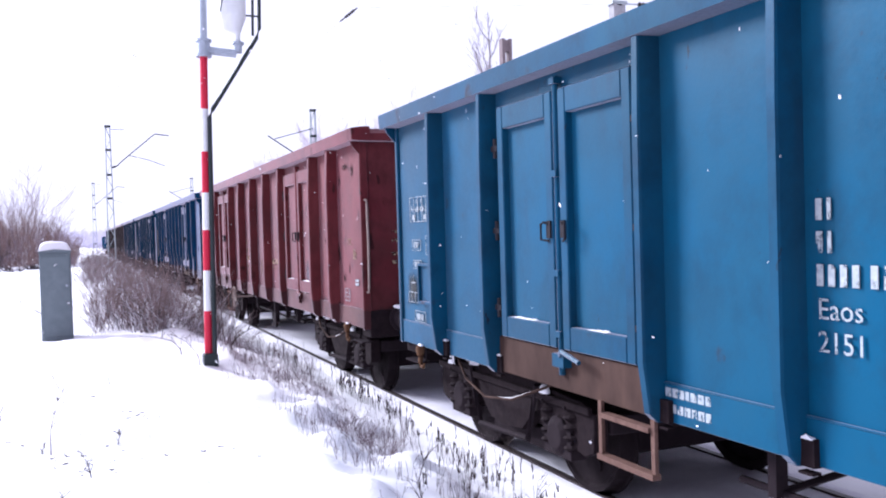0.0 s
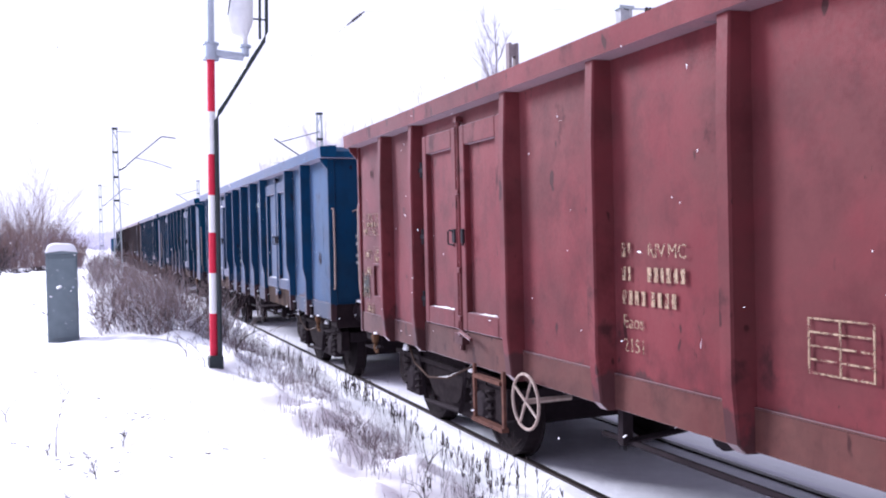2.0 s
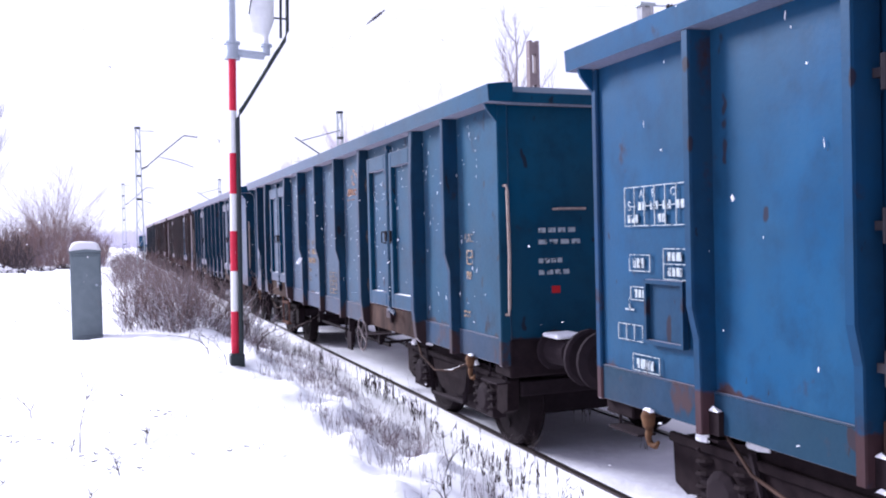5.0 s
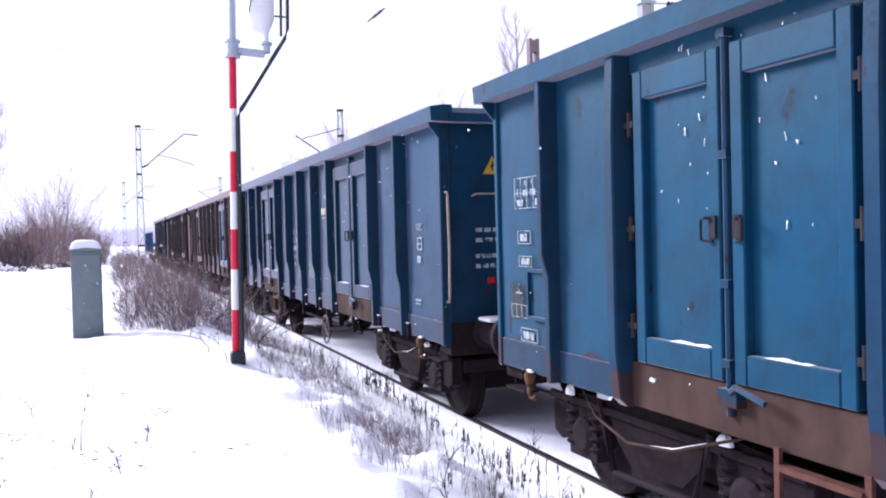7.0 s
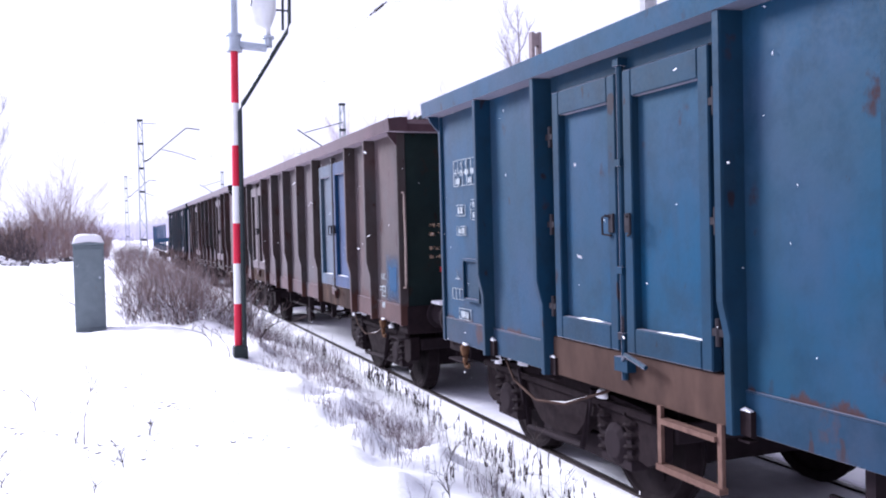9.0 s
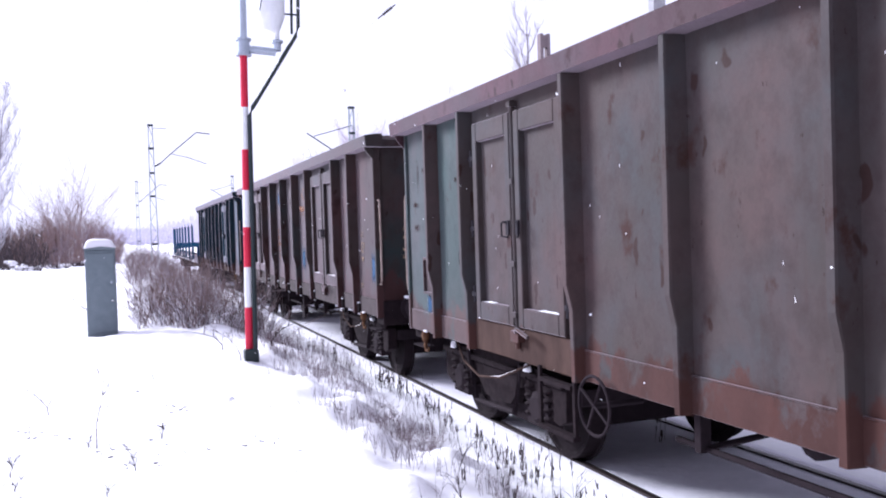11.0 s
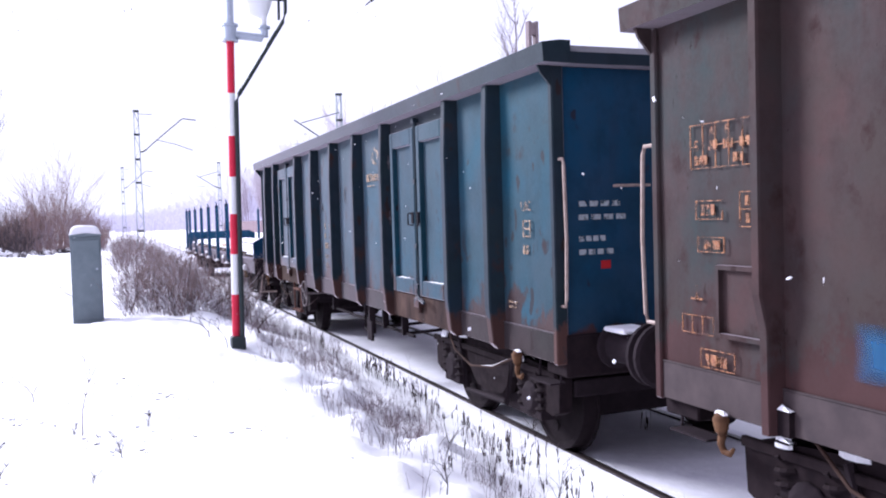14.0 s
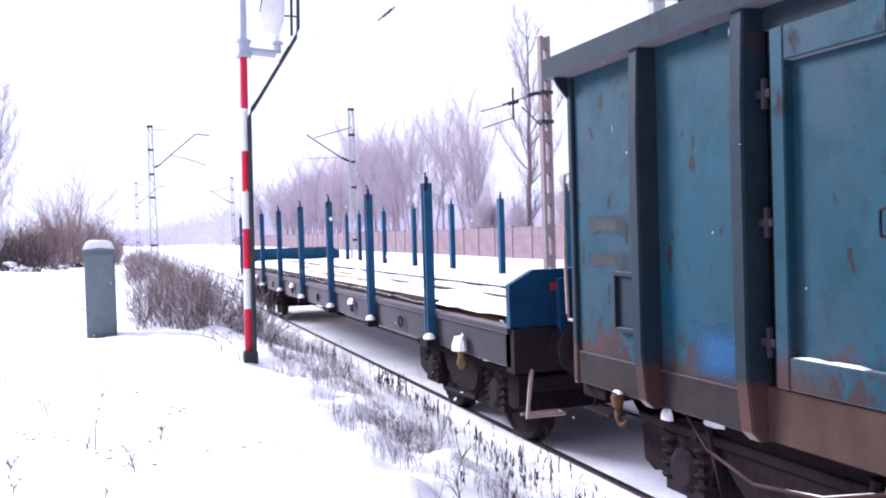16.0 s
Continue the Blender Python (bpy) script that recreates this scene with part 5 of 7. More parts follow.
for wg_, n_, y0_, y1_ in ((W0, 40, -6.4, 6.4), (W1, 60, -6.4, 6.4), (W2, 40, -6.4, 6.4), (W3, 430, -6.0, 4.0), (W4, 60, -6.4, 6.4), (W5, 50, -6.4, 6.4), (W6, 50, -6.4, 6.4), (W7, 40, -6.4, 6.4)):
    snow_flecks(wg_, n_, n_ + int(y0_ * 10), y0_, y1_)


def coal_load(wg):
    """Heaped coal whose lumps stand over the rim at the near end."""
    rnd = random.Random(19)
    for k in range(14):
        bm = bmesh.new()
        c = Vector((rnd.uniform(-1.1, -0.65), rnd.uniform(-6.2, -5.7), rnd.uniform(3.20, 3.29)))
        bmesh.ops.create_icosphere(bm, subdivisions=1, radius=rnd.uniform(0.05, 0.09))
        for v in bm.verts:
            v.co = v.co * rnd.uniform(0.75, 1.2) + c
        part("coal_lump", bm, COAL, wg)
    bm = bmesh.new()
    nx, ny = 12, 50
    vs = [[bm.verts.new((-1.22 + 2.44 * i / nx, -6.38 + 12.76 * j / ny, 2.75 + 0.4 * math.sin(math.pi * i / nx) * (0.8 + 0.3 * noise.noise((i * 0.4, j * 0.4, 2))) + 0.06 * noise.noise((i * 1.3, j * 1.3, 7)))) for i in range(nx + 1)] for j in range(ny + 1)]
    for j in range(ny):
        for i in range(nx):
            bm.faces.new((vs[j][i], vs[j][i + 1], vs[j + 1][i + 1], vs[j + 1][i]))
    part("coal_heap", bm, COAL, wg, "heaped black coal load")


coal_load(W5)

# rust and grime on the plates
for wg_, seed_, spots in (
        (W7, 1.0, ((1.35, 2.62, 0.14, 0.02), (1.1, 2.45, 0.02, 0.16), (0.95, 2.2, 0.03, 0.05), (-2.1, 2.05, 0.035, 0.03), (-2.15, 2.2, 0.02, 0.05), (2.7, 2.5, 0.05, 0.02), (-0.4, 2.35, 0.025, 0.09))),
        (W6, 2.0, ((-0.55, 2.62, 0.10, 0.06), (-0.75, 2.72, 0.05, 0.03), (-0.35, 2.3, 0.02, 0.07), (-0.8, 1.45, 0.09, 0.25), (0.55, 2.75, 0.03, 0.02), (-0.35, 2.95, 0.03, 0.06), (-0.85, 3.0, 0.10, 0.03), (1.9, 2.0, 0.02, 0.12), (0.65, 2.05, 0.12, 0.08))),
        (W1, 3.0, ((-5.55, 1.78, 0.05, 0.10), (-5.78, 1.48, 0.05, 0.04), (-6.0, 1.6, 0.02, 0.05), (-5.2, 1.7, 0.05, 0.03), (-5.1, 2.2, 0.02, 0.04), (-5.9, 2.86, 0.09, 0.03), (-5.65, 2.70, 0.03, 0.05), (-4.9, 1.95, 0.03, 0.03), (-6.2, 2.8, 0.03, 0.06), (6.1, 2.75, 0.03, 0.04), (5.7, 2.6, 0.02, 0.03))),
        (W4, 4.0, ((-0.15, 2.02, 0.02, 0.03), (-0.85, 1.72, 0.02, 0.015), (0.1, 1.85, 0.012, 0.02), (2.1, 2.1, 0.02, 0.04))),
        (W3, 5.0, ((0.75, 2.65, 0.01, 0.07), (0.55, 1.42, 0.03, 0.02), (-0.75, 2.3, 0.02, 0.03), (2.6, 1.5, 0.04, 0.06)))):
    for k, (y, z, w, h) in enumerate(spots):
        rust_blot(wg_, y, z, w, h, BLOT_RED if wg_ is W1 else BLOT, seed_ + k * 1.7)


# ---- stake wagon at the end of the train ----
FLAT_HALF = 8.75
FLAT_START = 15.35 + travel(16.0)


def stake_mesh():
    bm = bmesh.new()
    prism(bm, [(-0.045, -0.05), (0.045, -0.05), (0.045, -0.03), (-0.015, -0.03), (-0.015, 0.03), (0.045, 0.03), (0.045, 0.05), (-0.045, 0.05)], "z", 0.88, 2.52)
    tube(bm, [(0, 0, 2.5), (0, 0, 2.58), (0.02, 0.03, 2.62)], 0.02, 6)
    return mesh_from("stake", bm, STAKE_BLUE)


STAKE_BLUE = wagon_paint("stake_blue_paint", (0.015, 0.075, 0.165), (0.03, 0.105, 0.18), 0.2, rough=0.5, seed=2.2)
FLAP_NAVY = wagon_paint("dark_navy_flap_paint", (0.005, 0.045, 0.115), (0.008, 0.050, 0.115), 0.2, rough=0.5, seed=2.5)
FLAT_GREY = wagon_paint("grey_flat_wagon_sill", (0.018, 0.016, 0.024), (0.030, 0.026, 0.034), 0.3, rough=0.65, seed=2.8)


def stake_wagon():
    wg = new("stake_wagon", None)
    tagged(wg, "flat wagon with tall blue stakes, snow on its timber load", "freight wagon", "wagons of the passing train")
    for s in (-1, 1):
        bm = bmesh.new()
        box(bm, *sorted((s * 1.26, s * 1.36)), -FLAT_HALF, FLAT_HALF, 0.86, 1.20)
        box(bm, *sorted((s * 1.36, s * 1.39)), -FLAT_HALF, FLAT_HALF, 1.15, 1.20)
        part("side_sill", bm, FLAT_GREY, wg, bevel=0.006)
        for k in range(8):
            y = -6.9 + 2.25 * k - (0.9 if k == 7 else 0)
            st = part_mesh("stake", cached("stake", stake_mesh), wg, "blue steel stake", pose(s * 1.42, y, 0, 0, 0, 180 if s < 0 else 0))
            bm = bmesh.new()
            box(bm, *sorted((s * 1.36, s * 1.50)), y - 0.10, y + 0.10, 0.84, 0.93)
            pk = part("stake_pocket", bm, BLACK_STEEL, wg)
            bm = bmesh.new()
            snow_wedge(bm, *sorted((s * 1.40, s * 1.52)), y - 0.16, y + 0.02, 0.93, 0.06)
            part("snow_cap", bm, SNOW, pk)
            bm = bmesh.new()
            ring(bm, (s * 1.40, y + 1.1, 1.0), "x", 0.06, 0.012, 12, 5)
            rg = part("lashing_ring", bm, BLACK_STEEL, wg)
            if k % 2:
                bm = bmesh.new()
                snow_wedge(bm, *sorted((s * 1.37, s * 1.46)), y + 0.98, y + 1.2, 1.05, 0.08)
                part("snow_cap", bm, SNOW, rg)
    bm = bmesh.new()
    box(bm, -1.26, 1.26, -FLAT_HALF, FLAT_HALF, 1.10, 1.16)
    box(bm, -0.3, 0.3, -FLAT_HALF, FLAT_HALF, 0.80, 1.10)
    part("deck", bm, WOOD, wg)
    bm = bmesh.new()
    nx, ny = 10, 60
    vs = [[bm.verts.new((-1.22 + 2.44 * i / nx, -FLAT_HALF + 0.15 + (2 * FLAT_HALF - 0.3) * j / ny,
                         1.362 + 0.05 * noise.noise((i * 0.6, j * 0.35, 3.0)) - (0.12 if i in (0, nx) else 0))) for i in range(nx + 1)] for j in range(ny + 1)]
    for j in range(ny):
        for i in range(nx):
            bm.faces.new((vs[j][i], vs[j][i + 1], vs[j + 1][i + 1], vs[j + 1][i]))
    part("snow_layer", bm, SNOW, wg, "snow lying over the load", smooth=True)
    for k, (x, z, mat, a, b) in enumerate(((-1.19, 1.25, SILL_RUST, -6.5, 5.5), (-1.05, 1.325, WOOD, -3.4, 1.2), (-0.85, 1.335, SILL_RUST, -7.6, 6.0), (-0.35, 1.345, RUST_STEEL, -7.0, 7.0))):
        bm = bmesh.new()
        box(bm, x - 0.025, x + 0.025, a, b, z - 0.05, z + 0.035)
        part("long_bar", bm, mat, wg, "long timber or steel bar showing through the snow", bevel=0.008)
    for e in (-1, 1):
        bm = bmesh.new()
        prism(bm, [(-1.38, 1.20), (1.38, 1.20), (1.38, 1.56), (1.15, 1.68), (-1.15, 1.68), (-1.38, 1.56)], "y", e * FLAT_HALF - 0.04, e * FLAT_HALF + 0.04)
        for x in (-0.9, 0.0, 0.9):
            box(bm, x - 0.05, x + 0.05, *sorted((e * (FLAT_HALF + 0.04), e * (FLAT_HALF + 0.10))), 1.05, 1.60)
        part("end_flap", bm, FLAP_NAVY if e < 0 else STAKE_BLUE, wg, "blue hinged end flap", bevel=0.006)
        bm = bmesh.new()
        box(bm, -1.36, 1.36, *sorted((e * (FLAT_HALF - 0.1), e * (FLAT_HALF + 0.06))), 0.82, 1.19)
        part("headstock", bm, BLACK_STEEL, wg)
        for s in (-1, 1):
            part_mesh("buffer", cached("buffer", buffer_mesh), wg, "", pose(s * 0.875, e * (FLAT_HALF + 0.06), 1.03, 0, 0, 0 if e < 0 else 180))
            bm = bmesh.new()
            tube(bm, [(s * 1.2, e * (FLAT_HALF + 0.05), 0.85), (s * 1.25, e * (FLAT_HALF + 0.05), 0.45), (s * 0.9, e * (FLAT_HALF + 0.05), 0.45)], 0.02, 6)
            tube(bm, [(s * 0.9, e * (FLAT_HALF + 0.05), 0.45), (s * 0.9, e * (FLAT_HALF - 0.08), 0.45), (s * 1.25, e * (FLAT_HALF - 0.08), 0.45)], 0.014, 6)
            part("corner_step", bm, BEIGE_PAINT, wg)
        bm = bmesh.new()
        tube(bm, [(0, e * FLAT_HALF, 0.98), (0, e * (FLAT_HALF + 0.3), 0.98), (0, e * (FLAT_HALF + 0.5), 0.85)], 0.035, 7)
        part("coupling", bm, BLACK_STEEL, wg)
        bm = bmesh.new()
        yt = e * (FLAT_HALF - 1.0)
        tube(bm, [(-1.42, yt, 0.90), (-1.42, yt, 0.84), (-1.42, yt, 0.78), (-1.42, yt - 0.01, 0.72)], [0.035, 0.03, 0.05, 0.025], 8)
        hook = part("tow_hook", bm, YELLOW_PAINT, wg, "dirty ochre tow hook", smooth=True)
        bm = bmesh.new()
        snow_wedge(bm, -1.50, -1.37, yt - 0.10, yt + 0.12, 0.90, 0.14)
        part("snow_cap", bm, SNOW, hook)
        bogie(wg, e * (FLAT_HALF - 1.9))
    bm = bmesh.new()
    box(bm, -0.75, 0.75, -3.5, 3.5, 0.70, 0.82)
    tube(bm, [(-0.5, -5, 0.6), (-0.5, 5, 0.6)], 0.025, 6)
    part("truss", bm, BLACK_STEEL, wg)
    bm = bmesh.new()
    box(bm, -1.0, -0.92, -FLAT_HALF - 0.05, -FLAT_HALF - 0.045, 1.5, 1.56)
    part("tail_mark", bm, SIGN_RED, wg)
    return wg


flat = stake_wagon()


# ---- crossing mast ----
def crossing_mast(x, y):
    ob = new("crossing_mast", None)
    z0 = ground_height(x, y) - 0.05
    ob.matrix_basis = pose(x, y, z0, 0, 1.0, 0)
    tagged(ob, "slim red and white banded mast with a dark conduit", "mast")
    bm = bmesh.new()
    prism(bm, [(-0.07, -0.10), (0.11, -0.10), (0.11, 0.08), (-0.07, 0.08)], "z", 0.0, 0.18)
    part("mast_foot", bm, CONDUIT, ob, "black mast foot", bevel=0.015)
    bands = [(0.18, 0.71, MAST_RED), (0.71, 1.22, MAST_WHITE), (1.22, 1.73, MAST_RED), (1.73, 2.20, MAST_WHITE), (2.20, 2.715, MAST_RED), (2.715, 3.25, MAST_WHITE), (3.25, 3.90, MAST_RED)]
    for a, b, mat in bands:
        bm = bmesh.new()
        tube(bm, [(0, 0, a), (0, 0, b)], 0.048, 14)
        part("mast_band", bm, mat, ob)
    bm = bmesh.new()
    tube(bm, [(0, 0, 3.90), (0, 0, 7.2)], 0.048, 14)
    part("mast_top", bm, GALV, ob, "bare grey upper mast")
    bm = bmesh.new()
    tube(bm, [(0, 0, 3.90), (0, 0, 3.93), (0, 0, 3.931), (0, 0, 4.09), (0, 0, 4.091), (0, 0, 4.12)], [0.10, 0.10, 0.08, 0.08, 0.10, 0.10], 14)
    tube(bm, [(0.05, 0, 3.99), (0.40, 0, 3.97), (0.43, 0, 3.99), (0.43, 0, 4.10)], 0.05, 10)
    tube(bm, [(0.43, 0, 4.09), (0.43, 0, 4.12)], 0.075, 12)
    part("bracket", bm, GALV, ob, "pale grey side bracket with flanges")
    bm = bmesh.new()
    tube(bm, [(0.070, -0.06, 0.12), (0.052, -0.06, 3.14), (0.09, -0.07, 3.24), (0.655, -0.07, 4.18), (0.69, -0.07, 4.30), (0.70, -0.07, 7.2)], [0.031, 0.028, 0.027, 0.026, 0.024, 0.024], 8)
    tube(bm, [(0.605, -0.07, 4.20), (0.62, -0.07, 7.2)], 0.018, 6)
    part("conduit", bm, CONDUIT, ob, "dark bent conduit pipe")
    for z in (4.45, 4.75):
        bm = bmesh.new()
        tube(bm, [(0.52, -0.07, z), (0.70, -0.07, z)], 0.012, 6)
        part("clamp", bm, CONDUIT, ob)
    bm = bmesh.new()
    tube(bm, [(0.43, 0, 4.12), (0.43, 0, 4.22), (0.38, 0, 4.30), (0.36, 0, 4.42), (0.36, 0, 5.6)], [0.03, 0.03, 0.13, 0.17, 0.18], 18)
    part("lamp_housing", bm, MAST_WHITE, ob, "white rounded lamp housing", smooth=True)
    bm = bmesh.new()
    tube(bm, [(0.20, -0.16, 5.0), (0.235, -0.18, 4.72), (0.19, -0.16, 4.45)], 0.008, 5)
    part("cable", bm, CONDUIT, ob)
    return ob


crossing_mast(1.46, 11.25)


def relay_cabinet(x, y):
    ob = new("relay_cabinet", None)
    z0 = ground_height(x, y) - 0.04
    ob.matrix_basis = pose(x, y, z0, 0, 0, 2)
    tagged(ob, "grey steel trackside cabinet capped with rounded snow", "cabinet")
    bm = bmesh.new()
    box(bm, -0.25, 0.25, -0.2, 0.2, 0, 1.52)
    part("cabinet_body", bm, CABINET, ob, bevel=0.012)
    bm = bmesh.new()
    box(bm, -0.225, 0.225, -0.215, -0.2, 0.08, 1.46)
    door = part("cabinet_door", bm, CABINET, ob, bevel=0.005)
    bm = bmesh.new()
    tube(bm, [(0.17, -0.215, 0.95), (0.17, -0.245, 0.95)], 0.02, 8)
    part("lock", bm, GALV, door)
    bm = bmesh.new()
    prism(bm, [(-0.26, 1.52), (0.26, 1.52), (0.26, 1.55), (0.0, 1.58), (-0.26, 1.55)], "y", -0.23, 0.23)
    part("cabinet_roof", bm, CABINET, ob)
    bm = bmesh.new()
    nn = 12
    vs = []
    for j in range(nn + 1):
        for i in range(nn + 1):
            u, v = 2 * i / nn - 1, 2 * j / nn - 1
            h = 0.17 * (max(0.0, 1 - u ** 4) * max(0.0, 1 - v ** 4)) ** 0.5
            vs.append(bm.verts.new((u * 0.262, v * 0.22, 1.545 + h + 0.012 * noise.noise((u * 2, v * 2, 1)))))
    for j in range(nn):
        for i in range(nn):
            a = j * (nn + 1) + i
            bm.faces.new((vs[a], vs[a + 1], vs[a + nn + 2], vs[a + nn + 1]))
    part("snow_cap", bm, SNOW, ob, "rounded cap of snow", smooth=True)
    return ob


relay_cabinet(-0.39, 16.5)


# ---- overhead line ----
def lattice_mast(x, y, top, side, label):
    """A lattice mast with a cantilever reaching to side (+1: towards +x)."""
    ob = new("catenary_mast", None)
    ob.matrix_basis = pose(x, y, ground_height(x, y) - 0.1)
    tagged(ob, label, "catenary mast", "overhead line masts")
    def leg(sx, sy):
        bm = bmesh.new()
        tube(bm, [(sx * 0.20, sy * 0.12, 0), (sx * 0.11, sy * 0.09, top)], 0.028, 5)
        part("mast_leg", bm, LATTICE, ob)
    for sx in (-1, 1):
        for sy in (-1, 1):
            leg(sx, sy)
    n = int(top / 0.62)
    for k in range(n):
        za, zb = top * k / n, top * (k + 1) / n
        wa, wb = 0.20 - 0.09 * k / n, 0.20 - 0.09 * (k + 1) / n
        sg = 1 if k % 2 else -1
        for sy in (-0.11, 0.11):
            bm = bmesh.new()
            tube(bm, [(sg * wa, sy, za), (-sg * wb, sy, zb)], 0.013, 4)
            part("lacing_bar", bm, LATTICE, ob)
    for z in (top, top - 1.29, top - 2.65, top - 3.94, top - 6.6):
        bm = bmesh.new()
        box(bm, -0.155, 0.155, -0.12, 0.12, z - 0.055, z + 0.055)
        part("mast_plate", bm, CONDUIT, ob, "dark joint plate")
    bm = bmesh.new()
    if side > 0:
        tube(bm, [(0.12, 0, top - 2.3), (0.36, 0, top - 2.2), (1.0, 0, top - 1.62), (2.40, 0, top - 0.42), (2.5, 0, top - 0.38), (3.2, 0, top - 0.46)], 0.034, 6)
        tube(bm, [(0.12, 0, top - 0.15), (0.85, 0, top - 0.17)], 0.016, 5)
        tube(bm, [(1.05, 0, top - 1.58), (2.0, 0, top - 1.80), (2.95, 0, top - 2.15)], 0.020, 5)
    else:
        tube(bm, [(-0.12, 0, top - 2.65), (-0.4, 0, top - 2.55), (-2.3, 0, top - 1.3)], 0.036, 6)
        tube(bm, [(0, 0, top - 0.9), (-1.95, 0, top - 1.45)], 0.026, 5)
        tube(bm, [(-0.5, 0, top - 2.4), (-2.4, 0, top - 2.5)], 0.012, 5)
    part("cantilever", bm, ARM_STEEL, ob, "dark grey tubular bracket arm")
    bm = bmesh.new()
    root = top - (2.25 if side > 0 else 2.6)
    tube(bm, [(side * (0.16 + 0.045 * k), 0, root + 0.02 * k) for k in range(9)], [0.03, 0.06] * 4 + [0.03], 8)
    part("insulator", bm, CERAMIC, ob)
    return ob


lattice_mast(1.67, 51.0, 8.05, 1, "pale lattice mast with a bracket arm over the track")
lattice_mast(1.67, 102.0, 8.05, 1, "pale lattice mast with a bracket arm over the track")
lattice_mast(11.1, 43.0, 8.45, -1, "grey lattice mast on the far side of the second track")
lattice_mast(11.1, 94.0, 8.45, -1, "grey lattice mast on the far side of the second track")


def concrete_mast(x, y, top, arm_z, reach, label, shaft):
    ob = new("concrete_mast", None)
    ob.matrix_basis = pose(x, y, ground_height(x, y) - 0.1)
    tagged(ob, label, "catenary mast", "overhead line masts")
    bm = bmesh.new()
    for sx in (-1, 1):
        prism(bm, [(sx * 0.06, -0.10), (sx * 0.15, -0.10), (sx * 0.15, 0.10), (sx * 0.06, 0.10)][:: sx], "z", 0, top)
    for k in range(9):
        z = 0.4 + k * (top - 0.6) / 8
        box(bm, -0.06, 0.06, -0.09, 0.09, z - 0.16, z + 0.16)
    part("mast_shaft", bm, shaft, ob, "slotted concrete shaft")
    for z in (top - 1.55, top - 2.35):
        bm = bmesh.new()
        box(bm, -0.19, 0.19, -0.13, 0.13, z - 0.05, z + 0.05)
        part("collar", bm, CONDUIT, ob)
    if reach:
        bm = bmesh.new()
        tube(bm, [(-0.15, 0, arm_z), (-reach, 0, arm_z - 0.35)], 0.02, 6)
        tube(bm, [(-0.15, 0, arm_z - 0.9), (-reach * 0.55, 0, arm_z - 0.4)], 0.02, 6)
        tube(bm, [(-reach * 0.75, 0, arm_z + 0.12), (-reach * 0.75, 0, arm_z - 0.75)], 0.03, 6)
        tube(bm, [(-reach * 0.75, 0, arm_z - 0.3), (-reach * 1.5, 0, arm_z - 0.55)], 0.016, 5)
        tube(bm, [(-reach * 0.75, 0, arm_z - 0.7), (-reach * 1.45, 0, arm_z - 1.0)], 0.016, 5)
        part("cantilever", bm, CONDUIT, ob)
        for xs, zs in ((-0.2, arm_z), (-reach * 0.62, arm_z - 0.25)):
            bm = bmesh.new()
            tube(bm, [(xs - 0.04 * k, 0, zs - 0.01 * k) for k in range(9)], [0.03, 0.07] * 4 + [0.03], 8)
            part("insulator", bm, CERAMIC, ob)
    else:
        bm = bmesh.new()
        box(bm, -0.19, 0.19, -0.12, 0.12, top - 0.02, top + 0.05)
        tube(bm, [(0.2, 0, top + 0.02), (0.95, 0, top + 0.05)], 0.018, 6)
        part("mast_cap", bm, LATTICE, ob, "grey mast cap with a side bar")
        bm = bmesh.new()
        tube(bm, [(0.55 + 0.045 * k, 0, top + 0.03) for k in range(9)], [0.03, 0.065] * 4 + [0.03], 8)
        part("insulator", bm, CERAMIC, ob)
    return ob


concrete_mast(11.1, 21.6, 7.45, 5.9, 1.3, "slotted concrete line mast with a short bracket", CONCRETE)
concrete_mast(11.1, 16.2, 7.05, 6.95, 0.0, "slotted concrete line mast behind the wagons", PALE_CONCRETE)


def hanging_insulator():
    """A dark strain insulator in a thin wire over the near track."""
    ob = new("overhead_wire", None)
    tagged(ob, "thin overhead wire with a dark strain insulator", "wire")
    a, b = Vector((4.25, 14.4, 5.66)), Vector((4.50, 14.2, 5.86))
    bm = bmesh.new()
    d = (b - a)
    for k in range(6):
        p = a + d * (0.30 + 0.09 * k)
        tube(bm, [p, p + d * 0.05], 0.028, 8)
    tube(bm, [a, b], 0.012, 6)
    part("insulator", bm, CERAMIC, ob)
    bm = bmesh.new()
    tube(bm, [b, Vector((11.0, 16.2, 6.9))], 0.0013, 4)
    tube(bm, [a, a - d * 1.2 + Vector((0, 0, -0.02)), Vector((1.8, 51.0, 7.9))], 0.0013, 4)
    part("wire_strand", bm, WIRE, ob)


hanging_insulator()


# ---- barrier wall beyond the tracks ----
def barrier(x, y0, y1):
    ob = new("barrier_wall", None)
    tagged(ob, "long brown panelled barrier behind the far track", "fence")
    n = int((y1 - y0) / 3.0)
    def panel():
        bm = bmesh.new()
        box(bm, -0.05, 0.05, 0.09, 2.91, -0.1, 2.05)
        for z in (0.45, 0.95, 1.45, 1.95):
            box(bm, -0.075, -0.05, 0.09, 2.91, z - 0.03, z + 0.03)
        return mesh_from("panel", bm, BARRIER)
    def post():
        bm = bmesh.new()
        box(bm, -0.1, 0.1, -0.09, 0.09, -0.1, 2.15)
        return mesh_from("fence_post", bm, BARRIER)
    for k in range(n):
        y = y0 + 3.0 * k
        part_mesh("panel", cached("fpanel", panel), ob, "", pose(x, y, 0.05))
        part_mesh("fence_post", cached("fpost", post), ob, "", pose(x, y, 0.05))
    return ob


barrier(25.0, 24.0, 210.0)


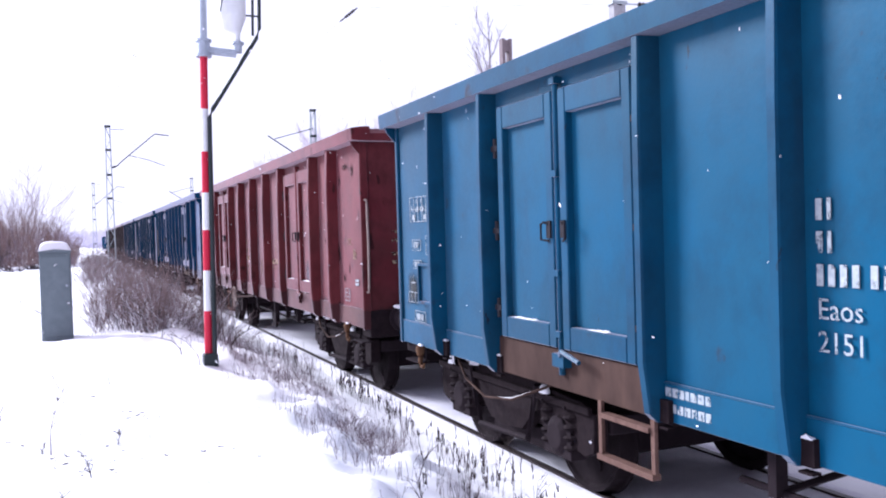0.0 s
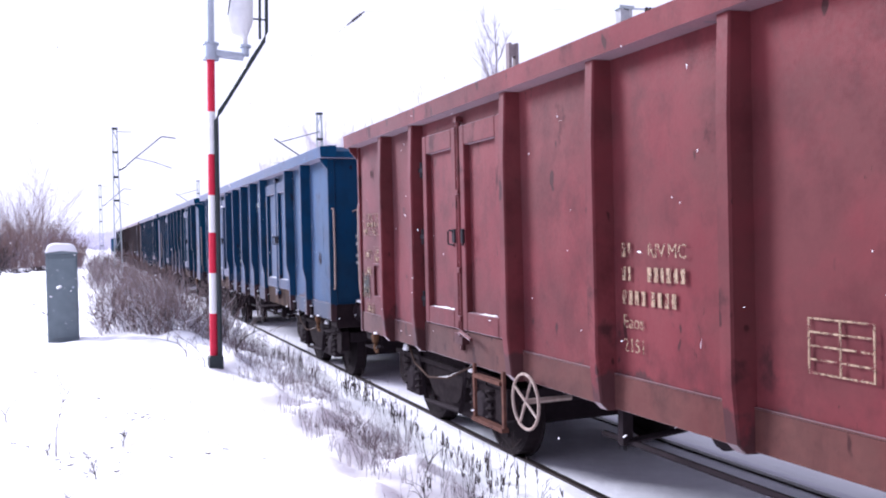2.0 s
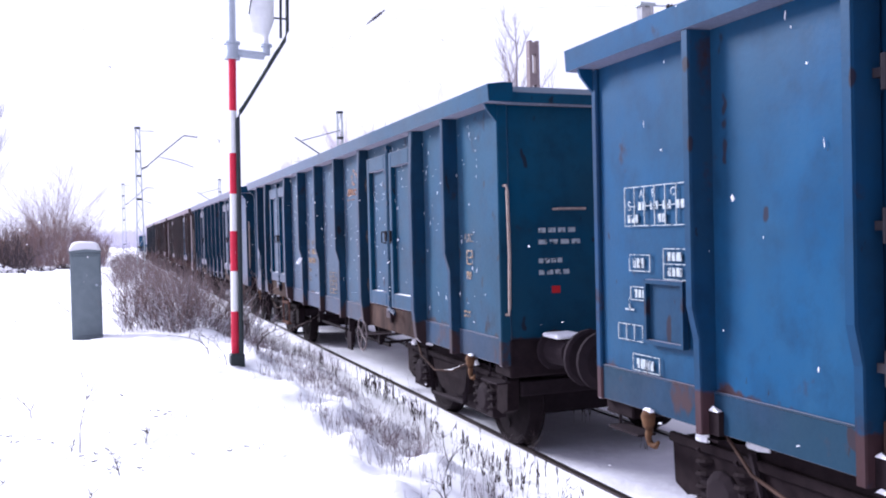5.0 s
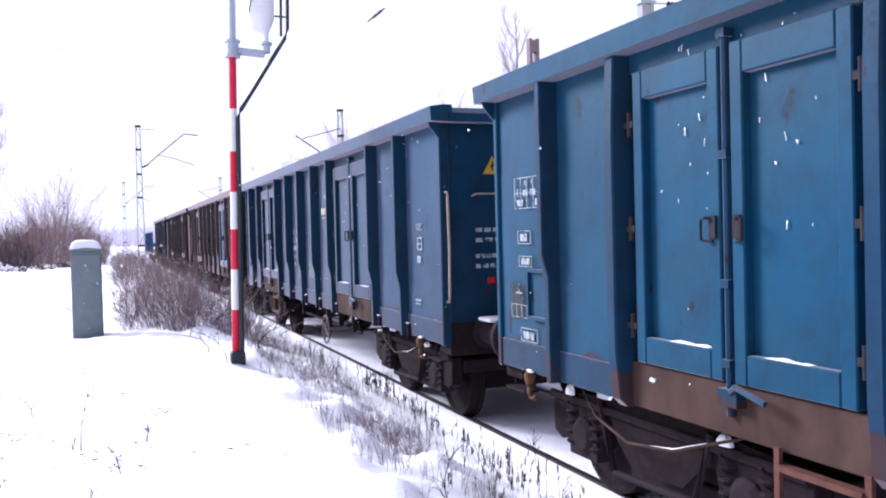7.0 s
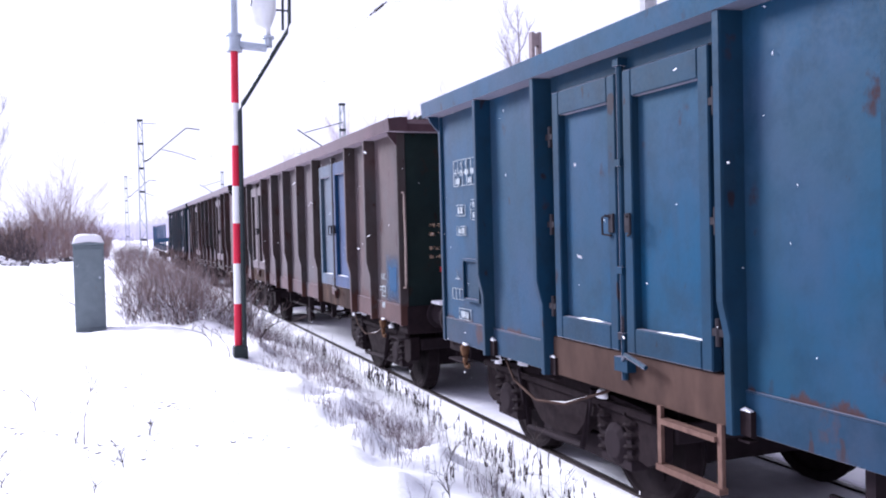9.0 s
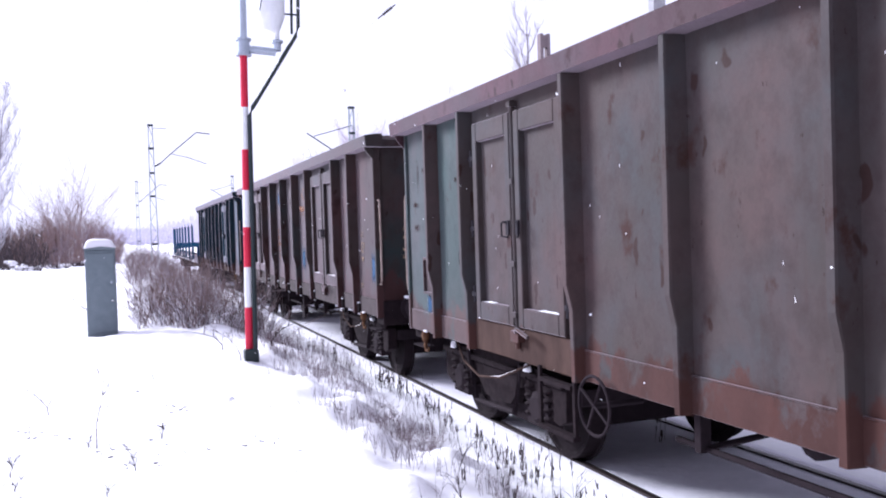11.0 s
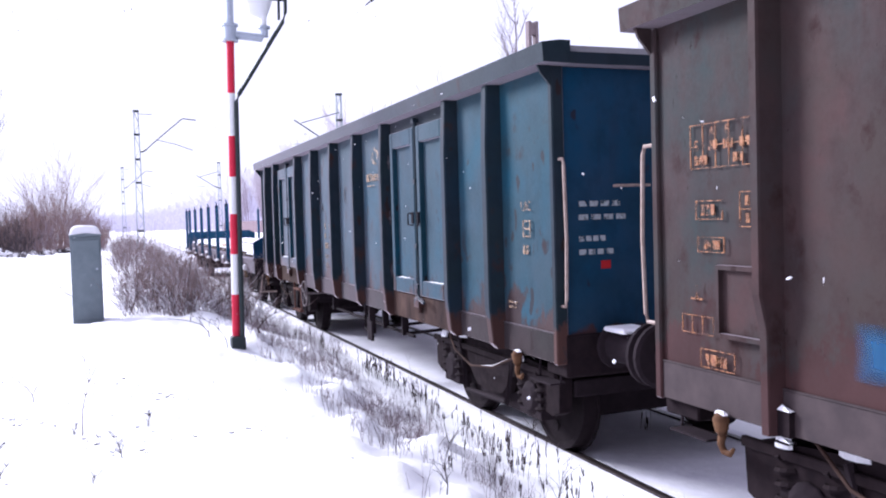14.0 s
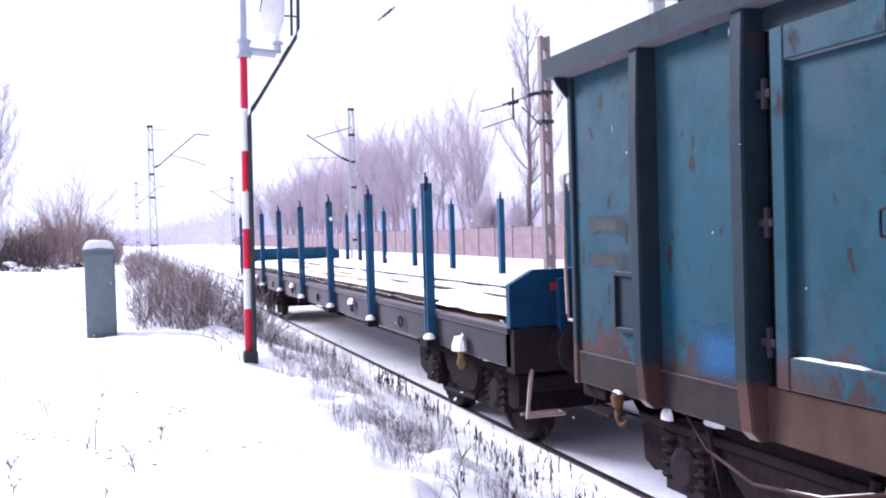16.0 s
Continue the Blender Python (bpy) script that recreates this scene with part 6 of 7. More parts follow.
# ---- trees and shrubs ----
def strand(verts, faces, p0, p1, r0, r1, sides=4):
    d = (p1 - p0)
    if d.length < 1e-5:
        return
    d.normalize()
    ref = Vector((0, 0, 1)) if abs(d.z) < 0.9 else Vector((1, 0, 0))
    u = d.cross(ref).normalized()
    w = d.cross(u)
    base = len(verts)
    for p, r in ((p0, r0), (p1, r1)):
        for k in range(sides):
            a = 2 * math.pi * k / sides
            verts.append(p + (u * math.cos(a) + w * math.sin(a)) * r)
    for k in range(sides):
        faces.append((base + k, base + (k + 1) % sides, base + sides + (k + 1) % sides, base + sides + k))


def grow(rnd, limbs, twigs, p, d, length, r, level, top_level, spread, up, shoots=(2, 2, 3)):
    """Grow a limb in three bent pieces with side shoots."""
    pieces = 4
    q = p.copy()
    for k in range(pieces):
        d = (d + Vector((rnd.uniform(-1, 1), rnd.uniform(-1, 1), rnd.uniform(-0.4, 1))) * 0.14 + Vector((0, 0, up * 0.06))).normalized()
        e = q + d * (length / pieces)
        ra, rb = r * (1 - 0.22 * k), r * (1 - 0.22 * (k + 1))
        target = limbs if level < top_level - 1 else twigs
        strand(target[0], target[1], q, e, ra, rb, 6 if level == 0 else (4 if level < top_level - 1 else 3))
        q = e
        if level < top_level and (level > 0 or k >= 1):
            for _ in range(rnd.choice(shoots) if level else 3):
                side = Vector((rnd.uniform(-1, 1), rnd.uniform(-1, 1), rnd.uniform(0.1, 0.9))).normalized()
                nd = (d * (1 - spread) + side * spread).normalized()
                grow(rnd, limbs, twigs, q - d * rnd.uniform(0, length / pieces), nd, length * rnd.uniform(0.38, 0.6), max(rb * 0.55, 0.008), level + 1, top_level, spread, up, shoots)


def tree_meshes(seed, height, spread, twig_mat, levels=4, trunk_r=0.22, shoots=(2, 2, 3)):
    rnd = random.Random(seed)
    limbs, twigs = ([], []), ([], [])
    grow(rnd, limbs, twigs, Vector((0, 0, -0.2)), Vector((0, 0, 1)), height, trunk_r, 0, levels, spread, 1.0, shoots)
    return [raw_mesh("trunk", *limbs, BARK)], raw_mesh("crown", *twigs, twig_mat)


def tree(meshes, x, y, scale, turn, label, group="", kind="tree"):
    ob = new(kind, None)
    z = ground_height(x, y)
    ob.matrix_basis = pose(x, y, z, 0, 0, turn) @ Matrix.Scale(scale, 4)
    tagged(ob, label, kind, group)
    for bole in meshes[0]:
        part_mesh("trunk", bole, ob)
    part_mesh("crown", meshes[1], ob)
    return ob


def poplar_meshes(seed, height, stems, bark, twig_mat, first=0.2, reach=0.20, thick=0.16, dense=3):
    """A tall bare tree: one or more straight stems with slender rising limbs and fine twigs."""
    rnd = random.Random(seed)
    boles, twigs = [], ([], [])

    def rising(p, d, length, r, level):
        q = p.copy()
        pieces = 5 if level == 0 else 3
        for k in range(pieces):
            d = (d + Vector((rnd.gauss(0, 0.10), rnd.gauss(0, 0.10), 0.10 + abs(rnd.gauss(0, 0.08))))).normalized()
            e = q + d * length / pieces
            target = boles[-1] if level == 0 and k < 3 else twigs
            strand(target[0], target[1], q, e, r * (1 - 0.17 * k), r * (1 - 0.17 * (k + 1)), 4 if level == 0 else 3)
            q = e
            if level < 2:
                for _ in range(rnd.randint(2, 3)):
                    out = Vector((rnd.gauss(0, 1), rnd.gauss(0, 1), rnd.uniform(0.0, 0.9))).normalized()
                    rising(q - d * rnd.uniform(0, length / pieces), (d * 0.7 + out * 0.5).normalized(), length * rnd.uniform(0.26, 0.46), max(r * 0.36, 0.008), level + 1)

    for n in range(stems):
        limbs = ([], [])
        boles.append(limbs)
        tall = height * (1.0 if n == 0 else rnd.uniform(0.72, 0.97))
        lean = Vector((rnd.gauss(0, 0.10), rnd.gauss(0, 0.10), 1)) if stems > 1 else Vector((0.01, 0.0, 1))
        q = Vector((rnd.uniform(-1.1, 1.1), rnd.uniform(-1.1, 1.1), -0.2)) if stems > 1 else Vector((0, 0, -0.2))
        pieces = 16
        r0 = thick * (1.0 if n == 0 else rnd.uniform(0.6, 0.9))
        for k in range(pieces):
            d = (lean + Vector((rnd.gauss(0, 0.05), rnd.gauss(0, 0.05), 0))).normalized()
            e = q + d * tall / pieces
            f = (k + 1) / pieces
            strand(limbs[0], limbs[1], q, e, r0 * (1 - 0.93 * (k / pieces)), r0 * (1 - 0.93 * f), 6)
            q = e
            if f > first:
                for _ in range(dense if f < 0.8 else dense - 1):
                    a = rnd.uniform(0, 2 * math.pi)
                    out = Vector((math.cos(a), math.sin(a), rnd.uniform(0.7, 1.5))).normalized()
                    rising(q - d * rnd.uniform(0, tall / pieces), out, height * reach * rnd.uniform(0.55, 1.1) * (0.35 + 0.75 * math.sin(math.pi * (0.12 + 0.80 * (f - first) / (1 - first)))), max(r0 * 0.26 * (1 - 0.6 * f), 0.016), 0)
    return [raw_mesh("trunk", *limbs, bark) for limbs in boles], raw_mesh("crown", *twigs, twig_mat)


LAB_T = "tall bare trees with fine pinkish twigs, haze put into their colour"
tall_a = poplar_meshes(3, 16.6, 1, BARK, TREE_TWIG, 0.16, 0.25, 0.25, 2)
tree(tall_a, 27.0, 55.3, 1.0, 0, "tall bare roadside tree with slender rising limbs", "frosted trees")
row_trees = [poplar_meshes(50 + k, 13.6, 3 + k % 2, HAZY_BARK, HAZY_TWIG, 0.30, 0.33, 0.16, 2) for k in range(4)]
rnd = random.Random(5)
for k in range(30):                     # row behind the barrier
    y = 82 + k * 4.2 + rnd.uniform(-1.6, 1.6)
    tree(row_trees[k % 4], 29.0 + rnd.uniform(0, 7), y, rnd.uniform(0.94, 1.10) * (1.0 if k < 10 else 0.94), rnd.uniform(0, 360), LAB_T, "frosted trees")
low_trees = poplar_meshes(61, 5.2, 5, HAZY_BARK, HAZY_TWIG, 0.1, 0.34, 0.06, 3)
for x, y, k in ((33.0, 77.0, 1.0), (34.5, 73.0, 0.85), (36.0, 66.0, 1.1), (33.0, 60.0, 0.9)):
    tree(low_trees, x, y, k, 70 * k * x, "low shrubby tree behind the barrier, haze put into its colour", "frosted trees")
snowy = poplar_meshes(33, 9.3, 2, BARK, SNOWY_TWIG, 0.10, 0.26, 0.09, 3)
bare = tree_meshes(34, 11.0, 0.62, TREE_TWIG, 4, 0.14)
tree(snowy, -6.75, 50.0, 1.0, 120, "young tree laden with snow", "frosted trees")
tree(bare, -7.6, 47.0, 0.62, 20, "young tree with bare grey-brown twigs", "frosted trees")


def far_woods():
    """A distant belt of bare wood in a haze-pale colour, many thin uneven stems."""
    rnd = random.Random(9)
    verts, faces = [], []
    for k in range(2600):
        y = rnd.uniform(190, 330)
        x = rnd.uniform(-10, 150)
        if x < 20 and y < 260:
            y += 90
        h = rnd.uniform(6, 17) * (0.8 + 0.4 * noise.noise((x * 0.04, y * 0.04, 2))) * (0.38 + 0.62 * smooth_step(0, 45, x))
        p = Vector((x, y, 0))
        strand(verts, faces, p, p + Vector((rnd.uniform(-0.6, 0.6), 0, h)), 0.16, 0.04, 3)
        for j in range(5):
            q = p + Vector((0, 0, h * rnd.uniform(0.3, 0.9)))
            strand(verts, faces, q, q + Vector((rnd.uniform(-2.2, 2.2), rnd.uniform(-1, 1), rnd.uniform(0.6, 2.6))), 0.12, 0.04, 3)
    tagged(new("far_woods", raw_mesh("far_woods", verts, faces, FAR_WOOD)), "distant belt of bare woodland, haze put into its pale colour", "woods", kind="stuff")


far_woods()


def thicket(name, label, spots, mat, h0, h1, count, lean, r, seed, shoots=5):
    """Many thin stems with side shoots, rooted in the snow."""
    rnd = random.Random(seed)
    verts, faces = [], []
    for k in range(count):
        x, y, sc = spots(rnd)
        p = Vector((x, y, ground_height(x, y) - 0.03))
        h = rnd.uniform(h0, h1) * sc
        d = Vector((rnd.gauss(0, lean), rnd.gauss(0, lean), 1)).normalized()
        q = p + d * h * 0.55
        e = q + (d + Vector((rnd.gauss(0, lean), rnd.gauss(0, lean), 0))).normalized() * h * 0.45
        strand(verts, faces, p, q, r, r * 0.75, 3)
        strand(verts, faces, q, e, r * 0.75, r * 0.3, 3)
        for j in range(rnd.randint(2, shoots)):
            f = rnd.uniform(0.25, 0.95)
            s = p + (q - p) * (f / 0.55) if f < 0.55 else q + (e - q) * ((f - 0.55) / 0.45)
            dd = (d + Vector((rnd.gauss(0, 0.7), rnd.gauss(0, 0.7), rnd.uniform(-0.1, 0.5)))).normalized()
            strand(verts, faces, s, s + dd * h * rnd.uniform(0.12, 0.32), r * 0.55, r * 0.25, 3)
    return tagged(new(name, raw_mesh(name, verts, faces, mat)), label, "shrub" if "thicket" in name else "weeds", kind="stuff")


def hedge_spot(rnd):
    """Loose bushes with gaps of snow between them."""
    while True:
        y = 15.6 + 58 * rnd.random() ** 1.9
        x = rnd.uniform(0.15, 2.55)
        v = noise.noise((x * 1.1, y * 0.38, 1.0)) + 0.5 * noise.noise((x * 3.1, y * 1.3, 4.0))
        if v > -0.22 + 0.35 * rnd.random():
            return x, y, 0.58 + 0.55 * max(v, -0.2) + 0.20 * smooth_step(0.2, 1.2, x) * (1 - 0.6 * smooth_step(1.5, 2.5, x))


thicket("bramble_thicket", "loose leafless brown brush beside the track", hedge_spot, BROWN_TWIG, 0.5, 1.6, 1500, 0.40, 0.0046, 3, 11)
thicket("dark_bramble_thicket", "dark stems among the brown brush", hedge_spot, DARK_TWIG, 0.35, 1.2, 420, 0.38, 0.0062, 14, 8)
thicket("rimed_thicket", "pale rimed shoots among the brown brush", hedge_spot, SNOWY_TWIG, 0.25, 1.1, 900, 0.80, 0.0058, 4, 7)


def shrub_spot(rnd):
    while True:
        x, y = rnd.uniform(-17.0, -0.2), rnd.uniform(60, 76)
        v = noise.noise((x * 0.55, y * 0.14, 5.0))
        if v > -0.4:
            peak = 0.85 * math.exp(-((x + 3.7) / 0.5) ** 2) + 0.20 * math.exp(-((x + 2.0) / 0.5) ** 2)
            return x, y, (0.66 + 0.28 * v + peak) * (0.55 + 0.45 * smooth_step(-0.1, -1.6, x))


def dark_shrub_spot(rnd):
    x, y = -4.4 - 12 * rnd.random(), rnd.uniform(57, 66)
    return x, y, 0.75 + 0.4 * noise.noise((x * 0.7, y * 0.2, 8.0))


thicket("shrub_thicket", "leafless reddish brown shrubs at the field edge", shrub_spot, WARM_TWIG, 1.8, 5.0, 2200, 0.30, 0.0125, 8, 13)
thicket("dark_shrub_thicket", "dark grey-green brush at the foot of the shrubs", dark_shrub_spot, DARK_TWIG, 1.2, 3.6, 900, 0.40, 0.016, 10, 8)
thicket("rimed_shrub_thicket", "snow-dusted shoots among the brown shrubs", shrub_spot, FROST_TWIG, 1.4, 4.6, 1000, 0.50, 0.012, 9, 9)


def snowy_clump(x, y, size, seed):
    """A low dark bramble clump with a lumpy cap of snow."""
    rnd = random.Random(seed)
    ob = new("bramble_clump", None)
    ob.matrix_basis = pose(x, y, ground_height(x, y))
    tagged(ob, "low dark bramble clump capped with lumpy snow", "shrub", "snowy clumps at the field edge")
    verts, faces = [], []
    for k in range(60):
        a, r = rnd.uniform(0, 2 * math.pi), size * rnd.random() ** 0.5
        p = Vector((r * math.cos(a), r * math.sin(a), -0.05))
        strand(verts, faces, p, p + Vector((rnd.gauss(0, 0.2), rnd.gauss(0, 0.2), size * rnd.uniform(0.3, 0.75))), 0.022, 0.012, 3)
    part_mesh("brush", raw_mesh("brush", verts, faces, DARK_TWIG), ob)
    for k in range(9):
        bm = bmesh.new()
        cx, cy, w = rnd.uniform(-0.95, 0.95) * size, rnd.uniform(-0.8, 0.8) * size, size * rnd.uniform(0.14, 0.36)
        snow_wedge(bm, cx - w, cx + w, cy - w, cy + w, size * rnd.uniform(0.05, 0.5) - 0.06, size * rnd.uniform(0.14, 0.28))
        part("snow_cap", bm, SNOW, ob, smooth=True)


for k, (x, y, size) in enumerate(((-5.0, 53.0, 0.75), (-6.6, 54.0, 0.85), (-8.2, 53.0, 0.8), (-3.7, 56.5, 0.5), (-7.4, 51.0, 0.6), (-9.6, 54.0, 0.9), (-2.6, 60.0, 0.45))):
    snowy_clump(x, y, size, 90 + k)


def verge_spot(rnd):
    while True:
        y = 4.2 + 14 * rnd.random()
        x = rnd.uniform(1.7, 3.35)
        if noise.noise((x * 1.5, y * 1.2, 6.0)) > 0.02 + 0.25 * rnd.random():
            return x, y, 0.6 + 0.6 * rnd.random()


thicket("frosted_weeds", "thin frosted grass and weed stalks on the verge", verge_spot, GREY_STALK, 0.08, 0.34, 1100, 0.22, 0.0022, 5)


thicket("brown_weeds", "thin upright brown weed stalks on the verge", verge_spot, MID_STALK, 0.10, 0.40, 420, 0.13, 0.0021, 25, 6)


def field_spot(rnd):
    cx, cy, sp = rnd.choice(((-0.6, 7.6, 0.5), (-0.1, 6.6, 0.4), (0.7, 8.6, 0.5), (1.2, 7.0, 0.4), (-0.5, 9.6, 0.6), (0.6, 11.5, 0.7), (1.5, 9.5, 0.3)))
    return cx + rnd.gauss(0, sp), cy + rnd.gauss(0, sp * 1.5), 0.5 + 0.5 * rnd.random()


thicket("field_weeds", "sparse thin weed tips poking through the snow", field_spot, MID_STALK, 0.04, 0.20, 90, 0.35, 0.0022, 27, 4)


def tuft_spot(rnd):
    cx, cy, sx, sy = rnd.choice(((2.35, 11.2, 0.16, 0.7), (2.45, 10.0, 0.15, 0.5), (2.25, 12.6, 0.2, 0.8), (2.40, 8.0, 0.12, 0.35), (2.32, 7.3, 0.10, 0.3), (2.05, 13.6, 0.25, 0.8)))
    return cx + rnd.gauss(0, sx), cy + rnd.gauss(0, sy), 0.7 + 0.5 * rnd.random()


thicket("grass_tufts", "matted brown grass tufts on the crest of the verge", tuft_spot, GREY_STALK, 0.08, 0.27, 720, 0.70, 0.0024, 6)


def seed_heads():
    """Dark dry seed stalks in loose clusters along the rail."""
    rnd = random.Random(12)
    verts, faces = [], []
    clusters = [(3.08, 10.6, 0.06, 0.28, 34), (3.10, 9.9, 0.06, 0.25, 20), (3.10, 8.9, 0.07, 0.30, 16), (3.05, 8.0, 0.1, 0.3, 8), (3.10, 7.0, 0.08, 0.4, 12),
                (2.95, 6.2, 0.14, 0.4, 11), (2.80, 5.5, 0.2, 0.35, 15), (2.55, 5.2, 0.2, 0.3, 10), (3.15, 6.6, 0.1, 0.6, 8), (2.7, 12.5, 0.2, 1.0, 12), (4.6, 8.2, 0.1, 0.08, 5), (4.7, 6.9, 0.08, 0.08, 4)]
    for cx, cy, sx, sy, n in clusters:
        for k in range(n):
            x, y = cx + rnd.gauss(0, sx), cy + rnd.gauss(0, sy)
            p = Vector((x, y, ground_height(x, y) - 0.02))
            h = rnd.uniform(0.10, 0.33)
            q = p + Vector((rnd.gauss(0, 0.03), rnd.gauss(0, 0.03), h))
            strand(verts, faces, p, q, 0.0022, 0.0018, 3)
            for j in range(rnd.randint(2, 4)):
                f = rnd.uniform(0.4, 0.95)
                g = p + (q - p) * f + Vector((rnd.gauss(0, 0.006), rnd.gauss(0, 0.006), 0))
                strand(verts, faces, g, g + Vector((rnd.gauss(0, 0.008), rnd.gauss(0, 0.008), rnd.uniform(0.03, 0.07))), 0.0058, 0.0030, 4)
    tagged(new("dry_weeds", raw_mesh("dry_weeds", verts, faces, DRY_STALK)), "dark dry seed heads poking through the snow", "weeds", kind="stuff")


seed_heads()


def lone_weed(x, y, height, seed, label, mat, bend=0.3, branches=7, r=0.0042, lean=None):
    """A single weed: a bent stalk with uneven side shoots."""
    rnd = random.Random(seed)
    verts, faces = [], []
    a0 = rnd.uniform(0, 6.28) if lean is None else lean
    way = Vector((math.cos(a0), math.sin(a0), 0)) * bend
    pts = [Vector((0, 0, -0.04))]
    n = 6
    for k in range(1, n + 1):
        f = k / n
        pts.append(Vector((way.x * f * f * height + rnd.gauss(0, 0.008), way.y * f * f * height + rnd.gauss(0, 0.008), height * (f - 0.35 * bend * f * f))))
    for k in range(n):
        strand(verts, faces, pts[k], pts[k + 1], r * (1 - 0.12 * k), r * (1 - 0.12 * (k + 1)), 4)
    for k in range(branches):
        i = rnd.randint(1, n - 1)
        s = pts[i]
        a = rnd.uniform(0, 6.28)
        e = s + Vector((math.cos(a) * 0.7, math.sin(a) * 0.7, rnd.uniform(0.3, 1.3))).normalized() * height * rnd.uniform(0.15, 0.5)
        m_ = (s + e) / 2 + Vector((rnd.gauss(0, 0.01), rnd.gauss(0, 0.01), 0.01))
        strand(verts, faces, s, m_, r * 0.6, r * 0.5, 3)
        strand(verts, faces, m_, e, r * 0.5, r * 0.25, 3)
        for j in range(rnd.randint(0, 3)):
            f = m_ + (e - m_) * rnd.random()
            strand(verts, faces, f, f + Vector((rnd.gauss(0, 0.6), rnd.gauss(0, 0.6), rnd.uniform(0.1, 1))).normalized() * height * 0.12, r * 0.4, r * 0.2, 3)
    ob = new("weed_plant", raw_mesh("weed_plant", verts, faces, mat))
    ob.matrix_basis = pose(x, y, ground_height(x, y))
    return tagged(ob, label, "weed", "lone weeds in the snow")


lone_weed(1.95, 5.15, 0.40, 1, "branched dry weed standing in the snow", DRY_STALK, 0.15, 12, 0.005)
lone_weed(2.80, 5.25, 0.40, 2, "branched dry weed near the rail", DRY_STALK, 0.3, 9)
lone_weed(3.15, 6.2, 0.45, 8, "branched dry weed near the rail", DRY_STALK, 0.3, 9)
lone_weed(-0.70, 8.75, 0.46, 3, "thin dry weed leaning in the snow", MID_STALK, 0.9, 6, 0.0055, 3.1)
lone_weed(-0.25, 7.2, 0.64, 4, "tall thin weed standing in the snow", MID_STALK, 0.16, 7, 0.0050, 0.0)
lone_weed(-0.31, 7.25, 0.16, 14, "small dry weed tip in the snow", DRY_STALK, 0.5, 4, 0.005)
lone_weed(0.22, 7.3, 0.17, 15, "small dry weed tuft in the snow", DRY_STALK, 0.4, 11, 0.0045)
lone_weed(0.03, 6.25, 0.24, 16, "small dry weed tuft in the snow", DRY_STALK, 0.7, 9, 0.0045)
lone_weed(-0.76, 6.4, 0.15, 18, "small dry weed tuft in the snow", DRY_STALK, 0.9, 9, 0.005)
lone_weed(-0.70, 6.1, 0.10, 21, "small dry weed tuft in the snow", DRY_STALK, 0.9, 6, 0.005)
lone_weed(0.27, 10.6, 0.20, 19, "small dry weed tip in the snow", DRY_STALK, 0.7, 3, 0.005)
lone_weed(-0.15, 5.8, 0.10, 20, "small dry weed tip in the snow", DRY_STALK, 0.6, 5, 0.004)
lone_weed(1.25, 12.4, 0.50, 6, "bent dry weed beside the mast", MID_STALK, 1.1, 5, 0.009, 3.3)
lone_weed(1.35, 11.2, 0.55, 7, "bent dry weed beside the mast", MID_STALK, 0.7, 5, 0.006, 2.9)
lone_weed(1.90, 12.2, 0.40, 17, "bent dry leaf stalk beside the mast", DRY_STALK, 0.9, 2, 0.013, 0.3)
lone_weed(-0.5, 17.2, 0.9, 22, "dry shoots beside the grey cabinet", MID_STALK, 0.8, 8, 0.008, 3.2)
lone_weed(0.75, 17.0, 0.9, 23, "dry shoots beside the grey cabinet", MID_STALK, 0.3, 10, 0.008)


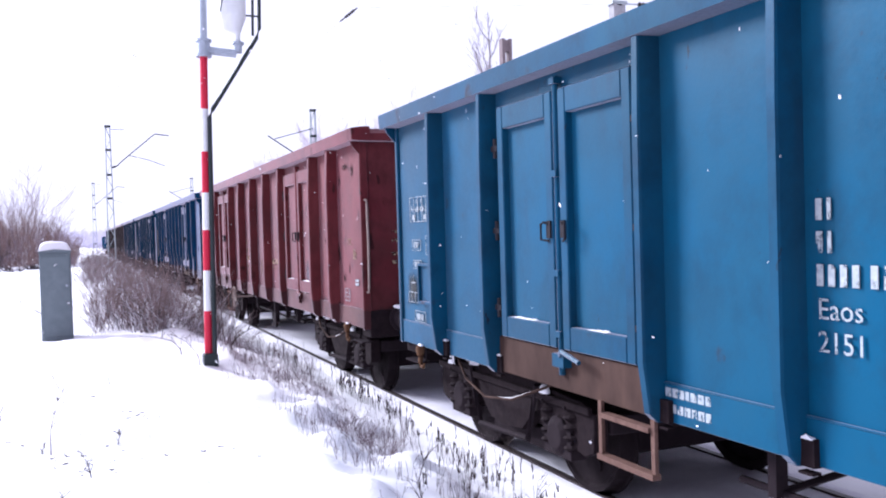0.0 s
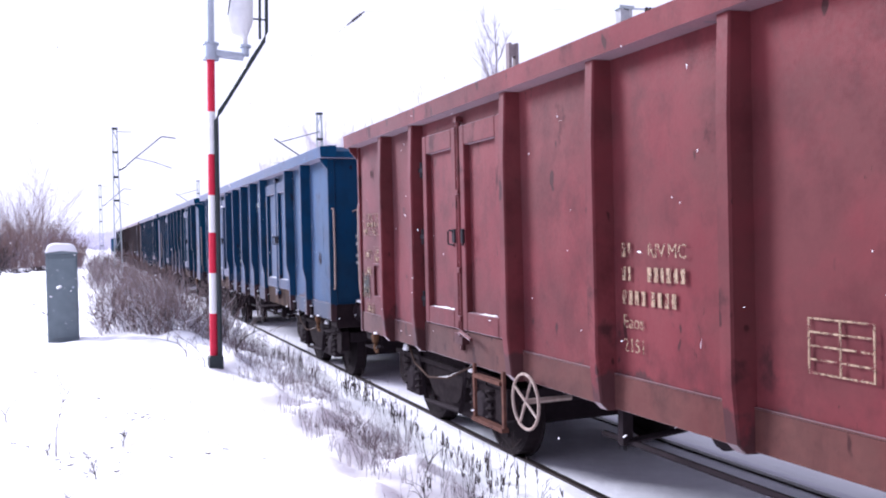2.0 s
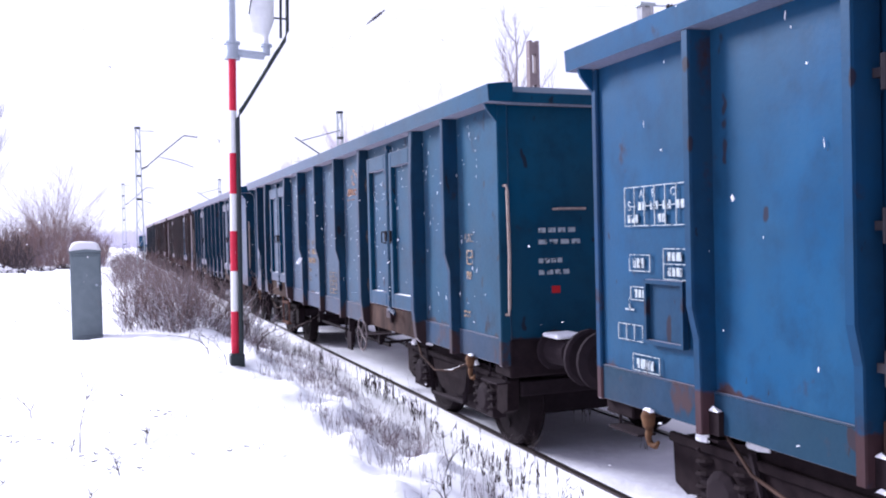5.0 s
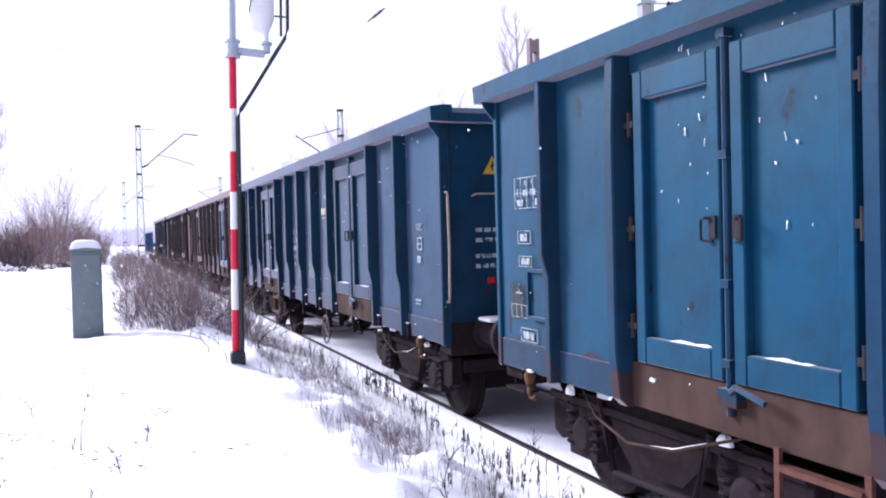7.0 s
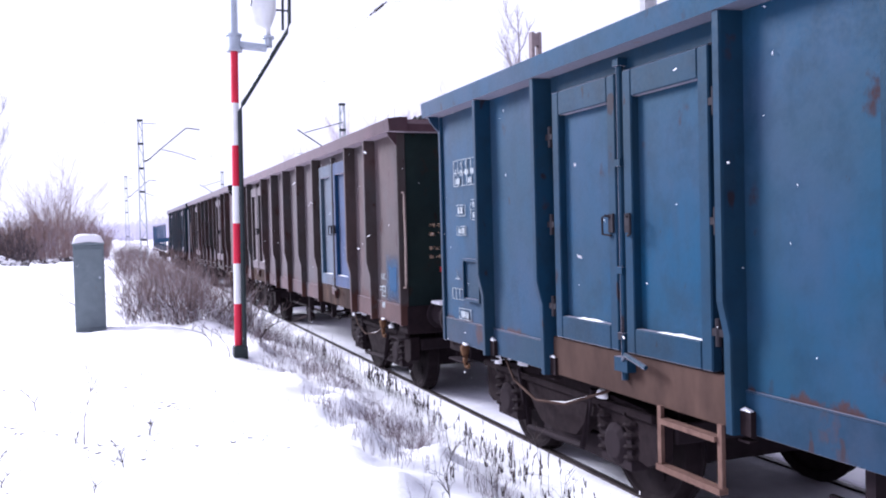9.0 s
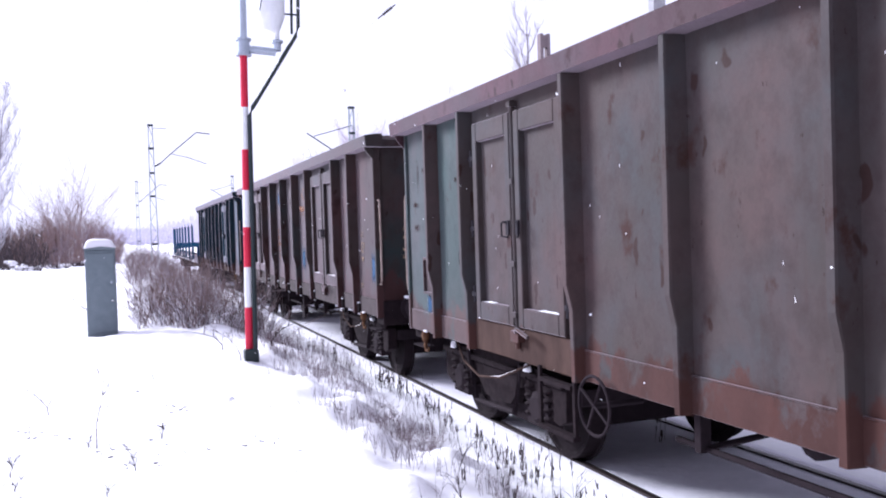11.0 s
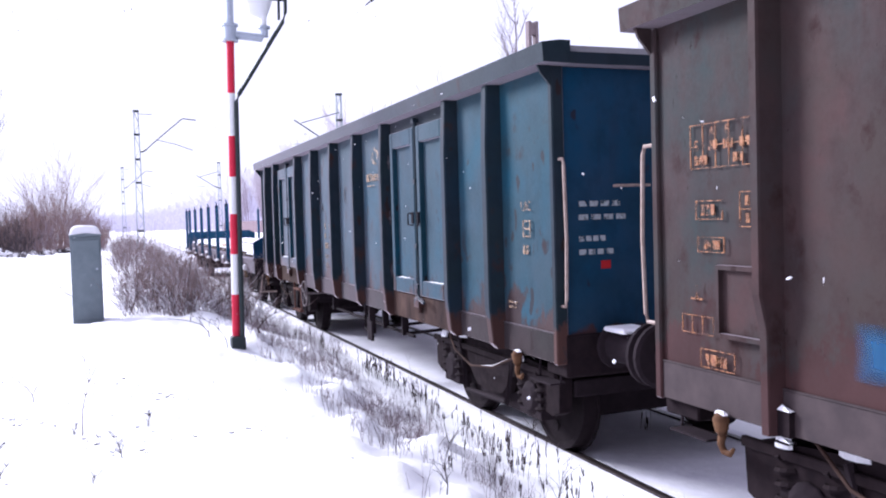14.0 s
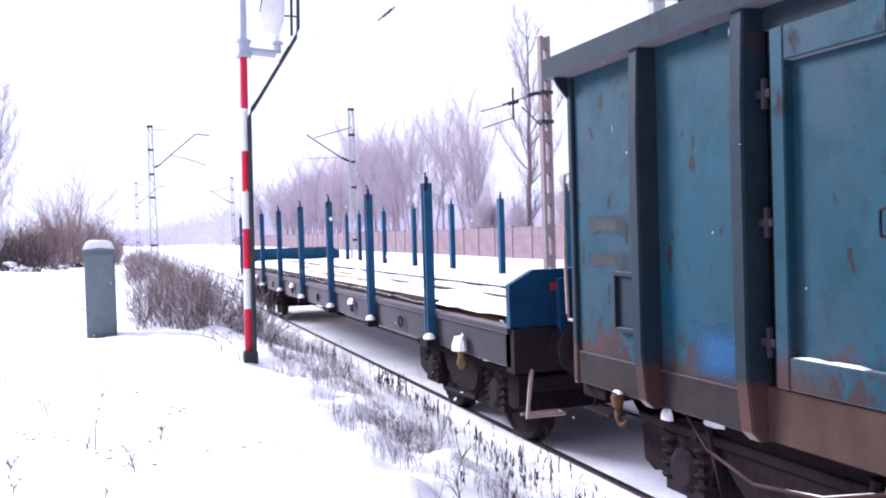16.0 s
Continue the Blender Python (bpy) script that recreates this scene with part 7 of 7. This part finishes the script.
def litter():
    """Dark leaf scraps and footprint edges scattered on the snow."""
    rnd = random.Random(31)
    verts, faces = [], []
    for k in range(80):
        cx, cy, sp = rnd.choice(((0.30, 8.55, 0.10), (0.52, 8.1, 0.10), (-0.15, 7.3, 0.20), (0.0, 6.6, 0.16), (-0.72, 8.0, 0.14), (-0.74, 6.2, 0.12), (1.0, 6.6, 0.2), (-0.5, 9.8, 0.6), (-0.4, 12.0, 0.8)))
        x, y = cx + rnd.gauss(0, sp), cy + rnd.gauss(0, sp * 1.6)
        a, s = rnd.uniform(0, 3.14), rnd.uniform(0.009, 0.024)
        p = [Vector((x + s * u * math.cos(a), y + s * u * math.sin(a), 0)) for u in (-1, 0, 1)]
        for q, up in zip(p, (0.003 + rnd.random() * 0.01, 0.005, 0.003 + rnd.random() * 0.01)):
            q.z = ground_height(q.x, q.y) + up
        for q, w in zip(p, p[1:]):
            strand(verts, faces, q, w, s * rnd.uniform(0.12, 0.3), s * rnd.uniform(0.12, 0.34), 4)
    tagged(new("leaf_litter", raw_mesh("leaf_litter", verts, faces, DRY_STALK)), "dark leaf scraps lying on the snow", "leaves", kind="stuff")


litter()


# ---- falling snow ----
FALL = 0.9          # m/s


def snowfall():
    """Loose flakes in a tall column of air that sinks past the camera."""
    rnd = random.Random(77)
    verts, faces = [], []
    for k in range(2600):
        c = Vector((rnd.uniform(-2.0, 2.75), rnd.uniform(1.6, 14.0), rnd.uniform(0.5, 22.0)))
        s = rnd.choice((0.0035, 0.004, 0.005, 0.006, 0.008))
        base = len(verts)
        ax = [Vector((rnd.gauss(0, 1), rnd.gauss(0, 1), rnd.gauss(0, 1))).normalized() * s * rnd.uniform(0.6, 1.3) for _ in range(3)]
        verts += [c + ax[0], c + ax[1], c + ax[2], c - ax[0], c - ax[1], c - ax[2]]
        for f in ((0, 1, 2), (1, 3, 2), (3, 4, 2), (4, 0, 2), (1, 0, 5), (3, 1, 5), (4, 3, 5), (0, 4, 5)):
            faces.append(tuple(base + i for i in f))
    ob = new("falling_snow", raw_mesh("falling_snow", verts, faces, SNOW))
    return tagged(ob, "sparse white snowflakes drifting down in the air", "snow", kind="stuff")


flakes = snowfall()


def motions():
    steps = [0.5 * k for k in range(33)]
    for i, wg in enumerate(wagons):
        y0 = wagon_start(i)
        walk(wg, [(t, pose(TRACK_X, y0 - travel(t), 0)) for t in steps])
    walk(flat, [(t, pose(TRACK_X, FLAT_START - travel(t), 0)) for t in steps])
    walk(flakes, [(t, pose(-0.02 * t, -0.05 * t, 0.5 - FALL * t)) for t in steps])
    for w, a in axles:
        walk(w, [(0.1 * k, pose(0, a, 0.46, math.degrees(travel(0.1 * k) / 0.46), 0, 0)) for k in range(161)])


motions()
